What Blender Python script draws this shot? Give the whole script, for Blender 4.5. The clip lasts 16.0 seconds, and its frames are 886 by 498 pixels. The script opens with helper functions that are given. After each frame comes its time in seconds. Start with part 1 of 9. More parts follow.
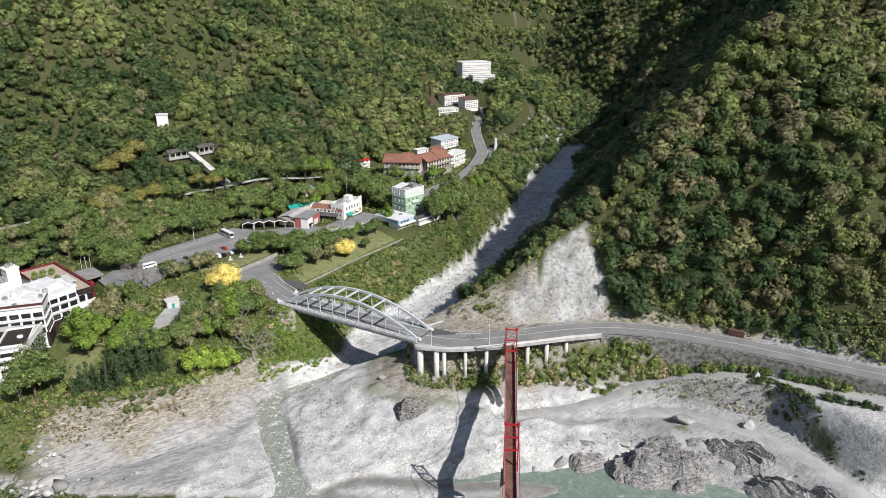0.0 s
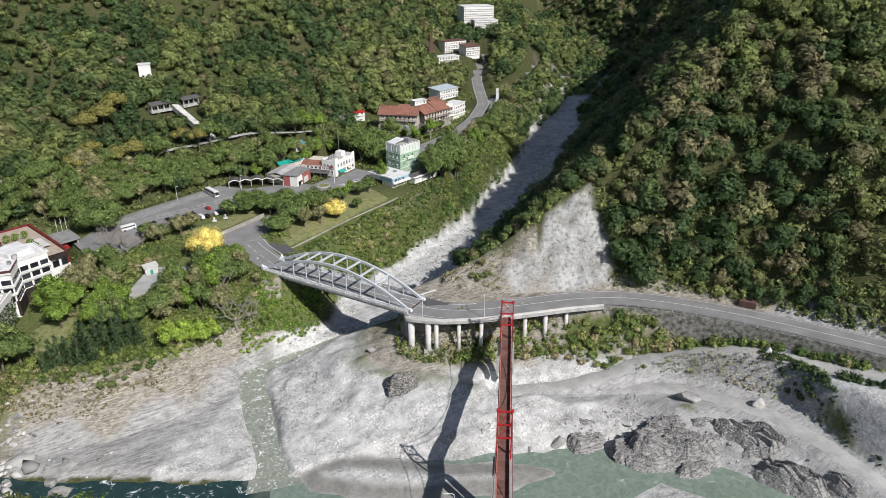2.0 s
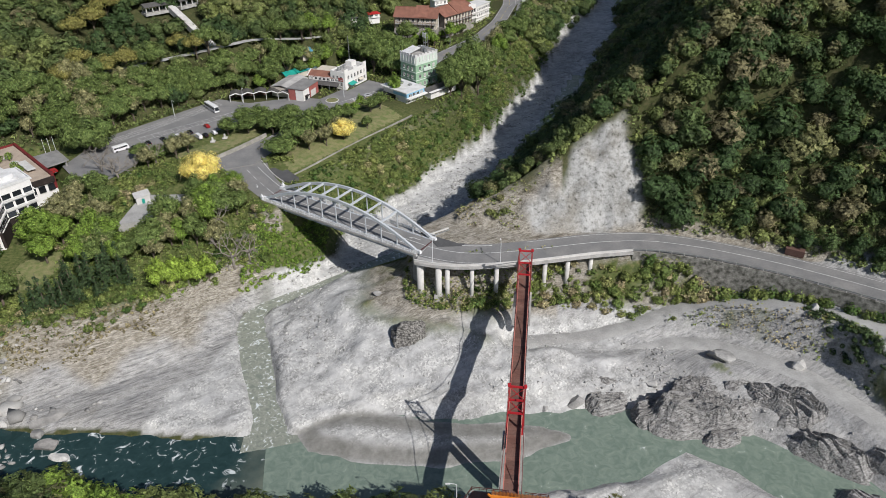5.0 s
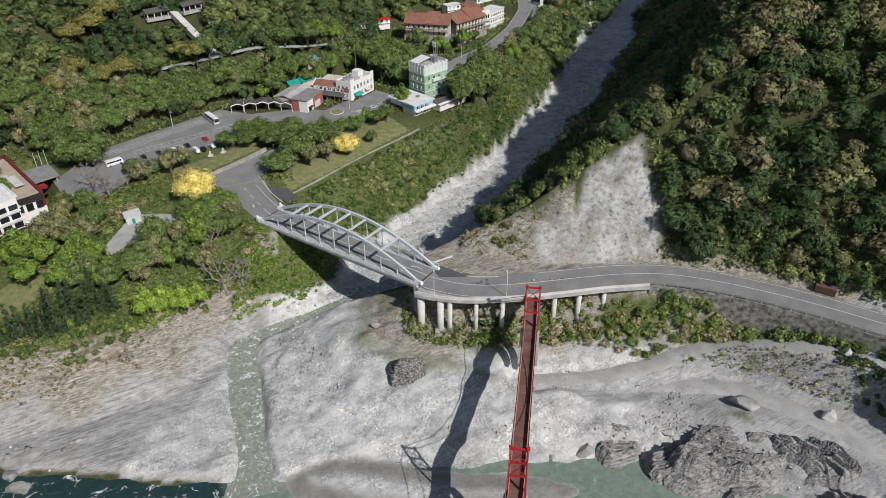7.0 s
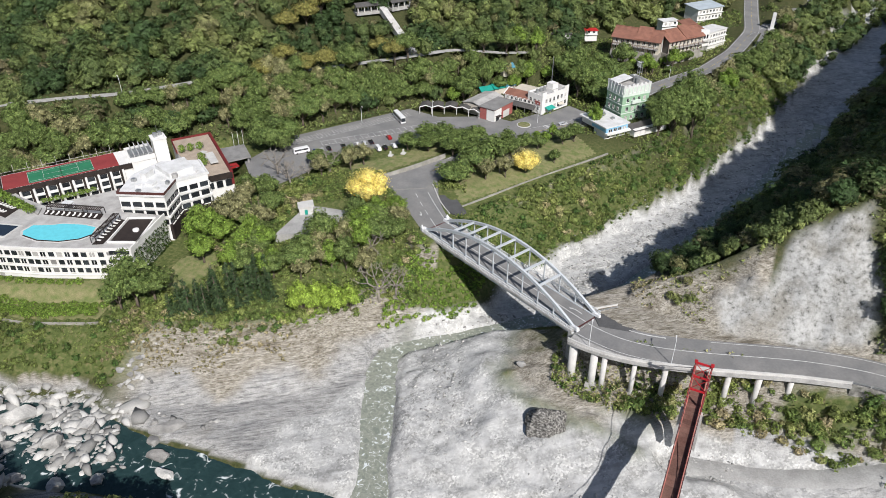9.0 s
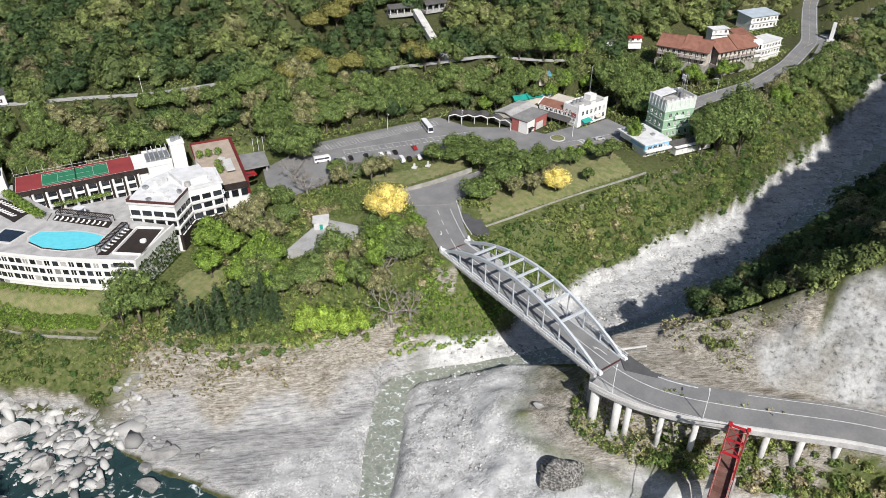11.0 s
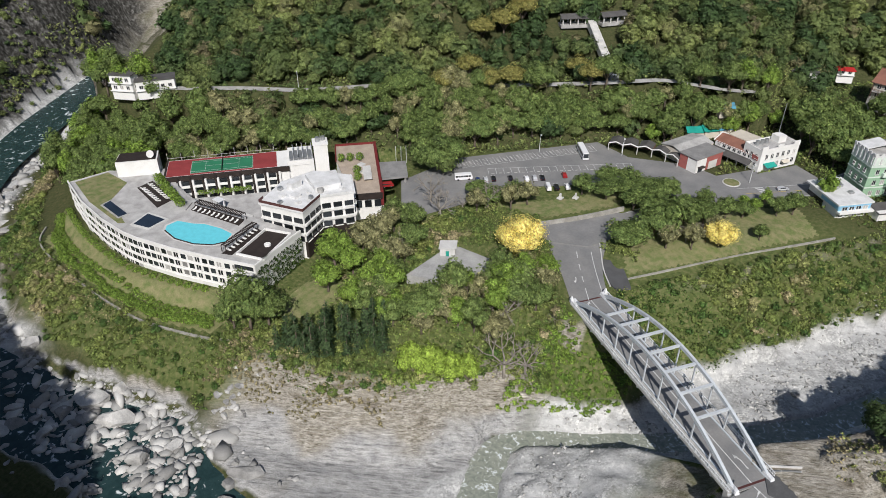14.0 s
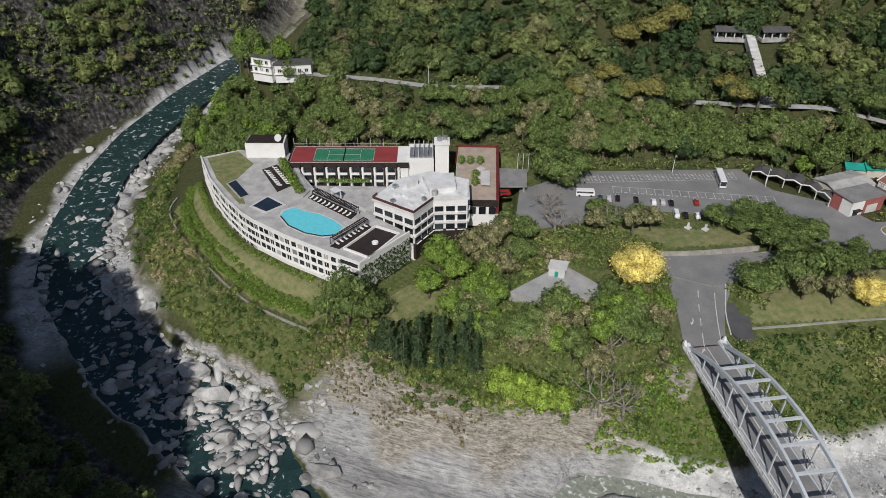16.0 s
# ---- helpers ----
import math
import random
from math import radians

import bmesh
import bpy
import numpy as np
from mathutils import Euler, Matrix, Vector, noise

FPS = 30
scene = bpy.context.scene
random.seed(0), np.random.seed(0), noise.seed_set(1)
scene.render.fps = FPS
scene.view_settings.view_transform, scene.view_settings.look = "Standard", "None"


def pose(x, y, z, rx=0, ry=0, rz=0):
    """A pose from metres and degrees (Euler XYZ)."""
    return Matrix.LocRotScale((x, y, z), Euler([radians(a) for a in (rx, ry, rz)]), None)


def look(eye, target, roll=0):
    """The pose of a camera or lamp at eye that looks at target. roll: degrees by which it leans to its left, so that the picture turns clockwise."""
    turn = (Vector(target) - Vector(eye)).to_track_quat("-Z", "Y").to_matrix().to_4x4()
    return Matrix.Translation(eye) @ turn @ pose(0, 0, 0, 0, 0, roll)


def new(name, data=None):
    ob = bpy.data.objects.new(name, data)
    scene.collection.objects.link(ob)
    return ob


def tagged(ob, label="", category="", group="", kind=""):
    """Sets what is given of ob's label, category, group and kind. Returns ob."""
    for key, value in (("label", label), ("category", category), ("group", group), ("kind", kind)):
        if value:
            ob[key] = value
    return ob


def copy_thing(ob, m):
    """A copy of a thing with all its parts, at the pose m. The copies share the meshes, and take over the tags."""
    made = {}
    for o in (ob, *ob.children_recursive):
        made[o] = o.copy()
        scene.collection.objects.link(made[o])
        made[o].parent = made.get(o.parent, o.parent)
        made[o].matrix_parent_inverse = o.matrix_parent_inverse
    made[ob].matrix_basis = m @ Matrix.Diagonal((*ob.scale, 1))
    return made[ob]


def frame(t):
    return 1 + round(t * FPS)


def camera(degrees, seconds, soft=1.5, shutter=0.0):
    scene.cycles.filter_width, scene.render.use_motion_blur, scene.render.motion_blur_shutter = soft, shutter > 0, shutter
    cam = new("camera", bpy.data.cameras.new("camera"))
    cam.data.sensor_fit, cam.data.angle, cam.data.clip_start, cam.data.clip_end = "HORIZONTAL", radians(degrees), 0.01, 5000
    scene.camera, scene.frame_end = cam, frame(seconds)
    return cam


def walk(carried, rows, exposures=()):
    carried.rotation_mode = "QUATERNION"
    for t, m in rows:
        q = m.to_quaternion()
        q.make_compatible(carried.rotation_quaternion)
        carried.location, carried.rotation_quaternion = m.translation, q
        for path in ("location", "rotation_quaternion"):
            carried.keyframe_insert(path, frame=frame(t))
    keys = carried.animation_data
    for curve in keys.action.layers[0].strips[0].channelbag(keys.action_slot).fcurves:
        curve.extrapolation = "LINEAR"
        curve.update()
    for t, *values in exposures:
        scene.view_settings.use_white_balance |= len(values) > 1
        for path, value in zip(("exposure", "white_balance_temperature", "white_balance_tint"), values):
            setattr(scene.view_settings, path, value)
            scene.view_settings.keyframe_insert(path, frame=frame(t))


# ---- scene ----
cam = camera(64.392, 16.0, 0.6)
walk(cam, [
    (0, pose(-15.62, -67.46, 129.92, 70.271, 0, -3.930) @ pose(0, 0, 0, 0, 0, 0.080)),
    (0.5, pose(-14.07, -62.56, 129.82, 69.896, 0, -3.873) @ pose(0, 0, 0, 0, 0, -0.005)),
    (1, pose(-12.68, -57.55, 130.19, 68.995, 0, -3.771) @ pose(0, 0, 0, 0, 0, -0.017)),
    (1.5, pose(-11.18, -52.77, 129.71, 67.606, 0, -3.636) @ pose(0, 0, 0, 0, 0, -0.030)),
    (2, pose(-9.89, -47.80, 129.96, 65.983, 0, -3.573) @ pose(0, 0, 0, 0, 0, 0.042)),
    (2.5, pose(-9.06, -43.05, 130.04, 64.244, 0, -3.602) @ pose(0, 0, 0, 0, 0, 0.065)),
    (3, pose(-8.34, -38.21, 130.62, 62.390, 0, -3.625) @ pose(0, 0, 0, 0, 0, 0.078)),
    (3.5, pose(-6.89, -33.37, 130.42, 59.966, 0, -3.507) @ pose(0, 0, 0, 0, 0, -0.035)),
    (6, pose(-2.19, -9.23, 133.16, 57.335, 0, 0.073) @ pose(0, 0, 0, 0, 0, -0.061)),
    (6.5, pose(-0.65, -4.68, 132.85, 57.368, 0, 0.227) @ pose(0, 0, 0, 0, 0, -0.126)),
    (7, pose(0.20, 0.09, 133.23, 57.269, 0, 0.177) @ pose(0, 0, 0, 0, 0, -0.090)),
    (7.5, pose(0.57, 5.24, 133.09, 57.244, 0, 2.057) @ pose(0, 0, 0, 0, 0, -0.080)),
    (8, pose(0.13, 9.44, 133.60, 57.247, 0, 8.949) @ pose(0, 0, 0, 0, 0, 0.091)),
    (8.5, pose(1.22, 14.23, 133.63, 57.242, 0, 13.469) @ pose(0, 0, 0, 0, 0, 0.075)),
    (9, pose(2.51, 19.42, 133.36, 57.217, 0, 17.184) @ pose(0, 0, 0, 0, 0, -0.004)),
    (11.5, pose(3.25, 43.19, 132.90, 56.814, 0, 21.001) @ pose(0, 0, 0, 0, 0, 0.140)),
    (12, pose(2.40, 47.75, 133.26, 56.636, 0, 21.004) @ pose(0, 0, 0, 0, 0, 0.215)),
    (12.5, pose(0.86, 52.26, 133.91, 56.405, 0, 23.047) @ pose(0, 0, 0, 0, 0, 0.317)),
    (13, pose(0.37, 57.00, 133.46, 56.428, 0, 27.426) @ pose(0, 0, 0, 0, 0, 0.174)),
    (13.5, pose(-0.53, 61.40, 133.64, 56.345, 0, 31.727) @ pose(0, 0, 0, 0, 0, 0.130)),
    (14, pose(-1.10, 65.97, 133.18, 56.365, 0, 36.047) @ pose(0, 0, 0, 0, 0, -0.074)),
    (14.5, pose(-1.66, 69.78, 132.81, 56.362, 0, 40.068) @ pose(0, 0, 0, 0, 0, -0.168)),
    (15, pose(-2.24, 73.52, 133.26, 56.120, 0, 42.622) @ pose(0, 0, 0, 0, 0, -0.198)),
    (15.5, pose(-3.57, 76.01, 133.94, 55.827, 0, 44.808) @ pose(0, 0, 0, 0, 0, -0.048)),
    (16, pose(-5.14, 77.39, 134.46, 55.583, 0, 47.987) @ pose(0, 0, 0, 0, 0, 0.191)),
], exposures=[(0, 0.29, 6220, 12), (1.5, 0.2, 6220, 12), (3.5, 0.05, 6220, 12), (7.0, -0.14, 6220, 12), (8.0, 0.06, 6220, 12), (9.0, 0.18, 6220, 12), (12.5, 0.28, 6220, 12), (13.5, 0.08, 6220, 12), (14.5, -0.15, 6220, 12), (16, -0.35, 6220, 12)])

# ---- world, sun ----
SUN_DIR = Vector((27.0, -35.3, 39.6)).normalized()
world = bpy.data.worlds.new("sky")
scene.world = world
world.use_nodes = True
_nt = world.node_tree
_sky = _nt.nodes.new("ShaderNodeTexSky")
_sky.sky_type, _sky.sun_disc = "NISHITA", False
_sky.sun_elevation = math.asin(SUN_DIR.z)
_sky.sun_rotation = math.atan2(SUN_DIR.x, SUN_DIR.y)
_nt.links.new(_sky.outputs[0], _nt.nodes["Background"].inputs[0])
_nt.nodes["Background"].inputs[1].default_value = 0.075
sun = new("sun", bpy.data.lights.new("sun", "SUN"))
sun.data.energy, sun.data.angle, sun.data.color = 4.9, radians(0.53), (1.0, 0.95, 0.88)
sun.matrix_world = look(SUN_DIR * 900, (0, 0, 0))
scene.view_settings.exposure = 0.0


# ---- small tools ----
def mat(name, color, rough=0.8, metal=0.0, var=0.15, scale=1.0, bump=0.0, bscale=4.0, col2=None, mix=0.5, spec=0.3, island=0.0, rnd=0.0):
    """A node material: base colour broken up at two scales, with fine relief."""
    m = bpy.data.materials.new(name)
    m.use_nodes = True
    nt = m.node_tree
    b = nt.nodes["Principled BSDF"]
    b.inputs["Roughness"].default_value, b.inputs["Metallic"].default_value = rough, metal
    b.inputs["Specular IOR Level"].default_value = spec
    tc = nt.nodes.new("ShaderNodeNewGeometry")
    n1 = nt.nodes.new("ShaderNodeTexNoise")
    n1.inputs["Scale"].default_value, n1.inputs["Detail"].default_value = 0.25 * scale, 8
    n2 = nt.nodes.new("ShaderNodeTexNoise")
    n2.inputs["Scale"].default_value, n2.inputs["Detail"].default_value = 2.5 * scale, 5
    for n in (n1, n2):
        nt.links.new(tc.outputs["Position"], n.inputs["Vector"])
    ramp = nt.nodes.new("ShaderNodeMix")
    ramp.data_type = "RGBA"
    c2 = col2 or tuple(c * (1 - 2 * var) for c in color)
    ramp.inputs[6].default_value, ramp.inputs[7].default_value = (*color, 1), (*c2, 1)
    sm = nt.nodes.new("ShaderNodeMapRange")
    sm.inputs[1].default_value, sm.inputs[2].default_value = mix - 0.15, mix + 0.2
    nt.links.new(n1.outputs[0], sm.inputs[0])
    nt.links.new(sm.outputs[0], ramp.inputs[0])
    hsv = nt.nodes.new("ShaderNodeHueSaturation")
    nt.links.new(ramp.outputs[2], hsv.inputs["Color"])
    vr = nt.nodes.new("ShaderNodeMapRange")
    vr.inputs[1].default_value, vr.inputs[2].default_value = 0.25, 0.75
    vr.inputs[3].default_value, vr.inputs[4].default_value = 1 - var, 1 + var
    nt.links.new(n2.outputs[0], vr.inputs[0])
    val = vr.outputs[0]
    if island or rnd:
        src = tc.outputs["Random Per Island"] if island else nt.nodes.new("ShaderNodeObjectInfo").outputs["Random"]
        ir = nt.nodes.new("ShaderNodeMapRange")
        amp = island or rnd
        ir.inputs[3].default_value, ir.inputs[4].default_value = 1 - amp, 1 + amp
        nt.links.new(src, ir.inputs[0])
        mu = nt.nodes.new("ShaderNodeMath")
        mu.operation = "MULTIPLY"
        nt.links.new(val, mu.inputs[0])
        nt.links.new(ir.outputs[0], mu.inputs[1])
        val = mu.outputs[0]
    nt.links.new(val, hsv.inputs["Value"])
    nt.links.new(hsv.outputs[0], b.inputs["Base Color"])
    if bump:
        n3 = nt.nodes.new("ShaderNodeTexNoise")
        n3.inputs["Scale"].default_value, n3.inputs["Detail"].default_value = bscale, 6
        nt.links.new(tc.outputs["Position"], n3.inputs["Vector"])
        bp = nt.nodes.new("ShaderNodeBump")
        bp.inputs["Strength"].default_value, bp.inputs["Distance"].default_value = 1.0, bump
        nt.links.new(n3.outputs[0], bp.inputs["Height"])
        nt.links.new(bp.outputs[0], b.inputs["Normal"])
    return m


def foliage(name, dark, light, dry=None, holes=1.9):
    """Leaf material: each clump its own tone, each tree its own hue through the attribute tint."""
    m = bpy.data.materials.new(name)
    m.use_nodes = True
    nt = m.node_tree
    b = nt.nodes["Principled BSDF"]
    b.inputs["Roughness"].default_value, b.inputs["Specular IOR Level"].default_value = 0.6, 0.25
    at = nt.nodes.new("ShaderNodeAttribute")
    at.attribute_name = "tint"
    r = nt.nodes.new("ShaderNodeValToRGB")
    e = r.color_ramp.elements
    e[0].color, e[1].color = (*dark, 1), (*light, 1)
    e[0].position, e[1].position = 0.1, 0.8
    if dry:
        d = e.new(0.97)
        d.color = (*dry, 1)
    nt.links.new(at.outputs["Fac"], r.inputs[0])
    g = nt.nodes.new("ShaderNodeNewGeometry")
    mr = nt.nodes.new("ShaderNodeMapRange")
    mr.inputs[3].default_value, mr.inputs[4].default_value = 0.5, 1.6
    nt.links.new(g.outputs["Random Per Island"], mr.inputs[0])
    h = nt.nodes.new("ShaderNodeHueSaturation")
    nt.links.new(r.outputs[0], h.inputs["Color"])
    grain = nt.nodes.new("ShaderNodeTexNoise")
    grain.inputs["Scale"].default_value, grain.inputs["Detail"].default_value, grain.inputs["Roughness"].default_value = 2.2, 5, 0.75
    nt.links.new(g.outputs["Position"], grain.inputs["Vector"])
    gr = nt.nodes.new("ShaderNodeMapRange")
    gr.inputs[1].default_value, gr.inputs[2].default_value, gr.inputs[3].default_value, gr.inputs[4].default_value = 0.36, 0.64, 0.35, 1.75
    nt.links.new(grain.outputs[0], gr.inputs[0])
    mul = nt.nodes.new("ShaderNodeMath")
    mul.operation = "MULTIPLY"
    nt.links.new(mr.outputs[0], mul.inputs[0])
    nt.links.new(gr.outputs[0], mul.inputs[1])
    nt.links.new(mul.outputs[0], h.inputs["Value"])
    nt.links.new(h.outputs[0], b.inputs["Base Color"])
    bp = nt.nodes.new("ShaderNodeBump")
    bp.inputs["Strength"].default_value, bp.inputs["Distance"].default_value = 0.8, 0.35
    nt.links.new(grain.outputs[0], bp.inputs["Height"])
    nt.links.new(bp.outputs[0], b.inputs["Normal"])
    tr = nt.nodes.new("ShaderNodeBsdfTranslucent")
    nt.links.new(h.outputs[0], tr.inputs[0])
    mx = nt.nodes.new("ShaderNodeMixShader")
    mx.inputs[0].default_value = 0.3
    nt.links.new(b.outputs[0], mx.inputs[1])
    nt.links.new(tr.outputs[0], mx.inputs[2])
    # gaps between the leaves of a spray
    gap = nt.nodes.new("ShaderNodeTexNoise")
    gap.inputs["Scale"].default_value, gap.inputs["Detail"].default_value = holes, 1.5
    nt.links.new(g.outputs["Position"], gap.inputs["Vector"])
    cut = nt.nodes.new("ShaderNodeMath")
    cut.operation = "GREATER_THAN"
    cut.inputs[1].default_value = 0.555
    nt.links.new(gap.outputs[0], cut.inputs[0])
    clear = nt.nodes.new("ShaderNodeBsdfTransparent")
    lace = nt.nodes.new("ShaderNodeMixShader")
    nt.links.new(cut.outputs[0], lace.inputs[0])
    nt.links.new(mx.outputs[0], lace.inputs[1])
    nt.links.new(clear.outputs[0], lace.inputs[2])
    nt.links.new(lace.outputs[0], nt.nodes["Material Output"].inputs[0])
    return m


class Geo:
    """Collects vertices and faces of one mesh."""

    def __init__(self):
        self.v, self.f = [], []

    def add(self, vs, fs):
        k = len(self.v)
        self.v += [tuple(p) for p in vs]
        self.f += [tuple(i + k for i in q) for q in fs]
        return self

    def box(self, x0, y0, z0, x1, y1, z1):
        vs = [(x, y, z) for z in (z0, z1) for x, y in ((x0, y0), (x1, y0), (x1, y1), (x0, y1))]
        return self.add(vs, [(3, 2, 1, 0), (4, 5, 6, 7), (0, 1, 5, 4), (1, 2, 6, 5), (2, 3, 7, 6), (3, 0, 4, 7)])

    def prism(self, poly, z0, z1, top=1.0):
        n = len(poly)
        cx, cy = sum(p[0] for p in poly) / n, sum(p[1] for p in poly) / n
        vs = [(x, y, z0) for x, y in poly] + [(cx + (x - cx) * top, cy + (y - cy) * top, z1) for x, y in poly]
        fs = [tuple(range(n))[::-1], tuple(range(n, 2 * n))] + [(i, (i + 1) % n, n + (i + 1) % n, n + i) for i in range(n)]
        return self.add(vs, fs)

    def beam(self, a, b, w, h, up=(0, 0, 1)):
        """A straight bar of w by h between two points."""
        a, b = Vector(a), Vector(b)
        d = (b - a).normalized()
        s = d.cross(Vector(up))
        s = (s if s.length > 1e-4 else d.cross(Vector((1, 0, 0)))).normalized()
        u = s.cross(d).normalized()
        vs = [p + s * i * w / 2 + u * j * h / 2 for p in (a, b) for i, j in ((-1, -1), (1, -1), (1, 1), (-1, 1))]
        return self.add(vs, [(0, 1, 2, 3), (7, 6, 5, 4), (0, 4, 5, 1), (1, 5, 6, 2), (2, 6, 7, 3), (3, 7, 4, 0)])

    def tube(self, pts, r, n=8, r1=None):
        pts = [Vector(p) for p in pts]
        vs, fs = [], []
        for k, p in enumerate(pts):
            d = (pts[min(k + 1, len(pts) - 1)] - pts[max(k - 1, 0)]).normalized()
            s = d.cross(Vector((0.3, 0.1, 1)) if abs(d.z) < 0.9 else Vector((1, 0.2, 0))).normalized()
            u = s.cross(d)
            q = r if r1 is None else r + (r1 - r) * k / max(1, len(pts) - 1)
            vs += [p + (s * math.cos(a) + u * math.sin(a)) * q for a in (2 * math.pi * i / n for i in range(n))]
        for k in range(len(pts) - 1):
            fs += [(k * n + i, k * n + (i + 1) % n, (k + 1) * n + (i + 1) % n, (k + 1) * n + i) for i in range(n)]
        m = (len(pts) - 1) * n
        return self.add(vs, fs + [tuple(range(n))[::-1], tuple(range(m, m + n))])

    def quad(self, a, b, c, d):
        return self.add([a, b, c, d], [(0, 1, 2, 3)])

    def slab(self, a, b, c, d, t):
        """A four-cornered plate of thickness t, downwards from its face."""
        vs = [Vector(p) for p in (a, b, c, d)]
        n = (vs[1] - vs[0]).cross(vs[3] - vs[0]).normalized() * t
        lo = [p - n for p in vs]
        return self.add(vs + lo, [(0, 1, 2, 3), (7, 6, 5, 4), (0, 4, 5, 1), (1, 5, 6, 2), (2, 6, 7, 3), (3, 7, 4, 0)])


def thing(name, m=None, label="", category="", group="", kind=""):
    ob = new(name)
    ob.empty_display_size = 0.5
    ob.matrix_basis = m or Matrix()
    return tagged(ob, label, category, group, kind)


def solid(name, geo, material, smooth=False):
    me = bpy.data.meshes.new(name)
    me.from_pydata(geo.v, [], geo.f)
    me.materials.append(material)
    if smooth:
        me.polygons.foreach_set("use_smooth", [True] * len(me.polygons))
    me.update()
    return new(name, me)


def part(name, geo, material, parent, label="", smooth=False):
    ob = solid(name, geo, material, smooth)
    ob.parent = parent
    return tagged(ob, label)


# ---- arithmetic of the land ----
def hash2(i, j, seed):
    h = (i.astype(np.int64) * 374761393 + j.astype(np.int64) * 668265263 + seed * 1442695041) & 0x7FFFFFFF
    h = ((h ^ (h >> 13)) * 1274126177) & 0x7FFFFFFF
    return ((h ^ (h >> 16)) & 0xFFFF) / 65535.0


def vnoise(x, y, s, seed=0):
    x, y = np.asarray(x, float) / s, np.asarray(y, float) / s
    i, j = np.floor(x), np.floor(y)
    u, v = x - i, y - j
    u, v = u * u * (3 - 2 * u), v * v * (3 - 2 * v)
    a, b = hash2(i, j, seed), hash2(i + 1, j, seed)
    c, d = hash2(i, j + 1, seed), hash2(i + 1, j + 1, seed)
    return (a + (b - a) * u) * (1 - v) + (c + (d - c) * u) * v - 0.5


def fbm(x, y, s, octaves=4, seed=0):
    out, amp = 0, 1.0
    for k in range(octaves):
        out = out + amp * vnoise(x, y, s / 2**k, seed + k)
        amp *= 0.5
    return out


def ridged(x, y, s, octaves=4, seed=0):
    out, amp = 0, 1.0
    for k in range(octaves):
        out = out + amp * (1 - 4 * np.abs(vnoise(x, y, s / 2**k, seed + k)))
        amp *= 0.5
    return out


def step01(a, b, x):
    t = np.clip((x - a) / (b - a), 0, 1)
    return t * t * (3 - 2 * t)


def along(x, y, rows):
    """Distance to a polyline of (x, y, values...) and the values at its nearest place."""
    x, y = np.asarray(x, float), np.asarray(y, float)
    best = np.full(x.shape, 1e9)
    vals = [np.zeros(x.shape) for _ in rows[0][2:]]
    for p, q in zip(rows, rows[1:]):
        dx, dy = q[0] - p[0], q[1] - p[1]
        t = np.clip(((x - p[0]) * dx + (y - p[1]) * dy) / (dx * dx + dy * dy), 0, 1)
        d = np.hypot(x - p[0] - t * dx, y - p[1] - t * dy)
        near = d < best
        best = np.where(near, d, best)
        vals = [np.where(near, a + (b - a) * t, v) for v, a, b in zip(vals, p[2:], q[2:])]
    return (best, *vals)


def inside(x, y, poly):
    """Distance to the rim of a polygon, positive within it."""
    x, y = np.asarray(x, float), np.asarray(y, float)
    within = np.zeros(x.shape, bool)
    for (ax, ay, *_), (bx, by, *_) in zip(poly, poly[1:] + poly[:1]):
        if ay != by:
            within ^= ((ay > y) != (by > y)) & (x < (bx - ax) * (y - ay) / (by - ay) + ax)
    d = along(x, y, [p[:2] for p in poly] + [poly[0][:2]])[0]
    return np.where(within, d, -d)

# ---- the lie of the land (bridge deck at z = 0) ----
# rivers: x, y, water level, half width
RIVER = [(420, -20, -27.5, 14), (260, 40, -28.2, 12), (170, 78, -28.5, 12), (118, 104, -28.7, 9), (95, 113, -28.7, 8), (76, 127, -28.7, 8),
         (50, 126, -28.7, 13), (20, 122, -28.7, 14), (-20, 120, -28.7, 17), (-52, 116, -28.7, 12), (-90, 121, -28.7, 9), (-120, 123, -28.7, 9),
         (-155, 124, -28.4, 14), (-195, 115, -28, 12), (-245, 112, -27.2, 8), (-290, 127, -26, 5), (-328, 153, -25, 4.5), (-360, 185, -24, 5), (-390, 228, -23, 6), (-420, 290, -22, 10)]
BROOK = [(95, 430, -20, 3), (60, 350, -23.5, 3), (28, 290, -25.4, 3), (6, 250, -26.3, 3), (-18, 226, -26.8, 3), (-33, 214.5, -27, 3), (-47, 204.5, -27.2, 2.6), (-58, 198.5, -27.3, 2.4), (-65.5, 193.5, -27.4, 2.4), (-69.5, 187, -27.6, 3.6),
         (-68.5, 180, -27.8, 4.5), (-64, 165, -28.1, 4.4), (-59.7, 152, -28.4, 4.0), (-57.5, 144, -28.5, 3.2), (-54.3, 137, -28.6, 4), (-52, 126, -28.7, 6)]
VALLEY = [(-60, 200, -26.5), (-30, 218, -26.3), (-12, 242, -26), (8, 275, -25), (24, 308, -24), (48, 345, -22.5), (72, 390, -20.5), (95, 450, -17), (140, 560, -12), (172, 640, -7), (192, 720, -1), (196, 810, 8), (184, 910, 18), (150, 1040, 32)]
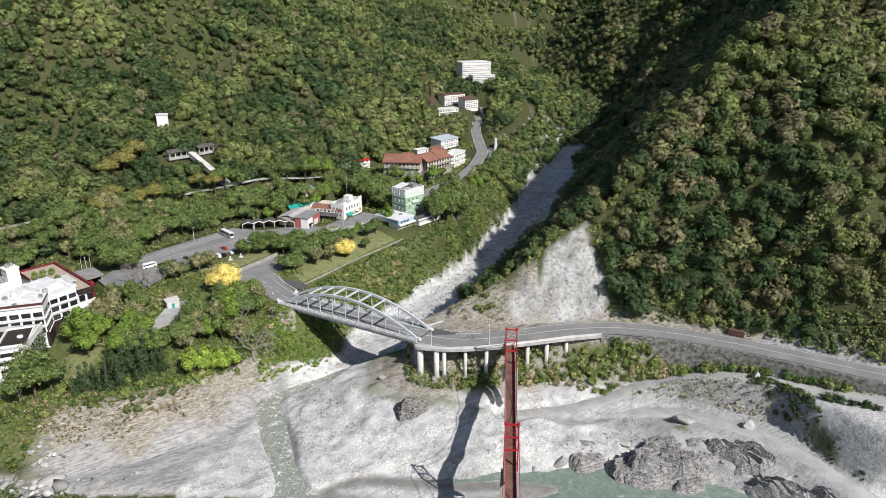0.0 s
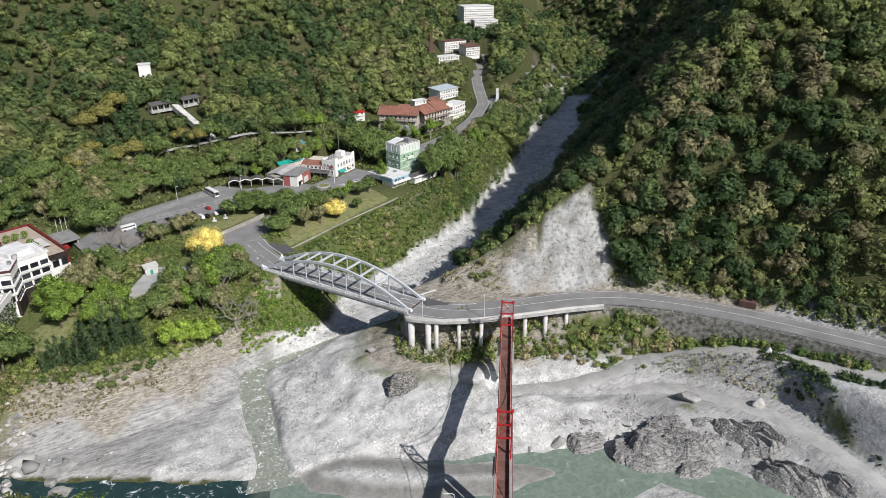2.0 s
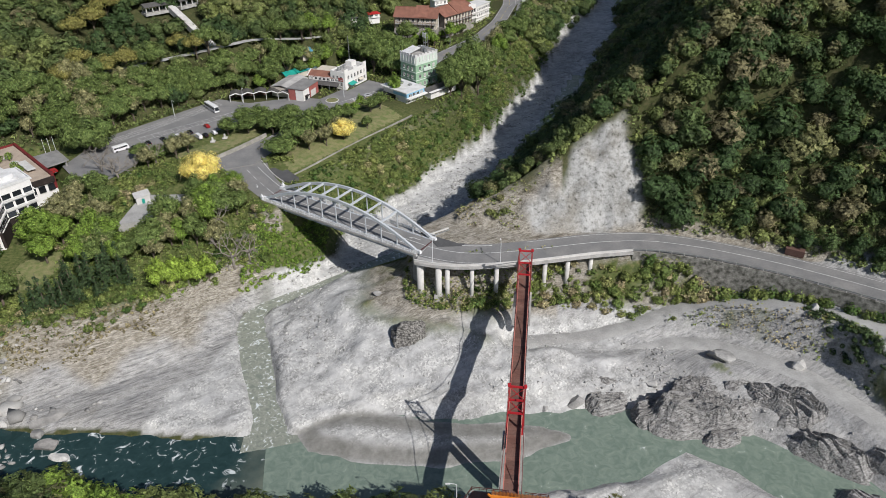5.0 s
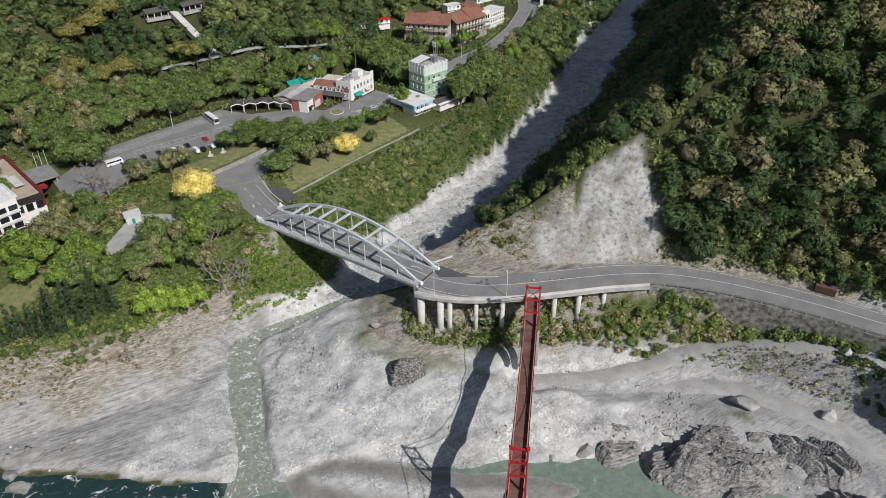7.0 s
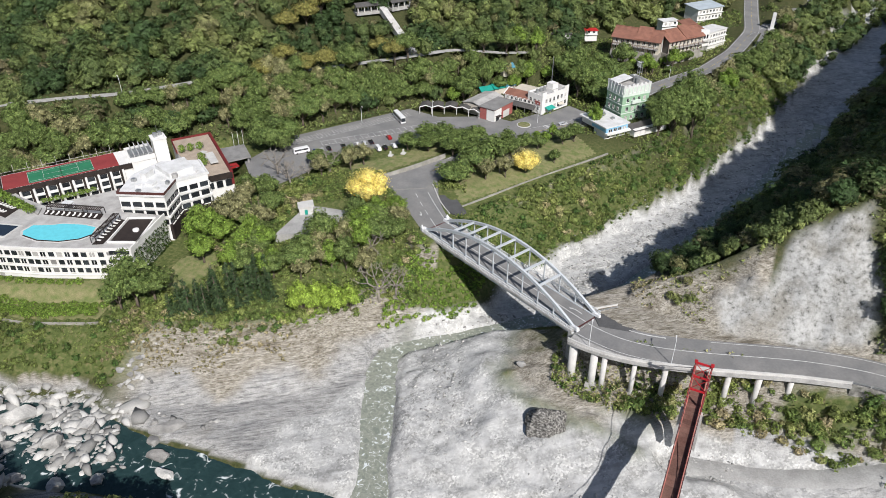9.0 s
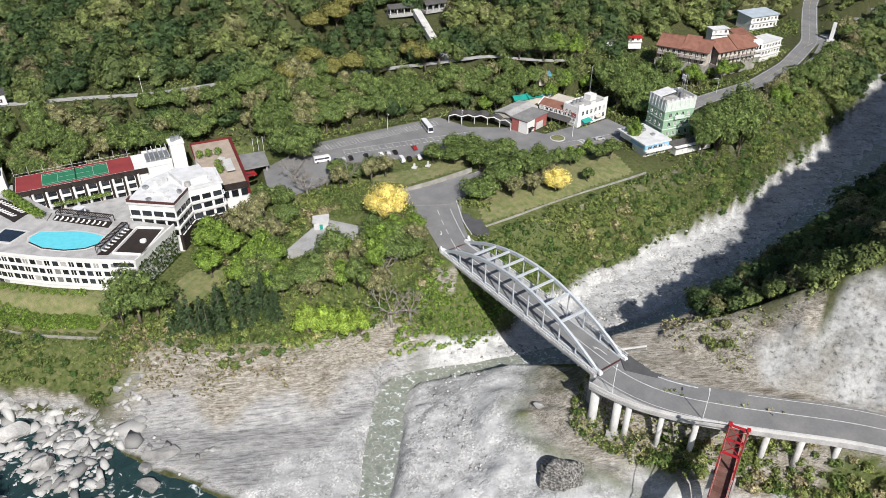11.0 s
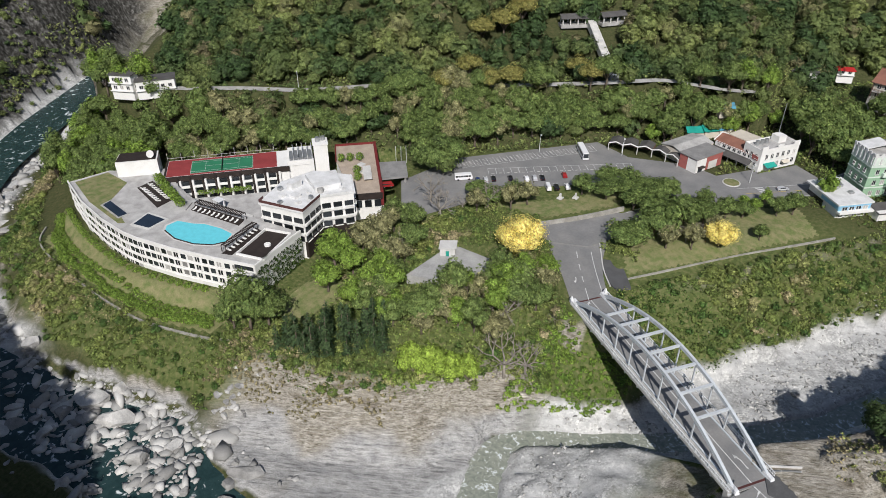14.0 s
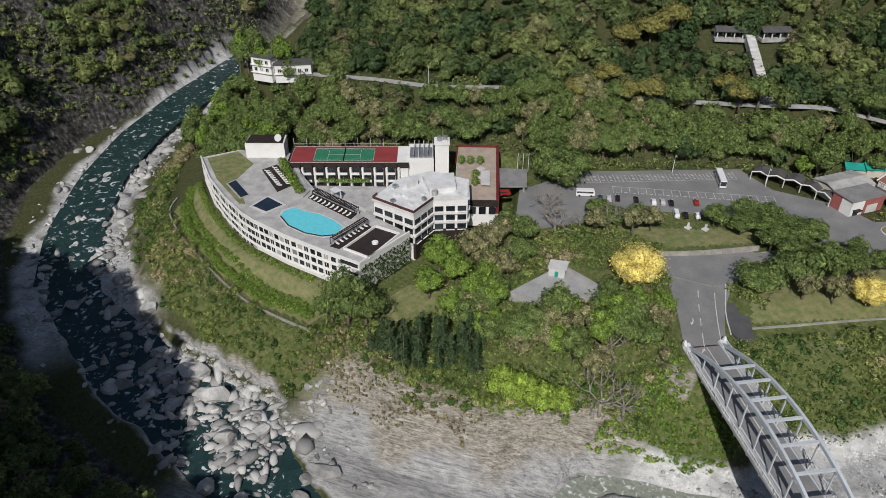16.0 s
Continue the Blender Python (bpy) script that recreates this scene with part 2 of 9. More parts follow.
# rim of the terrace with the town and the hotel: x, y, height
RIM = [(-420, 420, 40), (-372, 330, 25), (-345, 260, 8), (-318, 212, -8), (-292, 176, -12), (-264, 158, -11.5), (-234, 150, -11), (-205, 148, -11), (-183, 149, -12), (-160, 156, -12), (-138, 163, -9.5), (-118, 168, -9),
       (-98, 178, -10), (-84, 198, -11), (-73, 214, -7), (-67, 227, -1.5), (-61, 239, -1), (-50, 256, -1.5), (-30, 283, -1.5), (-12, 309, -1.5), (8, 336, -1), (30, 380, 0), (54, 430, 2), (72, 480, 5), (86, 540, 9), (112, 620, 16), (138, 690, 22), (150, 770, 32), (146, 850, 44), (110, 950, 66)]
TERRACE = [p[:2] for p in RIM] + [(100, 1500), (-900, 1500), (-900, 420)]
FOOT_WEST = [(-520, 420), (-400, 330), (-330, 262), (-282, 240), (-252, 222), (-228, 240), (-205, 262), (-186, 280), (-160, 290), (-112, 338), (-92, 350), (-66, 372), (-48, 405), (-40, 470), (0, 500), (10, 560), (30, 640), (40, 740), (60, 860), (200, 1000)]
HILL_WEST = FOOT_WEST + [(200, 1800), (-1200, 1800), (-1200, 420)]
FOOT_EAST = [(420, 30), (300, 78), (210, 124), (160, 152), (128, 177), (104, 189), (69, 198), (40, 198), (20, 197), (6, 205), (4, 232), (24, 268), (40, 296), (72, 358), (118, 460), (158, 556), (206, 660), (228, 760), (226, 870), (205, 980), (170, 1120)]
HILL_EAST = FOOT_EAST + [(170, 1800), (1400, 1800), (1400, 30)]
BENCH = [(-7, 204), (-8, 190), (2, 186.5), (20, 186.5), (38, 188), (55, 187), (73, 184), (91, 178), (112, 168), (128, 158), (160, 136), (210, 104), (300, 62), (420, 10), (500, 200), (110, 330), (62, 292), (34, 250), (8, 217)]
NOSE = [(0, 206, 0.5), (12, 208, 6), (26, 211, 13), (40, 214, 22), (56, 219, 33), (74, 228, 46)]
GRAVEL = [(-62.5, 184), (-63.5, 190), (-55, 195), (-44, 201), (-30, 211), (-20, 214), (-8, 196), (60, 178), (120, 158), (150, 130), (112, 118), (101, 127), (84, 128), (64, 143), (41, 142.5), (25, 140), (-5, 138), (-20, 140.5), (-38, 142), (-46, 143), (-52, 149), (-54.5, 156), (-58, 167), (-61.5, 178)]
SANDBAR = [(-46, 135), (-30, 138.5), (0, 134), (30, 131), (36, 128), (19, 121), (-3, 119.5), (-22, 121), (-40, 125)]
SPIT = [(60, 115), (70, 120), (81, 113.5), (90, 102), (70, 95), (44, 100)]
NEAR_RIM = [(420, -60), (260, 15), (160, 62), (110, 92), (60, 97), (30, 101), (-5, 104), (-42, 104), (-75, 109), (-105, 112), (-140, 102), (-190, 90), (-250, 92), (-300, 104), (-345, 128), (-378, 165), (-405, 225), (-440, 300), (-520, 420)]
NEAR = NEAR_RIM + [(-1300, 420), (-1300, -900), (1200, -900), (1200, -60)]
GORGE_RIM = [(-250, 60), (-310, 96), (-350, 128), (-384, 166), (-408, 225), (-442, 300), (-520, 420)]
GORGE = GORGE_RIM + [(-1300, 900), (-1300, -200), (-250, -200)]
CREST = [(-104, 23, 79), (-126, 37, 79), (-156, 33, 79), (-188, 35, 79), (-206, 28, 76), (-236, 28, 62), (-280, 30, 52), (-340, 24, 50)]
# roads: x, y, height
ROAD_EAST = [(-5, 190, 0), (3, 185.5, 0.2), (12, 184, 0.4), (24, 184.8, 0.6), (38, 187, 0.8), (55, 190, 1), (74, 190.5, 1), (93, 184.5, 1), (113, 175, 1), (131, 164, 1), (160, 143.5, 1.5), (210, 113, 2.5), (300, 70, 4)]
ROAD_JUNCTION = [(-65.5, 231.3, 0), (-71, 238.5, 0.1), (-78.5, 249, 0.4), (-84.5, 258.5, 0.8), (-88.5, 266, 1)]
ROAD_TOWN = [(-94, 258, 0.8), (-84, 266, 1), (-75, 280, 1.2), (-65, 300, 1.5), (-53, 318, 1.8), (-39, 330, 2), (-22, 346, 2), (-9, 374, 3), (3, 394, 4.2), (17, 412, 5), (29, 427, 5.6), (45, 463, 6.6), (57, 506, 8.2), (58, 543, 9.3), (60, 590, 11), (70, 655, 14), (86, 712, 19)]
ROAD_BRANCH = [(55, 497, 8), (67, 522, 8.4), (81, 554, 8.8), (96, 584, 9.3), (111, 620, 10.2), (123, 656, 11.4), (127, 690, 13)]
ROAD_LOWER = [(30, 424, 5.4), (48, 448, 6.0), (60, 478, 6.9), (66, 508, 8.2)]
ROAD_HILL = [(-330, 236, 20), (-300, 222, 20), (-275, 236, 20), (-248, 256, 20), (-224, 268, 20.5), (-196, 294, 21.5), (-150, 322, 22.5), (-116, 348, 23.5), (-98, 366, 23.5), (-74, 378, 20), (-60, 395, 17)]
TRACK = [(190, 112, 0.5), (165, 126.5, -2.2), (146.7, 139.3, -3.7), (139.9, 144.1, -4.4), (134, 148.3, -5), (129, 151.7, -5.1), (122.7, 156.1, -5.3), (116, 160.1, -6), (109.2, 164.2, -7.4), (102, 167.8, -9.4), (94.7, 171.2, -12.2), (86.4, 173, -14.8), (79, 173.2, -16.8), (72, 171.2, -18.4), (61.9, 168.3, -20.4), (48.6, 166.5, -21.8), (25, 165, -23.0)]
TRACK_LOW = [(47.8, 164.0, -22.4), (58, 163.8, -22.3), (69.3, 163.3, -22), (89.6, 159.8, -20.6), (99.5, 152.9, -19.8), (113.2, 142.3, -19.2), (123.2, 127.4, -19.5), (129.8, 113, -20.2), (140, 96, -23)]
# the made ground above the river on the eastern side, and the rock shelf below it
UPPER = [(106, 168.5), (117.5, 157.5), (121.8, 154), (126, 146.5), (129, 136.8), (131.2, 129.3), (130.8, 121.2), (133.2, 115.3), (150, 84), (240, 50), (240, 110), (150, 150), (118, 173)]
SANDTRI = [(-90, 133), (-87, 151), (-78, 157), (-73, 177), (-68, 170), (-64, 152), (-57, 131)]
LOWSHELF = [(57, 150), (58, 158), (66, 168), (90, 167), (112, 164), (123, 158), (132, 132), (138, 110), (150, 86), (128, 100), (112, 118), (100, 127), (84, 131), (68, 143)]
PARKING = [(-146, 239), (-159, 255), (-153, 284), (-112, 333), (-95, 327), (-72, 335), (-56, 331), (-51, 318), (-66, 305), (-84, 312), (-104, 290), (-128, 270), (-129, 254), (-136, 239)]
HOTEL_YARD = [(-262, 172), (-205, 160), (-160, 172), (-150, 200), (-150, 236), (-180, 274), (-200, 262), (-215, 240), (-252, 205)]
EAST_BANK = [(-8, 168), (14, 172), (40, 171), (66, 173.5), (100, 175), (122, 169), (142, 160), (166, 144), (222, 104), (240, 60), (120, 90), (70, 100), (-60, 120), (-66, 186), (-40, 208), (-14, 196)]
SCAR = [(34, 197.5), (30, 203), (37, 208), (44, 211), (55, 217.5), (65, 218), (72, 209), (73, 197.5)]


def height(x, y):
    """The ground's height at the arrays x, y."""
    x, y = np.asarray(x, float), np.asarray(y, float)
    n1, n2, n3 = fbm(x, y, 60, 4, 3), fbm(x, y, 9, 4, 11), fbm(x, y, 220, 4, 29)
    dv, zv = along(x, y, VALLEY)
    z = np.where(y > 205, zv, -26.6 + np.clip((y - 190) / 15, 0, 1) * 0.2) + 0.7 * n2 + n1
    # gravel bank in the middle, with a scarp to the brook
    sg = inside(x, y, GRAVEL) + np.where(x > 60, 0.3, 1.2) * n2
    top = -23.2 + 1.2 * n1 + 0.35 * n2 + 0.22 * np.clip(y - 166, 0, 30) * step01(-20, 10, x) - 0.10 * np.clip(150 - y, 0, 14) - 2.0 * (1 - step01(0, 26, sg)) * (1 - step01(-20, 10, x))
    z = np.maximum(z, np.where(sg > 0, top, top + np.where(x > 60, 1.0, 2.6) * sg))
    steps = step01(-0.015, 0.015, fbm(x + 0.3 * y, y, 34, 4, 61) + 0.06) + step01(-0.015, 0.015, fbm(x, y - 0.4 * x, 22, 4, 67) - 0.14)
    z = z + np.where(sg > 2, 1.0 * steps + 0.10 * fbm(x, y, 3.2, 2, 73), 0.0)
    sl = inside(x, y, LOWSHELF) + 1.6 * n2
    tilt = ridged(0.9 * x - 0.35 * y, 2.2 * y + 0.9 * x, 13, 3, 97)
    shelf_top = -23.4 + 4.0 * step01(58, 96, x) - 0.26 * np.clip(146 - y, 0, 26) * (1 - step01(112, 124, x)) + 0.9 * tilt * (1 - step01(0, 3, 3.5 - along(x, y, TRACK_LOW)[0]))
    z = np.where(sl > -6, np.maximum(z, np.where(sl > 0, shelf_top, shelf_top + 1.5 * sl)), z)
    su = inside(x, y, UPPER) + 0.5 * n2
    upper_top = np.clip(-6.1 + 0.14 * (x - 121), -9, 0)
    z = np.where(su > -3, np.maximum(z, np.where(su > 0, upper_top, upper_top + 5.5 * su)), z)
    sb = np.maximum(inside(x, y, SANDBAR), inside(x, y, SPIT) * 1.6)
    bar = -28.48 + 0.14 * np.clip(sb + n2, -20, 7) + 0.1 * n2
    # terrace
    st = inside(x, y, TERRACE)
    _, ze = along(x, y, RIM)
    zi = np.clip(-10.5 + (y - 165) * 0.15, -10.5, 1.2) + 0.045 * np.clip(y - 390, 0, 130) + 0.12 * np.clip(y - 520, 0, 400)
    lean = 0.78 + 0.35 * step01(-60, -30, x)
    rock = step01(-150, -128, x) * (1 - step01(-80, -66, x))
    fall = ze - lean * np.clip(-st, 0, 200) * (1 + 0.25 * n2) - rock * 2.5 * step01(2, 5, -st) + (0.8 + 1.2 * rock) * n2 * np.clip(-st / 6, 0, 1)
    zt = np.where(st > 0, ze + (zi - ze) * step01(0, 16, st), fall)
    beds = (0.87 * y - 0.48 * x + 14 * n1 + 5 * n2) / 4.1
    fr = beds - np.floor(beds)
    zt = zt + np.where((st < 0) & (rock > 0.01), rock * (0.95 * (step01(0.62, 0.8, fr) - fr) + 0.55 * fbm(0.5 * x + 0.87 * y, 3 * (0.87 * y - 0.5 * x), 5, 3, 79)), 0.0)
    # hill behind the town
    sw = inside(x, y, HILL_WEST)
    hw = np.interp(sw, [0, 20, 30, 70, 160, 420, 900], [0, 18, 21, 35, 84, 285, 600])
    zt = np.where(sw > 0, np.maximum(zt, zi + hw * (1 + 0.25 * n3) + (3 * n1 + 14 * n3) * step01(40, 120, sw)), zt)
    z = np.maximum(z, zt)
    # eastern bench for the road and the mountain above it
    sb2 = inside(x, y, BENCH)
    zb = np.where(sb2 > 0, 0.6, 0.4 + np.maximum(2.4 * sb2, np.where(x > 64, -10.0, -13)) + np.where(y > 203, 3.0, np.where(x > 64, 1.7, 0.30)) * np.minimum(sb2 + 5.5, 0) + (1.4 * n2 + 0.7 * ridged(x * 0.7 + y, y * 0.9 - 0.4 * x, 11, 2, 83)) * np.clip(-sb2 / 4, 0, 1))
    z = np.maximum(z, zb)
    se = inside(x, y, HILL_EAST)
    front, back = FOOT_EAST[:10], FOOT_EAST[9:]
    sf, sv = along(x, y, front)[0], along(x, y, back)[0]
    rough = ridged(x + 0.5 * y, y - 0.3 * x, 38, 4, 47)
    scar = step01(-3, 3, inside(x, y, SCAR))
    crag = ridged(x * 0.8 + 0.6 * y, y - 0.5 * x, 8, 3, 83)
    wob = 1 + 0.3 * n3
    # height added beyond x = 190, mostly out of view, to shade the upper slope
    hf = 0.6 + 280 * step01(190, 300, x) * step01(10, 110, sf) + np.interp(sf, [0, 5, 28, 120, 300, 900], [0, 5, 50, 165, 330, 700]) * wob
    hv = zv + np.interp(sv, [0, 8, 40, 60, 120, 300, 900], [0, 8, 39, 60, 128, 345, 760]) * (1 + 0.12 * n3) * (1 - 0.08 * step01(330, 460, y))
    dn, zn = along(x, y, NOSE)
    hv = np.maximum(hv, zn - 0.95 * dn)
    across, up = 0.9 * x - 0.43 * y, 0.43 * x + 0.9 * y
    spurs = ridged(across + 10 * n1, 0.22 * up, 46, 3, 101)
    he = np.minimum(hf, hv) + step01(6, 60, se) * (1 - step01(-6, 4, inside(x, y, SCAR))) * step01(60, 110, x) * 11 * spurs + step01(4, 40, se) * (5 * n1 + 1.6 * rough) + scar * (2.0 * ridged(x + 0.3 * y, y * 1.5, 12, 3, 53) + 0.9 * ridged(x, y * 2.0, 5, 2, 57)) + 0.8 * crag * step01(0, 5, se) * (1 - step01(10, 20, se))
    z = np.where(se > 0, np.maximum(z, he), z)
    # the near bank, and the mountain behind it whose shade lies over the gorge
    sn = inside(x, y, NEAR)
    hn = np.interp(sn, [0, 8, 30, 120, 400, 1000], [0, 5, 20, 30, 40, 120])
    z = np.where(sn > 0, np.maximum(z, -28.9 + hn * (1 + 0.2 * n3) + 1.5 * n2), z)
    dc, zc = along(x, y, CREST)
    z = np.maximum(z, zc - 2.7 * dc + 2.0 * n1 + 1.5 * n2)
    z = np.maximum(z, 30 - 1.1 * np.hypot(x + 97, y - 52) + 2 * n1)
    sq = inside(x, y, GORGE)
    hq = np.interp(sq, [0, 30, 120, 400, 900], [0, 45, 150, 320, 600]) * (1 + 0.3 * n3) + step01(3, 26, sq) * (8.0 * rough + 6 * n1)
    z = np.where(sq > 0, np.maximum(z, -24 + hq), z)
    spur = 34 - np.hypot((x - 9) * 0.9, y - 66)
    z = np.maximum(z, np.minimum(-3.0, -22 + 1.6 * np.clip(spur - 12, -30, 30)) + 0.4 * n2)
    far = np.hypot((x - 120) * 0.7, y - 1480)
    z = np.maximum(z, np.interp(far, [0, 250, 420, 560], [420, 260, 60, -60]) + 30 * n3)
    # water courses
    for rows, k in ((RIVER, 0.7), (BROOK, 1.6)):
        d, wl, w = along(x, y, rows)
        w = w * (1 + 0.22 * n2)
        wide = step01(210, 250, -x) if rows is RIVER else 0.0
        out = np.maximum(d - w, 0)
        bank = wl - 1.0 + np.where(wide > 0, np.minimum(k * out, 1.3 + 0.09 * out), k * out) + wide * 0.5 * n2 * (out > 1) + 40 * step01(5 + 9 * wide, 9 + 9 * wide, d - w)
        z = np.where(d < w + 30, np.minimum(z, bank), z)
    z = np.where(sb > -6, np.maximum(z, bar), z)
    # ground made level for roads, yards and houses
    for rows, w, soft in ((ROAD_EAST, 6.5, 1.5), (ROAD_JUNCTION, 9.5, 4), (ROAD_TOWN, 5, 5), (ROAD_BRANCH, 3.5, 3), (ROAD_LOWER, 3, 3), (ROAD_HILL, 2.6, 3), (TRACK_LOW, 3.0, 11), (TRACK, 3.2, 5)):
        d, zr = along(x, y, rows)
        k = 1 - step01(w, w + soft, d)
        if rows is ROAD_EAST:
            k = k * step01(-1.5, 0.5, sb2)
        z = z + (zr - 0.15 - z) * k
    for poly, zr, soft in ((PARKING, 1.85, 4), (HOTEL_YARD, -7.0, 6)):
        k = step01(-soft, 0, inside(x, y, poly))
        z = z + (zr - z) * k
    return z


def ground_z(x, y):
    return float(height(np.array([float(x)]), np.array([float(y)]))[0])


def land_axis(lo, hi, fine, far_lo, far_hi):
    core = np.arange(lo, hi + fine / 2, fine)
    out, s, p = [], fine, core[-1]
    while p < far_hi:
        s *= 1.085
        p += min(s, 60)
        out.append(p)
    back, s, p = [], fine, lo
    while p > far_lo:
        s *= 1.085
        p -= min(s, 60)
        back.append(p)
    return np.array(back[::-1] + list(core) + out)


gx, gy = land_axis(-390, 140, 1.15, -2600, 2600), land_axis(96, 262, 1.05, -2200, 3200)
GX, GY = np.meshgrid(gx, gy)
GZ = height(GX, GY)


def land_masks(x, y, z):
    """How far the ground is bare rock, gravel, or dry scree there."""
    e = 1.0
    slope = np.hypot(height(x + e, y) - z, height(x, y + e) - z) / e
    n = fbm(x, y, 14, 4, 71)
    zv = np.where(y > 205, along(x, y, VALLEY)[1], -26.4) + 4.2 * (1 - step01(200, 226, y))
    low = 1 - step01(2.6, 5.0, z - zv + 3 * n)
    gravel = low * (inside(x, y, HILL_EAST) < 2) * (inside(x, y, GORGE) < 0)
    rock = step01(0.9, 1.6, slope + 0.8 * n) * step01(-30, -26, z) * (inside(x, y, HILL_EAST) < 6)
    shelf = step01(-2, 3, -inside(x, y, TERRACE)) * step01(-150, -135, x) * (1 - step01(-72, -60, x)) * (y < 205)
    gravel = gravel * (1 - step01(-4, 0, inside(x, y, NEAR)) * (x < -95)) * (1 - (1 - step01(-140, -128, x)) * step01(-28, -27.2, z))
    gravel = gravel * (1 - shelf * (1 - step01(-8, 8, x + 88 - 0.65 * (y - 140) + 14 * n)))
    rock = rock * (1 - step01(2, 6, inside(x, y, TERRACE)))
    bank = step01(-3, 1, inside(x, y, EAST_BANK) + 6 * n)
    gravel = np.maximum(gravel, bank * step01(-0.1, 0.1, n + 0.1) * (y < 205) * (1 - step01(-23, -20, z)))
    rock = np.maximum(rock, bank)
    gravel = np.maximum(gravel, step01(-1, 2, inside(x, y, GRAVEL)) * (1 - step01(-20.5, -18.5, z)))
    gravel = np.maximum(gravel, step01(-64, -58, x) * (1 - step01(60, 70, x)) * (y < 204) * (y > 120) * (1 - step01(-19, -15, z + 2 * n)) * (inside(x, y, TERRACE) < -8))
    slate = np.maximum(step01(70, 90, x + 10 * n) * (y < 170) * (inside(x, y, UPPER) < -0.5), step01(-1, 1, inside(x, y, LOWSHELF)))
    gravel = gravel * (1 - 0.75 * slate)
    rock = np.maximum(rock, slate)
    vine = step01(0, 4, -inside(x, y, TERRACE)) * (x > -62) * (z > zv + 3)
    rock = rock * (1 - vine)
    rock = np.maximum(rock, shelf * (z > -28))
    dr, wr, hw_ = along(x, y, RIVER)
    bar = (1 - step01(hw_ + 11, hw_ + 16, dr + 5 * n)) * step01(205, 235, -x)
    gravel = np.maximum(gravel, bar * (1 - step01(4, 6.5, z - wr)))
    rock = np.maximum(rock, step01(-2, 3, inside(x, y, GORGE)) * step01(-0.2, 0.3, n + 0.15))
    scar = step01(-2, 2.5, inside(x, y, SCAR) + 7 * n)
    sp = inside(x, y, HILL_EAST)
    foot = step01(-1, 1, sp) * (1 - step01(9, 16, sp + 6 * n)) * (y < 250) * (x < 44)
    foot = np.maximum(foot, step01(-1, 1, sp) * (1 - step01(2, 5, sp + 4 * n)))
    rock = np.maximum(rock, foot)
    bench = inside(x, y, BENCH)
    rock = np.maximum(rock, step01(-22, -17, bench) * (y < 200) * (sp < 1) * step01(-0.5, -0.1, n + 0.3 * (z > -3)))
    rock = np.maximum(rock, (bench > -1) * (sp < 2))
    gravel = np.maximum(gravel, 0.9 * step01(0.4, 1.5, inside(x, y, UPPER)))
    gravel = gravel * (1 - step01(680, 700, y))
    tri = step01(-1.5, 1.0, inside(x, y, SANDTRI) + 3 * n)
    gravel = np.maximum(gravel * (1 - shelf * (1 - tri) * (z < -14)), tri)
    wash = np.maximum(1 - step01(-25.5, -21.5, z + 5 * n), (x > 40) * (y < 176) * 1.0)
    return rock, gravel, scar, wash


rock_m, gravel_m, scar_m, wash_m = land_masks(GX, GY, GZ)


def sheet(name, xs, ys, zs, material, attrs=()):
    ny, nx = zs.shape
    me = bpy.data.meshes.new(name)
    idx = np.arange(nx * ny).reshape(ny, nx)
    quads = np.stack([idx[:-1, :-1], idx[:-1, 1:], idx[1:, 1:], idx[1:, :-1]], -1).reshape(-1, 4)
    me.vertices.add(nx * ny)
    me.vertices.foreach_set("co", np.stack([xs, ys, zs], -1).ravel())
    me.loops.add(quads.size)
    me.loops.foreach_set("vertex_index", quads.ravel())
    me.polygons.add(len(quads))
    me.polygons.foreach_set("loop_start", np.arange(0, quads.size, 4))
    me.polygons.foreach_set("use_smooth", [True] * len(quads))
    for key, values in attrs:
        at = me.attributes.new(key, "FLOAT", "POINT")
        at.data.foreach_set("value", values.ravel().astype(np.float32))
    me.materials.append(material)
    me.update(calc_edges=True)
    return new(name, me)


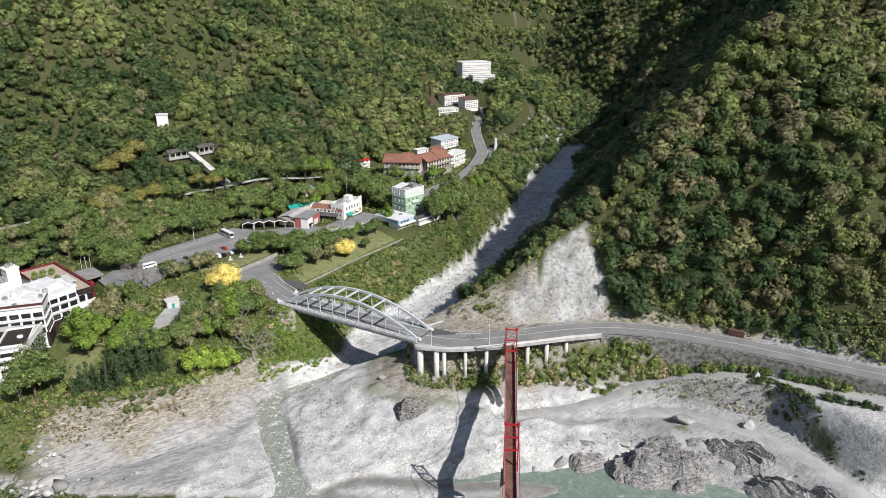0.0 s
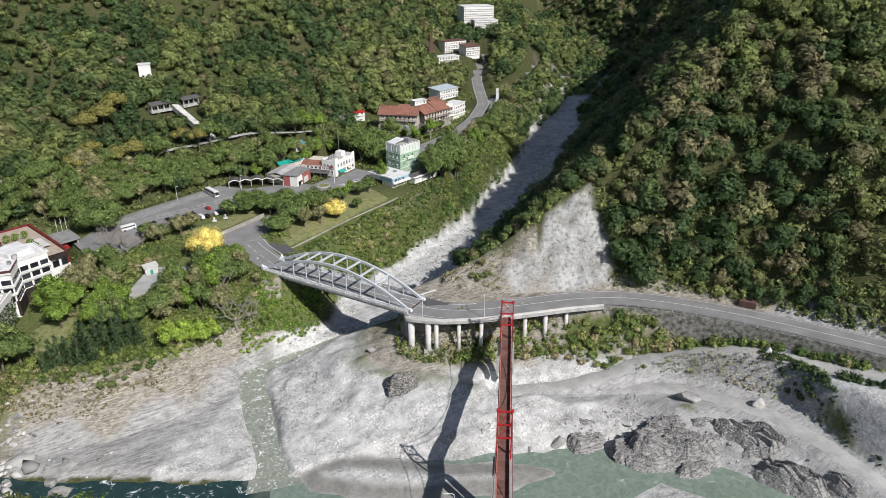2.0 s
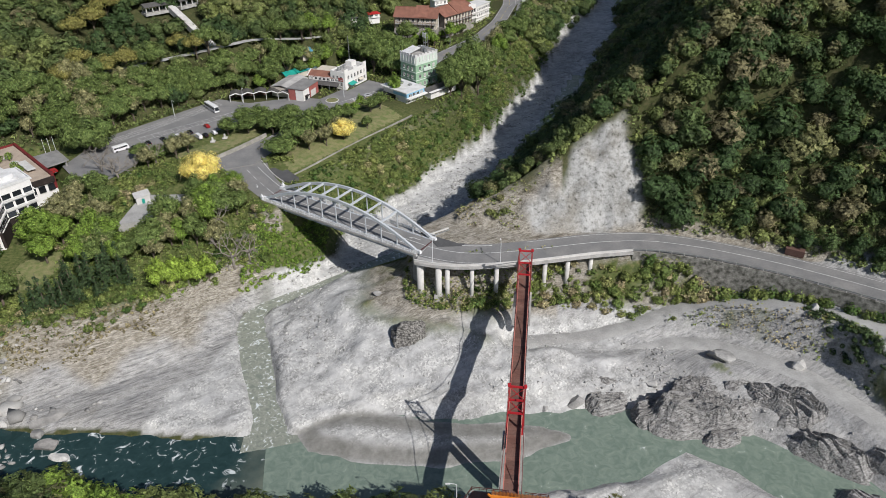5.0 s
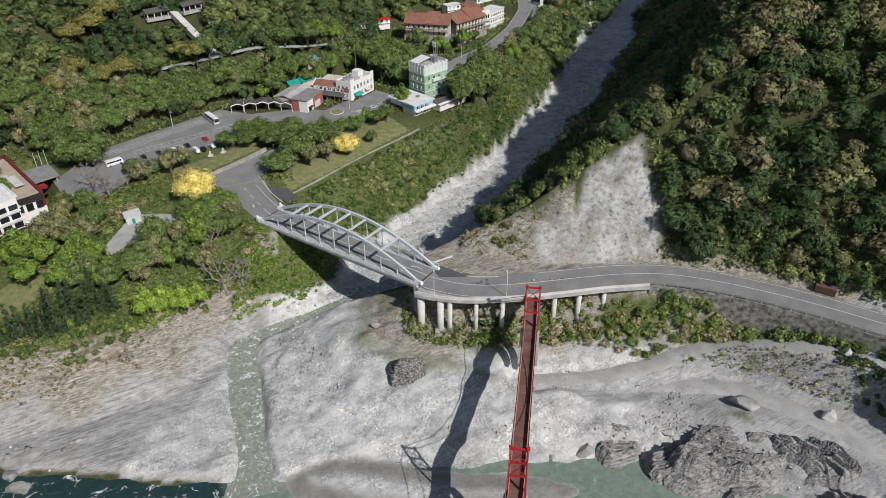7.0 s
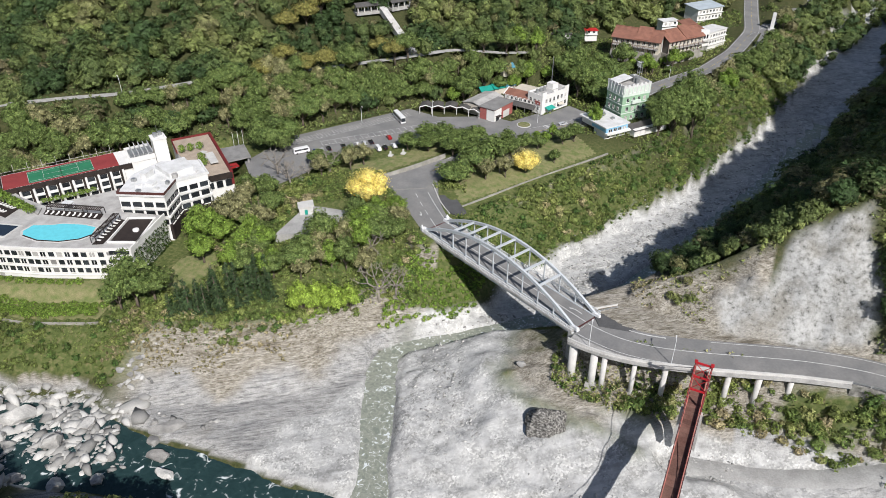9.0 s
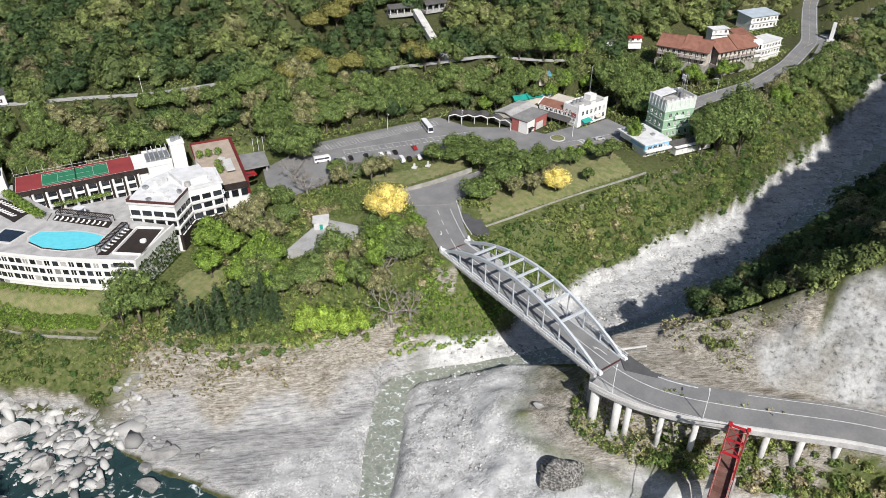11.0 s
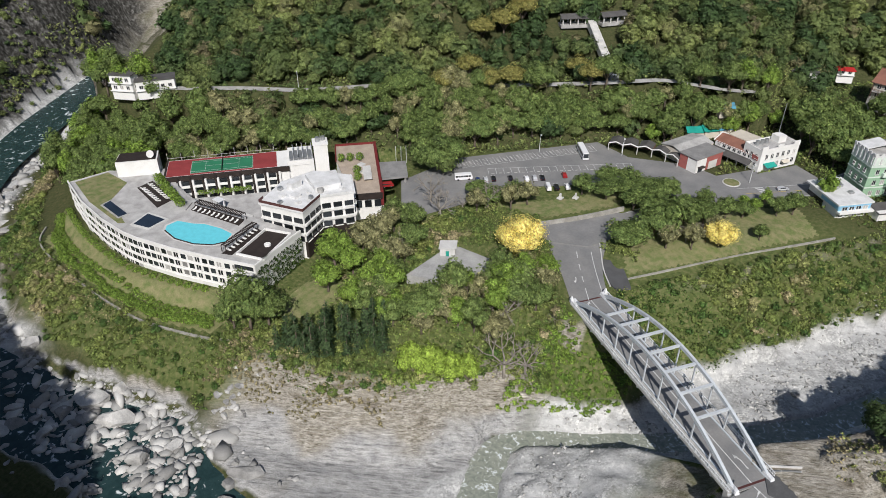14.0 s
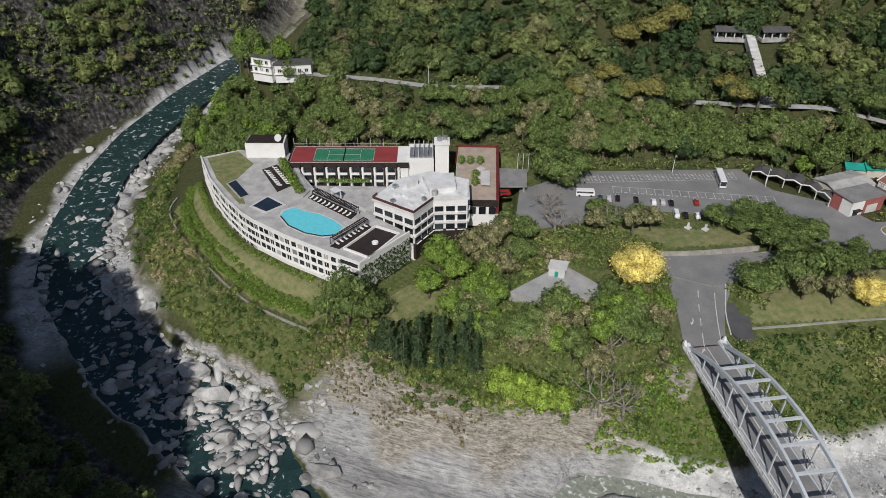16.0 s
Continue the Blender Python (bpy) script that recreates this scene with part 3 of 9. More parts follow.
def ground_material():
    m = bpy.data.materials.new("soil_rock_and_gravel")
    m.use_nodes = True
    nt = m.node_tree
    b = nt.nodes["Principled BSDF"]
    b.inputs["Roughness"].default_value, b.inputs["Specular IOR Level"].default_value = 0.92, 0.15
    geo = nt.nodes.new("ShaderNodeNewGeometry")

    def noise_tex(scale, detail=6, stretch=None, rot=None):
        n = nt.nodes.new("ShaderNodeTexNoise")
        n.inputs["Scale"].default_value, n.inputs["Detail"].default_value, n.inputs["Roughness"].default_value = scale, detail, 0.66
        src = geo.outputs["Position"]
        if stretch:
            for key, value in (("Rotation", rot or (0, 0, 0)), ("Scale", stretch)):
                mp = nt.nodes.new("ShaderNodeMapping")
                mp.inputs[key].default_value = value
                nt.links.new(src, mp.inputs[0])
                src = mp.outputs[0]
        nt.links.new(src, n.inputs["Vector"])
        return n.outputs[0]

    def ramp(fac, *stops):
        r = nt.nodes.new("ShaderNodeValToRGB")
        e = r.color_ramp.elements
        e[0].position, e[0].color = stops[0][0], (*stops[0][1], 1)
        e[1].position, e[1].color = stops[-1][0], (*stops[-1][1], 1)
        for p, c in stops[1:-1]:
            e.new(p).color = (*c, 1)
        nt.links.new(fac, r.inputs[0])
        return r.outputs[0]

    def blend(fac, a, c):
        x = nt.nodes.new("ShaderNodeMix")
        x.data_type = "RGBA"
        nt.links.new(fac, x.inputs[0])
        nt.links.new(a, x.inputs[6])
        nt.links.new(c, x.inputs[7])
        return x.outputs[2]

    def attr(key):
        a = nt.nodes.new("ShaderNodeAttribute")
        a.attribute_name = key
        return a.outputs["Fac"]

    def cells(scale, out="Color"):
        v = nt.nodes.new("ShaderNodeTexVoronoi")
        v.inputs["Scale"].default_value = scale
        nt.links.new(geo.outputs["Position"], v.inputs["Vector"])
        return v.outputs[out]

    def times(a, c, amount=1.0):
        x = nt.nodes.new("ShaderNodeMix")
        x.data_type, x.blend_type = "RGBA", "MULTIPLY"
        x.inputs[0].default_value = amount
        nt.links.new(a, x.inputs[6])
        nt.links.new(c, x.inputs[7])
        return x.outputs[2]

    soil = ramp(noise_tex(0.9, 9), (0.3, (0.032, 0.038, 0.014)), (0.5, (0.06, 0.068, 0.026)), (0.7, (0.105, 0.092, 0.048)))
    beds = noise_tex(1.0, 13, (0.075, 0.26, 0.45), (0.06, 0.05, -0.5))
    rockc = ramp(beds, (0.30, (0.10, 0.088, 0.068)), (0.42, (0.215, 0.198, 0.165)), (0.50, (0.33, 0.315, 0.28)), (0.57, (0.20, 0.185, 0.15)), (0.64, (0.36, 0.345, 0.31)), (0.76, (0.52, 0.50, 0.45)))
    flakes = ramp(noise_tex(1.0, 10, (0.5, 2.4, 2.6), (0.06, 0.05, -0.5)), (0.36, (0.40, 0.37, 0.32)), (0.47, (0.95, 0.94, 0.92)), (0.62, (1.35, 1.33, 1.3)))
    rockc = times(rockc, flakes, 0.85)
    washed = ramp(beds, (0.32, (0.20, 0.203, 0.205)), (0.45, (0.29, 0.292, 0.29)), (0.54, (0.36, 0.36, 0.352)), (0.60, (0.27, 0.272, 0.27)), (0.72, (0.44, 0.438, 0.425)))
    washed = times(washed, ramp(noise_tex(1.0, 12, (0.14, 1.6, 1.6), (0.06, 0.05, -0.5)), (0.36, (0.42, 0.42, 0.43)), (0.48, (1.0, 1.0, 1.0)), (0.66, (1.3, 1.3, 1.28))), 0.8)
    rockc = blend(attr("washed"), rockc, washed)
    rockc = times(rockc, ramp(noise_tex(0.45, 12), (0.3, (0.70, 0.68, 0.65)), (0.6, (1.10, 1.09, 1.08))), 0.7)
    rockc = times(rockc, ramp(noise_tex(3.5, 8), (0.38, (0.66, 0.65, 0.63)), (0.55, (1.1, 1.1, 1.1))), 0.8)
    sand = ramp(noise_tex(0.07, 10), (0.36, (0.36, 0.36, 0.352)), (0.5, (0.45, 0.45, 0.44)), (0.64, (0.52, 0.518, 0.50)))
    sand = times(sand, ramp(noise_tex(1.0, 9, (0.05, 0.5, 0.5), (0, 0, -0.55)), (0.35, (0.72, 0.72, 0.71)), (0.55, (1.05, 1.05, 1.05))), 0.7)
    sand = times(sand, ramp(noise_tex(0.28, 12, (1, 1, 1)), (0.33, (0.74, 0.74, 0.73)), (0.5, (1.0, 1.0, 1.0)), (0.68, (1.14, 1.14, 1.13))), 0.8)
    stony = times(sand, ramp(cells(1.9), (0.0, (0.62, 0.62, 0.61)), (0.55, (0.96, 0.96, 0.95)), (0.9, (1.35, 1.34, 1.32))))
    grav = blend(ramp(noise_tex(0.16, 8), (0.42, (0.1, 0.1, 0.1)), (0.56, (1, 1, 1))), sand, stony)
    white = ramp(noise_tex(0.7, 14), (0.34, (0.12, 0.12, 0.11)), (0.43, (0.29, 0.29, 0.275)), (0.55, (0.38, 0.38, 0.365)), (0.68, (0.45, 0.45, 0.435)))
    white = times(white, ramp(noise_tex(0.09, 8), (0.38, (0.62, 0.60, 0.56)), (0.52, (1.0, 1.0, 1.0))))
    # near-black ramp: the gorge's shade is put into its rock colour
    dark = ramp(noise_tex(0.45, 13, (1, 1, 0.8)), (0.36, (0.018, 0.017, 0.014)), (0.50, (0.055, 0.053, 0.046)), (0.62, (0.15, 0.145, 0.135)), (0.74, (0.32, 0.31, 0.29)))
    turf = ramp(noise_tex(0.7, 10), (0.32, (0.05, 0.07, 0.02)), (0.5, (0.095, 0.118, 0.037)), (0.68, (0.18, 0.165, 0.08)))
    c = blend(attr("lush"), soil, turf)
    c = blend(attr("rock"), c, rockc)
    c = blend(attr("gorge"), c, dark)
    c = blend(attr("gravel"), c, grav)
    c = blend(attr("scar"), c, white)
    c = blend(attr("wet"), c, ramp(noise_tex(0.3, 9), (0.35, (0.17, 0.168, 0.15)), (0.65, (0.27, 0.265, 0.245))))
    nt.links.new(c, b.inputs["Base Color"])
    bp = nt.nodes.new("ShaderNodeBump")
    bp.inputs["Strength"].default_value, bp.inputs["Distance"].default_value = 1.0, 0.3
    nt.links.new(noise_tex(0.9, 14), bp.inputs["Height"])
    nt.links.new(bp.outputs[0], b.inputs["Normal"])
    return m


GROUND_MAT = ground_material()
# "gorge" marks the gorge walls and near bank whose shade is painted dark
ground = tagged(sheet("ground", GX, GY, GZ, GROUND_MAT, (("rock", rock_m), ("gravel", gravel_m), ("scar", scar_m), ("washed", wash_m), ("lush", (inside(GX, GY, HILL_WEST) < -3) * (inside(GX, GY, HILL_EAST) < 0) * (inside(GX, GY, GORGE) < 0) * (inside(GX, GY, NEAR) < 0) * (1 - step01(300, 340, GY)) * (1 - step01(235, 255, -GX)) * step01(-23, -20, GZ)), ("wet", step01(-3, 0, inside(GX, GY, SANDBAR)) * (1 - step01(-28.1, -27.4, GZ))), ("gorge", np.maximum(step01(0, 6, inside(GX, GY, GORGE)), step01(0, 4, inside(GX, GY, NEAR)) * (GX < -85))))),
                "valley floor of grey gravel, layered rock and grown-over slopes", "ground", kind="structure")


def ribbon(rows, w, dz=0.0, step=3.0):
    """Vertices and faces of a strip along x, y, z rows; w may be a number or follow from the row's fourth value."""
    pts = []
    for p, q in zip(rows, rows[1:]):
        n = max(1, int(math.hypot(q[0] - p[0], q[1] - p[1]) / step))
        pts += [tuple(a + (b - a) * k / n for a, b in zip(p, q)) for k in range(n)]
    pts.append(tuple(rows[-1]))
    for _ in range(6):
        pts = [pts[0]] + [tuple((a + 2 * b + c) / 4 for a, b, c in zip(p, q, r)) for p, q, r in zip(pts, pts[1:], pts[2:])] + [pts[-1]]
    left, right = [], []
    for k, p in enumerate(pts):
        a, b = pts[max(0, k - 1)], pts[min(len(pts) - 1, k + 1)]
        d = math.hypot(b[0] - a[0], b[1] - a[1])
        nx, ny = -(b[1] - a[1]) / d, (b[0] - a[0]) / d
        h = w if w else p[3]
        left.append((p[0] + nx * h, p[1] + ny * h, p[2] + dz))
        right.append((p[0] - nx * h, p[1] - ny * h, p[2] + dz))
    return pts, left, right


def strip(name, rows, w, dz, material, label, category, smooth=True, kind="structure"):
    pts, le, ri = ribbon(rows, w, dz)
    n = len(pts)
    g = Geo().add(le + ri, [(n + k, n + k + 1, k + 1, k) for k in range(n - 1)])
    return tagged(solid(name, g, material, smooth), label, category, kind=kind)


# ---- water ----
def water_material(name, deep, foam_cut, size=0.35):
    m = bpy.data.materials.new(name)
    m.use_nodes = True
    nt = m.node_tree
    b = nt.nodes["Principled BSDF"]
    b.inputs["Roughness"].default_value = 0.12
    geo = nt.nodes.new("ShaderNodeNewGeometry")
    n = nt.nodes.new("ShaderNodeTexNoise")
    n.inputs["Scale"].default_value, n.inputs["Detail"].default_value, n.inputs["Distortion"].default_value = size, 9, 1.2
    nt.links.new(geo.outputs["Position"], n.inputs["Vector"])
    r = nt.nodes.new("ShaderNodeValToRGB")
    e = r.color_ramp.elements
    e[0].position, e[0].color = 0.35, (*deep, 1)
    e[1].position, e[1].color = foam_cut + 0.07, (0.62, 0.66, 0.66, 1)
    e.new(foam_cut - 0.02).color = (deep[0] * 1.5, deep[1] * 1.4, deep[2] * 1.4, 1)
    nt.links.new(n.outputs[0], r.inputs[0])
    nt.links.new(r.outputs[0], b.inputs["Base Color"])
    n2 = nt.nodes.new("ShaderNodeTexNoise")
    n2.inputs["Scale"].default_value, n2.inputs["Detail"].default_value = 1.1, 5
    nt.links.new(geo.outputs["Position"], n2.inputs["Vector"])
    bp = nt.nodes.new("ShaderNodeBump")
    bp.inputs["Strength"].default_value, bp.inputs["Distance"].default_value = 0.6, 0.25
    nt.links.new(n2.outputs[0], bp.inputs["Height"])
    nt.links.new(bp.outputs[0], b.inputs["Normal"])
    return m


def mingle(m, other, x0, x1):
    """Lets another water's colour take over along x, with an uneven edge."""
    nt = m.node_tree
    b = nt.nodes["Principled BSDF"]
    own = b.inputs["Base Color"].links[0].from_socket
    geo = nt.nodes.new("ShaderNodeNewGeometry")
    sep = nt.nodes.new("ShaderNodeSeparateXYZ")
    nt.links.new(geo.outputs["Position"], sep.inputs[0])
    n = nt.nodes.new("ShaderNodeTexNoise")
    n.inputs["Scale"].default_value, n.inputs["Detail"].default_value = 0.09, 7
    nt.links.new(geo.outputs["Position"], n.inputs["Vector"])
    ma = nt.nodes.new("ShaderNodeMath")
    ma.operation = "MULTIPLY_ADD"
    nt.links.new(n.outputs[0], ma.inputs[0])
    ma.inputs[1].default_value = 34
    nt.links.new(sep.outputs[0], ma.inputs[2])
    mr = nt.nodes.new("ShaderNodeMapRange")
    mr.inputs[1].default_value, mr.inputs[2].default_value = x0 + 17, x1 + 17
    nt.links.new(ma.outputs[0], mr.inputs[0])
    mix = nt.nodes.new("ShaderNodeMix")
    mix.data_type = "RGBA"
    nt.links.new(mr.outputs[0], mix.inputs[0])
    nt.links.new(own, mix.inputs[6])
    mix.inputs[7].default_value = (*other, 1)
    nt.links.new(mix.outputs[2], b.inputs["Base Color"])
    return m


WATER = water_material("river_water", (0.14, 0.185, 0.15), 0.72)
WATER_GREY = water_material("silty_brook_water", (0.19, 0.212, 0.175), 0.60, 0.6)
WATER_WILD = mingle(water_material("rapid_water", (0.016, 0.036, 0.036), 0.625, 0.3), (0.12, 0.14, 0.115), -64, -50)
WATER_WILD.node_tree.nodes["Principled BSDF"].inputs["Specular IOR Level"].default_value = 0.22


def water_sheet(name, rows, extra, material, label, dz=0.0):
    rows = [(x, y, z, w * 1.3 + extra) for x, y, z, w in rows]
    return strip(name, rows, None, dz, material, label, "water")


river_split = [k for k, p in enumerate(RIVER) if p[0] == -52][0]
water_sheet("water_river", RIVER[: river_split + 1], 6, WATER, "calm grey-green river between gravel banks")
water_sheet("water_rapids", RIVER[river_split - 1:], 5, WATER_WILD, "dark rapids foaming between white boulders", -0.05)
water_sheet("water_brook", BROOK, 1.0, WATER_GREY, "silty grey brook joining the river", 0.05)

# ---- woods ----
LEAF_WOOD = foliage("woodland_leaves", (0.058, 0.098, 0.034), (0.215, 0.25, 0.08), (0.18, 0.165, 0.085))


def crown_parts(rng, radius, tall, cards, size, lump=0.35):
    """Leaf clumps of one crown round the origin: centres, normals, sizes."""
    u = rng.normal(size=(cards, 3))
    u /= np.linalg.norm(u, axis=1)[:, None]
    u[:, 2] = np.where(u[:, 2] < -0.35, -u[:, 2], u[:, 2])
    lobes = rng.normal(size=(5, 3))
    lobes[:, 2] = np.abs(lobes[:, 2])
    lobes /= np.linalg.norm(lobes, axis=1)[:, None]
    bulge = 1 - lump + lump * 1.5 * np.max(u @ lobes.T, axis=1) ** 3
    r = bulge * rng.uniform(0.72, 1.06, cards)
    c = u * r[:, None] * np.array([radius, radius, tall])
    nrm = u + rng.normal(scale=0.42, size=u.shape)
    nrm[:, 2] += 0.35
    nrm /= np.linalg.norm(nrm, axis=1)[:, None]
    return c, nrm, size * rng.uniform(0.6, 1.35, cards)


def clump_mesh(centres, normals, sizes, rng):
    """Each clump a small three-cornered spray of leaves: vertices and triangles."""
    n = len(centres)
    ref = rng.normal(size=(n, 3))
    a = np.cross(normals, ref)
    a /= np.linalg.norm(a, axis=1)[:, None] + 1e-9
    b = np.cross(normals, a)
    verts = np.empty((n, 3, 3))
    for k, (p, q) in enumerate(((1.15, 0.0), (-0.6, 0.95), (-0.55, -1.0))):
        rr = sizes * rng.uniform(0.75, 1.3, n)
        verts[:, k] = centres + (a * p + b * q) * rr[:, None]
    return verts.reshape(-1, 3), np.arange(3 * n).reshape(-1, 3)


_g = (1 + 5**0.5) / 2
ICO_V = np.array([(-1, _g, 0), (1, _g, 0), (-1, -_g, 0), (1, -_g, 0), (0, -1, _g), (0, 1, _g), (0, -1, -_g), (0, 1, -_g), (_g, 0, -1), (_g, 0, 1), (-_g, 0, -1), (-_g, 0, 1)]) / math.hypot(1, _g)
ICO_F = np.array([(0, 11, 5), (0, 5, 1), (0, 1, 7), (0, 7, 10), (0, 10, 11), (1, 5, 9), (5, 11, 4), (11, 10, 2), (10, 7, 6), (7, 1, 8), (3, 9, 4), (3, 4, 2), (3, 2, 6), (3, 6, 8), (3, 8, 9), (4, 9, 5), (2, 4, 11), (6, 2, 10), (8, 6, 7), (9, 8, 1)])


def leafy(rng, centre, radius, tall, cards, size, lump=0.35):
    """One bough: an inner mass of leaves and the sprays round it; vertices, triangles, soft normals."""
    c, n, s = crown_parts(rng, radius, tall, cards, size, lump)
    v, f = clump_mesh(c, n, s, rng)
    u = c / np.array([radius, radius, tall])
    u /= np.linalg.norm(u, axis=1)[:, None] + 1e-9
    soft = 0.68 * u + 0.62 * n + np.array([0, 0, 0.12])
    core = ICO_V * rng.uniform(0.6, 0.82, (12, 1)) * np.array([radius, radius, tall])
    v = np.concatenate([v, core]) + np.asarray(centre)
    f = np.concatenate([f, ICO_F + 3 * cards])
    soft = np.concatenate([np.repeat(soft, 3, 0), ICO_V])
    return v, f, soft / np.linalg.norm(soft, axis=1)[:, None]


def tri_object(name, verts, faces, material, tint=None, smooth=False, soft=None):
    me = bpy.data.meshes.new(name)
    me.vertices.add(len(verts))
    me.vertices.foreach_set("co", np.ascontiguousarray(verts, np.float32).ravel())
    me.loops.add(faces.size)
    me.loops.foreach_set("vertex_index", np.ascontiguousarray(faces, np.int32).ravel())
    me.polygons.add(len(faces))
    me.polygons.foreach_set("loop_start", np.arange(0, faces.size, 3))
    if tint is not None:
        me.attributes.new("tint", "FLOAT", "POINT").data.foreach_set("value", np.ascontiguousarray(tint, np.float32))
    me.materials.append(material)
    me.update(calc_edges=True)
    if soft is not None:
        me.polygons.foreach_set("use_smooth", [True] * len(faces))
        me.attributes.new("custom_normal", "FLOAT_VECTOR", "POINT").data.foreach_set("vector", np.ascontiguousarray(soft, np.float32).ravel())
    if smooth:
        me.polygons.foreach_set("use_smooth", [True] * len(faces))
    return new(name, me)


def wood_places():
    """Where the woods' trees stand: x, y, radius, tint."""
    rng = np.random.default_rng(5)
    out = []
    for x0, x1, y0, y1, gap in ((-460, 180, 130, 520, 6.2), (-520, 460, 520, 1150, 7.6), (4, 330, 170, 520, 4.4), (-470, -230, 40, 330, 6.4), (-110, 90, 40, 108, 6.5), (-262, -104, 24, 112, 5.5)):
        xs, ys = np.meshgrid(np.arange(x0, x1, gap), np.arange(y0, y1, gap))
        x = (xs + rng.uniform(-0.72, 0.72, xs.shape) * gap).ravel()
        y = (ys + rng.uniform(-0.72, 0.72, xs.shape) * gap).ravel()
        z = height(x, y)
        sw, se, sq, sn = inside(x, y, HILL_WEST), inside(x, y, HILL_EAST), inside(x, y, GORGE), inside(x, y, NEAR)
        st = inside(x, y, TERRACE)
        zb_ = along(x, y, VALLEY)[1]
        nse = fbm(x, y, 40, 3, 91)
        keep = (sw > 1) | (se > 2) | ((st > -26) & (st < 2) & (y > 440) & (z > zb_ + 5)) | ((st > 4) & (y > 440)) | ((sq > 10) & (nse > -0.15)) | ((sn > 6) & (sq < 0))
        if gap == 4.4:
            keep &= (se > 0.8) & ((x > 74) | (se > 7)) & ~((y < 215) & (x < 40))
        elif gap == 6.4:
            keep &= (sq > 8) & (nse > -0.12)
        elif gap == 5.5:
            keep &= (sn > 3) & (along(x, y, CREST)[0] > 3)
        elif gap == 6.5:
            keep &= (sn > 5) & (np.hypot(x - 9, y - 72) > 22)
        else:
            keep &= (((sw > 1) | ((st > -26) & (y > 440) & (x > 60))) & (se < 0)) | ((gap == 7.6) & ((se > 4) | (st > -30)))
            keep &= ~((gap == 6.2) & (sq > -10))
        keep &= ~((inside(x, y, SCAR) > -1.5))
        for rows, w in ((ROAD_TOWN, 10), (ROAD_BRANCH, 7), (ROAD_HILL, 2.6), (ROAD_LOWER, 6), (ROAD_EAST, 7.5), (STAIR_LINE, 5.5)):
            keep &= along(x, y, [p[:2] for p in rows])[0] > w
        for cx, cy, r in CLEARINGS:
            keep &= np.hypot(x - cx, y - cy) > r
        if y0 == 520:
            keep |= (along(x, y, [p[:2] for p in VALLEY])[0] > np.where(y > 610, -1, 13)) & (x > 60) & (along(x, y, [p[:2] for p in ROAD_BRANCH])[0] > 7) & (along(x, y, [p[:2] for p in ROAD_TOWN])[0] > 10)
            keep &= z < 420
        x, y, z, nse, se = x[keep], y[keep], z[keep], nse[keep], se[keep]
        rad = gap * rng.uniform(0.46, 0.98, len(x)) * (1.32 if gap == 4.4 else 0.82 if gap == 7.6 else 1.0)
        rad = rad * np.clip(1.0 + 0.9 * fbm(x, y, 22, 2, 131), 0.7, 1.45)
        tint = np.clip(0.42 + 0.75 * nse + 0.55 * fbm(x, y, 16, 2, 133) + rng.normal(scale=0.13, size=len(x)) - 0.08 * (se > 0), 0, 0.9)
        dry = rng.random(len(x)) < np.where(se > 0, 0.24, 0.06)
        tint = np.where(dry, rng.uniform(0.9, 1.0, len(x)), tint)
        out.append(np.stack([x, y, z, rad, tint], 1))
    return np.concatenate(out)


STAIR_LINE = [(-117, 355, 23.5), (-130, 370, 29), (-147, 390, 35.5)]
CLEARINGS = [(-155, 386, 9), (-142, 400, 9), (-148, 380, 6), (-160, 378, 6), (-136, 392, 7), (-283, 224, 13), (-276, 232, 10), (-290, 214, 9), (-179, 361, 6), (-176, 372, 6), (-184, 349, 6), (-173, 323, 6), (-156, 314, 5), (-149, 319, 5), (-134, 353, 5), (-122, 341, 5), (-123, 361, 4)]
CLEARINGS += [(-173, 303, 4), (-74, 368, 8), (-66, 382, 6), (-292, 231, 13), (-10, 444, 19), (18, 452, 19), (30, 526, 17), (34, 470, 9), (69, 514, 6), (66, 497, 10), (62, 484, 8), (72, 505, 9), (56, 660, 16), (84, 764, 24), (-60, 404, 9), (-46, 356, 16), (-72, 358, 13), (-173, 427, 8), (40, 645, 26), (22, 632, 12), (62, 640, 14), (80, 742, 22), (-30, 352, 14), (-8, 352, 14)]


def build_woods():
    rng = np.random.default_rng(8)
    rows = wood_places()
    vs, fs, ts, ns, k = [], [], [], [], 0
    for x, y, z, rad, tint in rows:
        near = math.hypot(x + 5, y - 40)
        cards = 170 if near < 330 else 112 if near < 480 else 40
        tall = rad * rng.uniform(0.8, 1.15)
        v, f, n = leafy(rng, (x, y, z + tall * 0.5 + rng.uniform(0.8, 3.6) * (1.0 if near < 480 else 0.5)), rad, tall, cards, rad * (0.16 if near < 330 else 0.20 if near < 480 else 0.30))
        vs.append(v)
        fs.append(f + k)
        ns.append(n)
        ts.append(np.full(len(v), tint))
        k += len(v)
    print("woods", len(rows), sum(len(f) for f in fs))
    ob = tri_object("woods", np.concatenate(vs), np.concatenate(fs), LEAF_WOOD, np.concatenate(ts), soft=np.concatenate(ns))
    return tagged(ob, "dense mixed green woods covering the steep hillsides", "woods", kind="stuff")


build_woods()

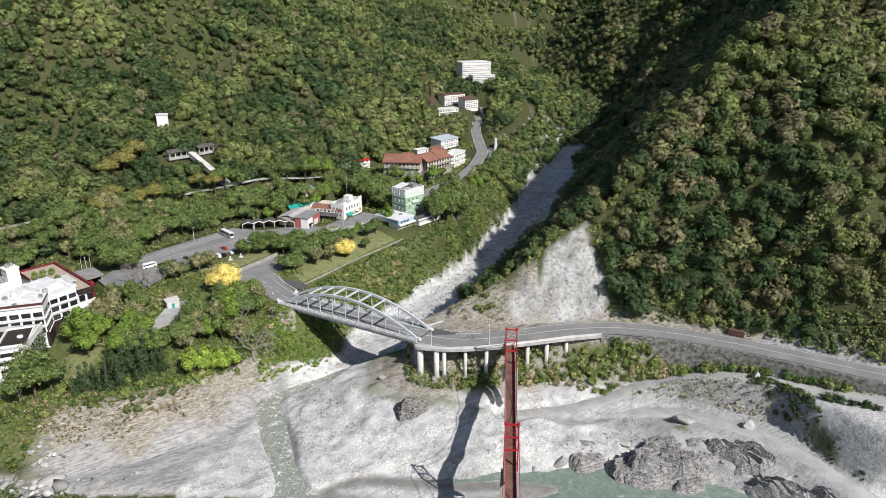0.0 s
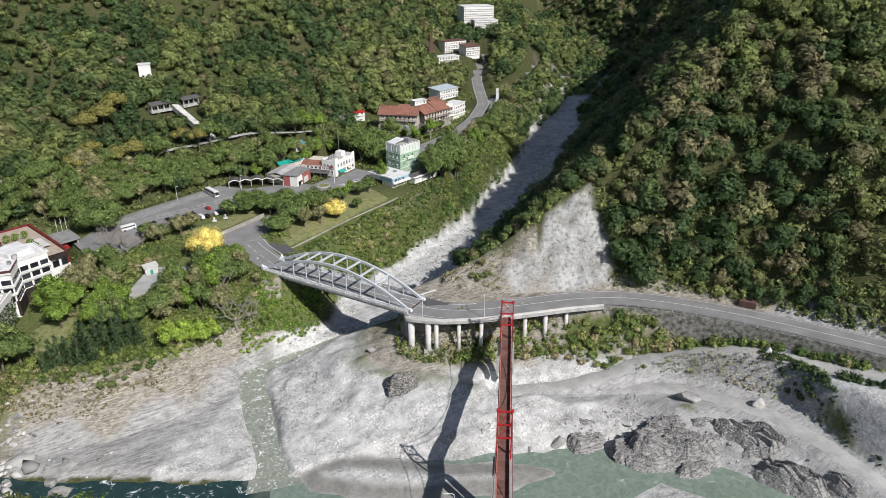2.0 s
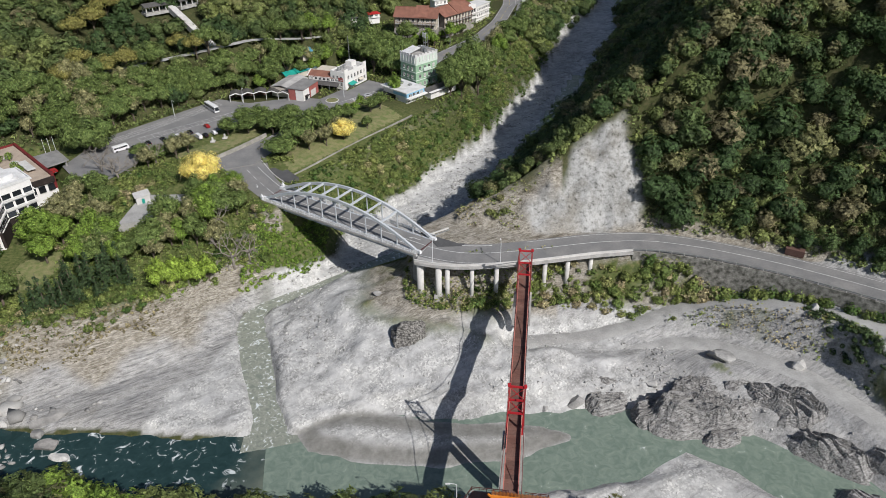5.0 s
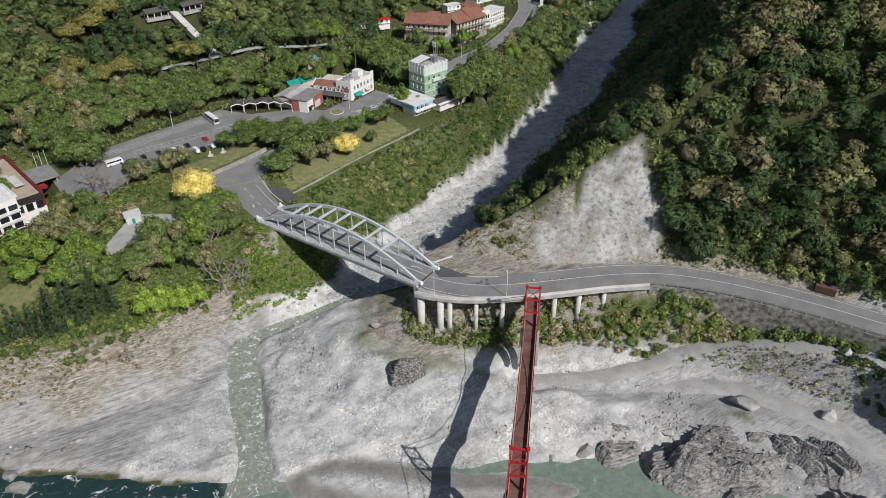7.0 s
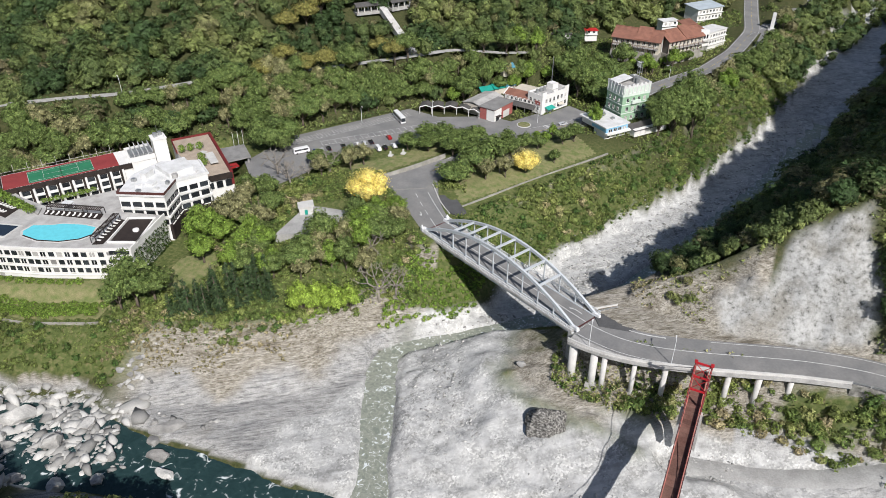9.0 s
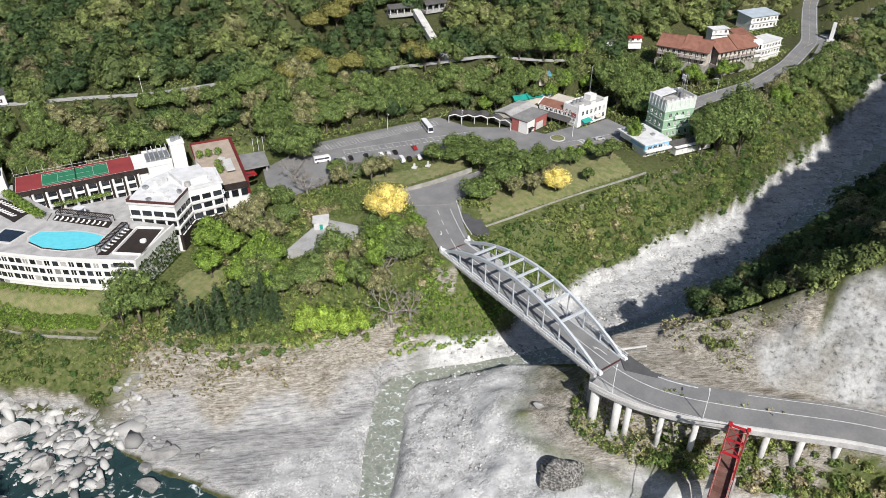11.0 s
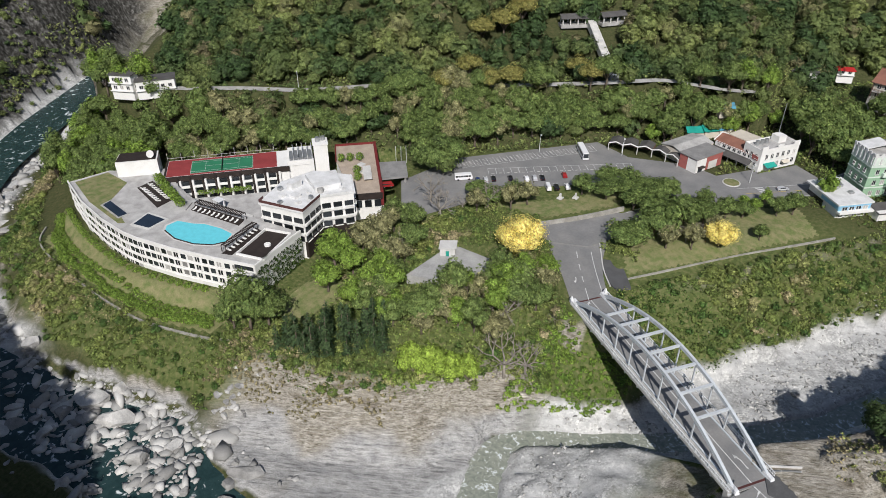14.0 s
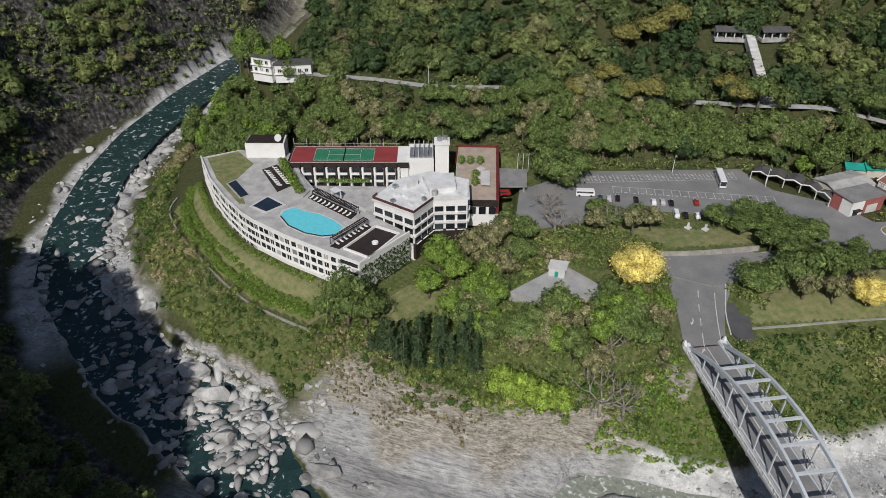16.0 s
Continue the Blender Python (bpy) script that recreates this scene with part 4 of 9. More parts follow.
# ---- materials of built things ----
ASPHALT = mat("worn_asphalt", (0.175, 0.175, 0.172), 0.9, var=0.10, scale=0.6, bump=0.01, bscale=20, col2=(0.235, 0.23, 0.22), mix=0.5)
ASPHALT_DARK = mat("dark_asphalt", (0.10, 0.10, 0.10), 0.9, var=0.12, scale=1, bump=0.01, bscale=20)
PAINT_LINE = mat("road_paint", (0.62, 0.62, 0.60), 0.7, var=0.18, scale=3)
PAINT_YELLOW = mat("yellow_road_paint", (0.55, 0.42, 0.12), 0.7, var=0.18, scale=3)
CONCRETE = mat("weathered_concrete", (0.42, 0.41, 0.39), 0.9, var=0.16, scale=1.2, bump=0.03, bscale=3, col2=(0.25, 0.245, 0.23), mix=0.55)
CONCRETE_PALE = mat("pale_concrete", (0.58, 0.57, 0.54), 0.85, var=0.1, scale=1.5, bump=0.02)
BRIDGE_PAINT = mat("blue_grey_bridge_paint", (0.50, 0.53, 0.55), 0.5, var=0.07, scale=0.8, bump=0.004)
BRIDGE_WHITE = mat("white_bridge_paint", (0.72, 0.73, 0.73), 0.55, var=0.1, scale=1.2)
RED_STEEL = mat("red_painted_steel", (0.42, 0.022, 0.028), 0.45, var=0.14, scale=1.2, bump=0.004)
PINK_RAIL = mat("faded_red_rail_paint", (0.50, 0.19, 0.15), 0.6, var=0.14, scale=1.2)
BROWN_DECK = mat("brown_deck_boards", (0.125, 0.062, 0.048), 0.85, var=0.2, scale=1.2, rnd=0.22, col2=(0.17, 0.10, 0.08))
STEEL_DARK = mat("dark_cable_steel", (0.12, 0.05, 0.045), 0.5, metal=0.3, var=0.1)
ZINC = mat("galvanised_steel", (0.45, 0.46, 0.46), 0.45, metal=0.7, var=0.12)
STONEWORK = mat("grey_stone_wall", (0.36, 0.345, 0.31), 0.9, var=0.25, scale=1.4, bump=0.06, bscale=2, col2=(0.22, 0.21, 0.18))
STAINED = mat("dark_stained_stone_wall", (0.30, 0.29, 0.26), 0.9, var=0.4, scale=2.6, bump=0.15, bscale=2.4, col2=(0.06, 0.06, 0.048), mix=0.48)
DIRT = mat("pale_dirt_track", (0.38, 0.377, 0.36), 0.95, var=0.16, scale=0.9, bump=0.06, bscale=1.5, col2=(0.28, 0.278, 0.265))
LAWN = mat("mown_lawn", (0.125, 0.155, 0.05), 0.95, var=0.32, scale=1.8, bump=0.08, bscale=5, col2=(0.24, 0.215, 0.11), mix=0.5)

# ---- roads ----
road_east = strip("road_east", ROAD_EAST, 6.4, 0.0, ASPHALT, "pale worn two-lane asphalt road under the mountain", "road")
road_junction = strip("road_junction", [(*p, w) for p, w in zip(ROAD_JUNCTION, (6.0, 6.2, 7.5, 11.0, 13.5))], None, 0.02, ASPHALT, "asphalt road curving off the arch bridge", "road")
road_town = strip("road_town", ROAD_TOWN, 4.8, 0.06, ASPHALT, "asphalt main road of the small town", "road")
strip("road_branch", ROAD_BRANCH, 3.3, 0.05, ASPHALT, "asphalt road climbing up the valley", "road")
strip("road_lower", ROAD_LOWER, 3.0, 0.10, ASPHALT, "side lane below the town's main road", "road")
strip("road_hill", ROAD_HILL, 2.2, 0.10, CONCRETE, "narrow concrete lane along the wooded slope", "road")
def worn_track(name, rows, w, dz, label):
    """A dirt track whose edges wander and sink into the ground."""
    pts, le, ri = ribbon(rows, 1.0, dz, 1.5)
    wob = random.Random(len(rows))
    g, row, wl, wr = Geo(), [], w, w
    for a, b in zip(le, ri):
        a, b = Vector(a), Vector(b)
        m, d = (a + b) / 2, (a - b) / 2
        wl, wr = (0.75 * v + 0.25 * w * wob.uniform(0.55, 1.5) for v in (wl, wr))
        row.append([m + d * (wl + 0.9) - Vector((0, 0, 0.45)), m + d * wl, m + d * 0.4 + Vector((0, 0, 0.05)), m - d * 0.4 + Vector((0, 0, 0.05)), m - d * wr, m - d * (wr + 0.9) - Vector((0, 0, 0.45))])
    g.add([p for r in row for p in r], [(6 * k + i, 6 * k + i + 1, 6 * k + i + 7, 6 * k + i + 6) for k in range(len(row) - 1) for i in range(5)])
    return tagged(solid(name, g, DIRT, True), label, "track", kind="structure")


worn_track("dirt_track", TRACK, 2.7, 0.02, "pale dirt track below the road's retaining wall")
worn_track("dirt_track_low", TRACK_LOW, 3.0, 0.05, "pale dirt track running over the river bank")


def lying(rows, off, w, dz, dash=0.0, gap=0.0, start=0.0, stop=1e9):
    """Paint along a road at an offset to its middle."""
    pts, le, ri = ribbon(rows, 1.0, dz)
    g, run = Geo(), 0.0
    side = [((Vector(a) - Vector(b)).normalized(), (Vector(a) + Vector(b)) / 2) for a, b in zip(le, ri)]
    for (n0, p0), (n1, p1) in zip(side, side[1:]):
        s = (p1 - p0).length
        if start <= run <= stop and (not dash or run % (dash + gap) < dash):
            g.quad(p0 + n0 * (off - w), p1 + n1 * (off - w), p1 + n1 * (off + w), p0 + n0 * (off + w))
        run += s
    return g


marks = thing("road_marking", None, "white and yellow lines painted on the roads", "road marking", kind="structure")
part("line", lying(ROAD_EAST, 0.6, 0.14, 0.03), PAINT_LINE, marks)
part("line", lying(ROAD_EAST, 5.6, 0.10, 0.03, start=35), PAINT_LINE, marks)
part("line", lying(ROAD_EAST, -5.6, 0.10, 0.03), PAINT_LINE, marks)
part("line", lying(ROAD_EAST, 5.3, 0.22, 0.034, start=10, stop=24), PAINT_LINE, marks)
part("line", lying(ROAD_JUNCTION, 0.3, 0.12, 0.05, 4, 3), PAINT_LINE, marks)
part("line", lying(ROAD_JUNCTION, -4.6, 0.12, 0.05, stop=24), PAINT_LINE, marks)
part("line", lying(ROAD_TOWN, 0.0, 0.12, 0.09, 5, 4, start=18), PAINT_YELLOW, marks)
part("line", lying(ROAD_TOWN, 4.2, 0.09, 0.09, start=30), PAINT_LINE, marks)
part("line", lying(ROAD_TOWN, -4.2, 0.09, 0.09, start=30), PAINT_LINE, marks)
part("line", lying(ROAD_BRANCH, 0.0, 0.12, 0.09), PAINT_LINE, marks)


def arrow(x, y, z, turn, bent=0.0):
    """A painted lane arrow, its head bent to one side."""
    g = Geo()
    g.quad((-0.16, -2.2, 0), (0.16, -2.2, 0), (0.16, 0.6, 0), (-0.16, 0.6, 0))
    g.quad((-0.16, 0.6, 0), (0.16, 0.6, 0), (0.16 + bent, 1.6, 0), (-0.16 + bent, 1.6, 0))
    g.add([(-0.55 + bent, 1.4, 0), (0.55 + bent, 1.4, 0), (bent * 1.5, 2.6, 0)], [(0, 1, 2)])
    ob = part("arrow", g, PAINT_LINE, marks)
    ob.matrix_basis = pose(x, y, z, 0, 0, turn)


arrow(-74.3, 239.0, 0.2, 220, 0.5)
arrow(-64.5, 228.0, 0.10, 36, 0.5)
arrow(-9.0, 196.0, 0.06, 55, -0.5)
arrow(-13.0, 193.2, 0.06, 235, 0.5)

# parking ground with its stalls
parking = solid("parking_ground", Geo().add([(x, y, 2.0) for x, y in PARKING], [tuple(range(len(PARKING)))[::-1]]), ASPHALT)
tagged(parking, "wide grey asphalt parking ground below the wooded slope", "parking", kind="structure")
parking.data.flip_normals()


def stalls(ax, ay, bx, by, depth, n, dots):
    """A row of parking stalls from a to b, opening to the right of that way."""
    d = Vector((bx - ax, by - ay, 0))
    step, r = d / n, Vector((d.y, -d.x, 0)).normalized() * depth
    lines, stops = Geo(), Geo()
    o = Vector((ax, ay, 2.03))
    for k in range(n + 1):
        lines.beam(o + step * k, o + step * k + r, 0.16, 0.01)
    lines.beam(o + r, o + r + d, 0.14, 0.01)
    for k in range(n):
        if dots:
            for j in range(4):
                c = o + step * (k + 0.5) + r * (0.2 + 0.19 * j)
                stops.beam(c - step * 0.16, c + step * 0.16, 0.32, 0.02)
        else:
            c = o + step * (k + 0.5) + r * 0.12
            stops.beam(c - step * 0.2, c + step * 0.2, 0.18, 0.10)
    part("stall_lines", lines, PAINT_LINE, marks)
    part("wheel_stops", stops, CONCRETE_PALE, marks)


stalls(-150.5, 282, -113, 328.5, 6.0, 20, True)
stalls(-134.0, 280.0, -89.0, 318.5, -4.8, 19, False)


def wall_along(name, rows, w, h, material, label, category="wall", parent=None, below=0.5, step=2.5, cap=None):
    """A low wall that follows x, y, z rows."""
    pts, le, ri = ribbon(rows, w / 2, 0, step)
    n, g = len(pts), Geo()
    vs = [(*p[:2], p[2] - below) for p in le] + [(*p[:2], p[2] + h) for p in le] + [(*p[:2], p[2] + h) for p in ri] + [(*p[:2], p[2] - below) for p in ri]
    fs = []
    for k in range(n - 1):
        for a, b in ((0, 1), (1, 2), (2, 3)):
            fs.append((a * n + k, b * n + k, b * n + k + 1, a * n + k + 1))
    fs += [(0, n, 2 * n, 3 * n), (n - 1, 4 * n - 1, 3 * n - 1, 2 * n - 1)]
    ob = solid(name, g.add(vs, fs), material)
    return tagged(ob, label, category, kind="structure")


def shifted(rows, off):
    """The rows moved sideways (to the left of their way)."""
    out = []
    for k, p in enumerate(rows):
        a, b = rows[max(0, k - 1)], rows[min(len(rows) - 1, k + 1)]
        d = math.hypot(b[0] - a[0], b[1] - a[1])
        out.append((p[0] - (b[1] - a[1]) / d * off, p[1] + (b[0] - a[0]) / d * off, p[2]))
    return out


# ---- arch bridge ----
BA, BB = Vector((-65.9, 231.6, 0)), Vector((-5.3, 190.7, 0))
BL = (BB - BA).length
bridge = thing("arch_bridge", Matrix.Translation((BA + BB) / 2) @ pose(0, 0, 0, 0, 0, math.degrees(math.atan2(BB.y - BA.y, BB.x - BA.x))),
               "blue-grey steel arch bridge with lattice parapets over the brook", "bridge")
H = BL / 2
part("deck", Geo().box(-H - 0.5, -5.0, -0.5, H + 0.5, 5.0, -0.02).box(-H, -6.6, -0.6, H, -4.9, 0.18).box(-H, 4.9, -0.6, H, 6.6, 0.18), CONCRETE, bridge)
part("carriageway", Geo().box(-H - 0.5, -4.3, -0.02, H + 0.5, 4.3, 0.02), ASPHALT, bridge, "grey asphalt carriageway")
part("lane_line", Geo().box(-H, 0.15, 0.02, H, 0.4, 0.032), PAINT_LINE, bridge)
part("expansion_joint", Geo().box(-H - 0.1, -4.6, 0.02, -H + 0.45, 4.6, 0.04), STEEL_DARK, bridge)
part("expansion_joint", Geo().box(H - 0.45, -4.6, 0.02, H + 0.1, 4.6, 0.04), STEEL_DARK, bridge)
for s in (-1, 1):
    part("girder", Geo().box(-H, s * 4.9 - 0.3, -2.1, H, s * 4.9 + 0.3, -0.5).box(-H, s * 4.9 - 0.5, -2.2, H, s * 4.9 + 0.5, -2.1), BRIDGE_PAINT, bridge, "blue-grey steel girder under the deck")
    part("curb", Geo().box(-H, s * 4.45 - 0.22, 0, H, s * 4.45 + 0.22, 0.3), BRIDGE_PAINT, bridge)
for k in range(13):
    x = -H + BL * k / 12
    part("floor_beam", Geo().box(x - 0.2, -6.4, -1.4, x + 0.2, 6.4, -0.55), BRIDGE_PAINT, bridge)


def rib_z(u):
    return 0.5 + 4 * 9.6 * u * (1 - u)


for s in (-1, 1):
    n, g = 36, Geo()
    pts = [Vector((-H + 0.8 + (BL - 1.6) * k / n, s * 4.9, rib_z(k / n))) for k in range(n + 1)]
    vs = []
    for k, p in enumerate(pts):
        t = (pts[min(n, k + 1)] - pts[max(0, k - 1)]).normalized()
        up = Vector((-t.z, 0, t.x))
        vs += [p + Vector((0, a * 0.36, 0)) + up * b * 0.5 for a, b in ((-1, -1), (1, -1), (1, 1), (-1, 1))]
    g.add(vs, [(4 * k + i, 4 * k + (i + 1) % 4, 4 * k + 4 + (i + 1) % 4, 4 * k + 4 + i) for k in range(n) for i in range(4)] + [(3, 2, 1, 0), tuple(4 * n + i for i in range(4))])
    part("arch_rib", g, BRIDGE_PAINT, bridge)
    for k in range(9):
        u = 0.5 + 0.094 * (k - 4)
        x = -H + BL * u
        part("hanger", Geo().beam((x, s * 4.9, 0), (x, s * 4.9, rib_z(u)), 0.32, 0.32), BRIDGE_PAINT, bridge)
    for e in (-1, 1):
        part("footing", Geo().prism([(e * (H - 0.4) + a, s * 4.9 + b) for a, b in ((-1.6, -0.6), (1.6, -0.6), (1.6, 0.6), (-1.6, 0.6))], 0, 1.0, 0.8), BRIDGE_WHITE, bridge, "white concrete arch footing")
    # lattice parapet: rails, posts and crossed bars, panel by panel
    y = s * 6.35
    part("handrail", Geo().box(-H, y - 0.09, 1.2, H, y + 0.09, 1.32).box(-H, y - 0.07, 0.28, H, y + 0.07, 0.38), BRIDGE_WHITE, bridge)
    m = 30
    for k in range(m):
        x0, x1 = -H + BL * k / m, -H + BL * (k + 1) / m
        g = Geo().box(x0 - 0.12, y - 0.12, 0.1, x0 + 0.12, y + 0.12, 1.42)
        for j in range(4):
            a, b = x0 + (x1 - x0) * j / 4, x0 + (x1 - x0) * (j + 1) / 4
            g.beam((a, y, 0.35), (b, y, 1.2), 0.07, 0.10).beam((a, y, 1.2), (b, y, 0.35), 0.07, 0.10)
        part("lattice_panel", g, BRIDGE_WHITE, bridge)
for k in range(1, 8):
    u = 0.5 + 0.094 * (k - 4)
    x = -H + BL * u
    part("cross_beam", Geo().box(x - 0.32, -4.7, rib_z(u) - 0.3, x + 0.32, 4.7, rib_z(u) + 0.3), BRIDGE_PAINT, bridge)
for s in (-1, 1):
    part("entrance_pillar", Geo().box(-H - 1.0, s * 5.9 - 0.45, 0, -H - 0.1, s * 5.9 + 0.45, 1.5).prism([(-H - 0.9, s * 5.9 - 0.35), (-H - 0.2, s * 5.9 - 0.35), (-H - 0.2, s * 5.9 + 0.35), (-H - 0.9, s * 5.9 + 0.35)], 1.5, 2.3, 0.5), BRIDGE_WHITE, bridge, "white stone entrance pillar")
part("abutment", Geo().box(-H - 3, -6.6, -14, -H + 0.8, 6.6, -0.6), CONCRETE, bridge)
part("abutment", Geo().box(H - 1.2, -6.6, -15, H + 2.5, 6.6, -0.6), CONCRETE, bridge)

# ---- road on columns along the bank ----
viaduct = thing("road_viaduct", pose(0, 0, 0), "concrete road viaduct standing on round columns beside the gravel bank", "viaduct")
VIA = [(-9.5, 181.5, 0), (-4, 178.6, 0.1), (3, 177.4, 0.2), (12, 177.2, 0.4), (24, 178.2, 0.6), (38, 180.2, 0.8), (52, 183, 0.9), (66, 184.2, 1)]
pts, le, ri = ribbon(shifted(VIA, 2.6), 3.4, -0.06)
n, g = len(pts), Geo()
vs = [(*p[:2], p[2]) for p in le] + [(*p[:2], p[2]) for p in ri] + [(*p[:2], p[2] - 1.0) for p in ri] + [(*p[:2], p[2] - 1.0) for p in le]
g.add(vs, [(b * n + k, b * n + k + 1, a * n + k + 1, a * n + k) for k in range(n - 1) for a, b in ((0, 1), (1, 2), (2, 3))] + [(0, n, 2 * n, 3 * n), (n - 1, 4 * n - 1, 3 * n - 1, 2 * n - 1)])
part("slab", g, CONCRETE, viaduct)
for x, y, r, low in ((-7.5, 182.2, 1.25, -21), (-1.2, 179.6, 1.1, -19), (1.8, 178.8, 0.8, -18), (10.2, 178.6, 0.7, -17), (18.6, 179.0, 0.8, -16.5), (35.5, 181.4, 0.8, -15), (43.6, 183.0, 0.85, -14), (52.0, 184.6, 0.75, -12), (60.0, 185.6, 0.7, -11)):
    part("column", Geo().tube([(x, y, low), (x, y, -1.0)], r, 14), CONCRETE_PALE, viaduct, smooth=True)
for x, y, r in ((-1.2, 179.6, 1.9), (10.2, 178.6, 1.2)):
    part("column_base", Geo().prism([(x - r, y - r), (x + r, y - r), (x + r, y + r), (x - r, y + r)], -21, -12.5, 0.85), CONCRETE, viaduct)
wall_along("retaining_wall_columns", [(x, y + 7.4, z) for x, y, z in VIA], 0.6, -0.6, CONCRETE, "stained concrete wall behind the viaduct columns", below=13)
wall_along("parapet_wall", VIA, 0.35, 0.75, CONCRETE_PALE, "low pale concrete parapet along the road's edge", "parapet")
EDGE = [p for p in shifted(ROAD_EAST, -6.7) if p[0] > 64]
wall_along("retaining_wall_road", [(66, 184.0, 1)] + EDGE, 0.7, 0.0, STAINED, "stained stone retaining wall holding the road", below=11)


def guardrail(name, rows, label):
    gr = thing(name, None, label, "guardrail")
    pts, le, ri = ribbon(rows, 0.06, 0.0, 2.0)
    for lo in (0.45, 0.72):
        vs = [(*p[:2], p[2] + lo) for p in le] + [(*p[:2], p[2] + lo + 0.2) for p in le]
        vs += [(*p[:2], p[2] + lo) for p in ri] + [(*p[:2], p[2] + lo + 0.2) for p in ri]
        n = len(le)
        part("rail", Geo().add(vs, [(k, k + 1, n + k + 1, n + k) for k in range(n - 1)] + [(2 * n + k + 1, 2 * n + k, 3 * n + k, 3 * n + k + 1) for k in range(n - 1)] + [(n + k, n + k + 1, 3 * n + k + 1, 3 * n + k) for k in range(n - 1)]), ZINC, gr)
    for p in pts[::2]:
        part("post", Geo().box(p[0] - 0.09, p[1] - 0.09, p[2] - 0.2, p[0] + 0.09, p[1] + 0.09, p[2] + 0.95), CONCRETE_PALE, gr)
    return gr


guardrail("guardrail", [(66, 184.3, 1)] + EDGE[:-1], "galvanised guardrail on pale posts along the mountain road")
guardrail("guardrail", [(3.0, 200.3, 0.2), (0.4, 199.2, 0.2), (-2.6, 196.5, 0.1)], "short white guardrail at the bridge's end")

# ---- suspension footbridge ----
T_NEAR, T_FAR = Vector((16.6, 106.4, -2.4)), Vector((25.7, 164.0, -0.4))
foot = thing("suspension_footbridge", None, "red steel suspension footbridge with a brown deck across the river", "footbridge")
ax = (T_FAR - T_NEAR)
ax.z = 0
ax.normalize()
side = Vector((ax.y, -ax.x, 0))
END_NEAR, END_FAR = Vector((13.6, 87.0, -2.2)), Vector((27.8, 178.2, 0.6))
path = [END_NEAR, T_NEAR] + [T_NEAR.lerp(T_FAR, k / 12) + Vector((0, 0, 0.9 * math.sin(math.pi * k / 12))) for k in range(1, 12)] + [T_FAR, END_FAR]
planks = []
for p, q in zip(path, path[1:]):
    m = max(1, round((q - p).length / 1.45))
    planks += [(p.lerp(q, k / m), p.lerp(q, (k + 1) / m)) for k in range(m)]
for a, b in planks:
    part("deck_board", Geo().beam(a, b - (b - a).normalized() * 0.05, 3.3, 0.14), BROWN_DECK, foot)
for s in (-1, 1):
    for p, q in zip(path, path[1:]):
        o = side * s * 1.72
        part("side_girder", Geo().beam(p + o - Vector((0, 0, 0.55)), q + o - Vector((0, 0, 0.55)), 0.26, 1.1), RED_STEEL, foot)
        part("side_rail", Geo().beam(p + o + Vector((0, 0, 1.25)), q + o + Vector((0, 0, 1.25)), 0.22, 0.16).beam(p + o + Vector((0, 0, 0.65)), q + o + Vector((0, 0, 0.65)), 0.08, 0.9), PINK_RAIL, foot)
    hi = []
    for c in (T_NEAR, T_FAR):
        hi.append(c + side * s * 1.95 + Vector((0, 0, 15.0)))
    cable = [hi[0].lerp(hi[1], k / 20) - Vector((0, 0, 12.2 * (1 - (2 * k / 20 - 1) ** 2))) for k in range(21)]
    part("main_cable", Geo().tube(cable, 0.11, 6), STEEL_DARK, foot)
    for k in range(2, 19):
        d = T_NEAR.lerp(T_FAR, k / 20) + side * s * 1.75
        part("suspender", Geo().tube([cable[k], d + Vector((0, 0, 0.6))], 0.035, 4), STEEL_DARK, foot)
    part("back_stay", Geo().tube([hi[0], END_NEAR + side * s * 2.6 - ax * 4 + Vector((0, 0, -1))], 0.1, 6), STEEL_DARK, foot)
    part("back_stay", Geo().tube([hi[1], END_FAR + side * s * 2.4 + Vector((0, 0, 0.2))], 0.1, 6), STEEL_DARK, foot)
for c, low in ((T_NEAR, -24.0), (T_FAR, -14.0)):
    for s in (-1, 1):
        part("tower_leg", Geo().beam(c + side * s * 2.05 + Vector((0, 0, -1.2)), c + side * s * 1.95 + Vector((0, 0, 15.2)), 0.42, 0.42, up=tuple(ax)), RED_STEEL, foot)
        part("leg_head", Geo().box(*(c + side * s * 1.95 + Vector((-0.38, -0.38, 15.1))), *(c + side * s * 1.95 + Vector((0.38, 0.38, 15.7)))), RED_STEEL, foot)
        part("tower_footing", Geo().prism([tuple((c + side * (s * 2.05 + a) + ax * b)[:2]) for a, b in ((-1, -1), (1, -1), (1, 1), (-1, 1))], low, c.z - 1.1, 0.75), CONCRETE, foot)
    for z in (15.0, 10.6, 6.2):
        part("tower_beam", Geo().beam(c - side * 1.95 + Vector((0, 0, z)), c + side * 1.95 + Vector((0, 0, z)), 0.4, 0.45), RED_STEEL, foot)
    for z in (10.6, 6.2):
        part("tower_brace", Geo().beam(c - side * 1.9 + Vector((0, 0, z + 0.2)), c + side * 1.9 + Vector((0, 0, z + 4.2)), 0.14, 0.14), RED_STEEL, foot)
        part("tower_brace", Geo().beam(c + side * 1.9 + Vector((0, 0, z + 0.2)), c - side * 1.9 + Vector((0, 0, z + 4.2)), 0.14, 0.14), RED_STEEL, foot)

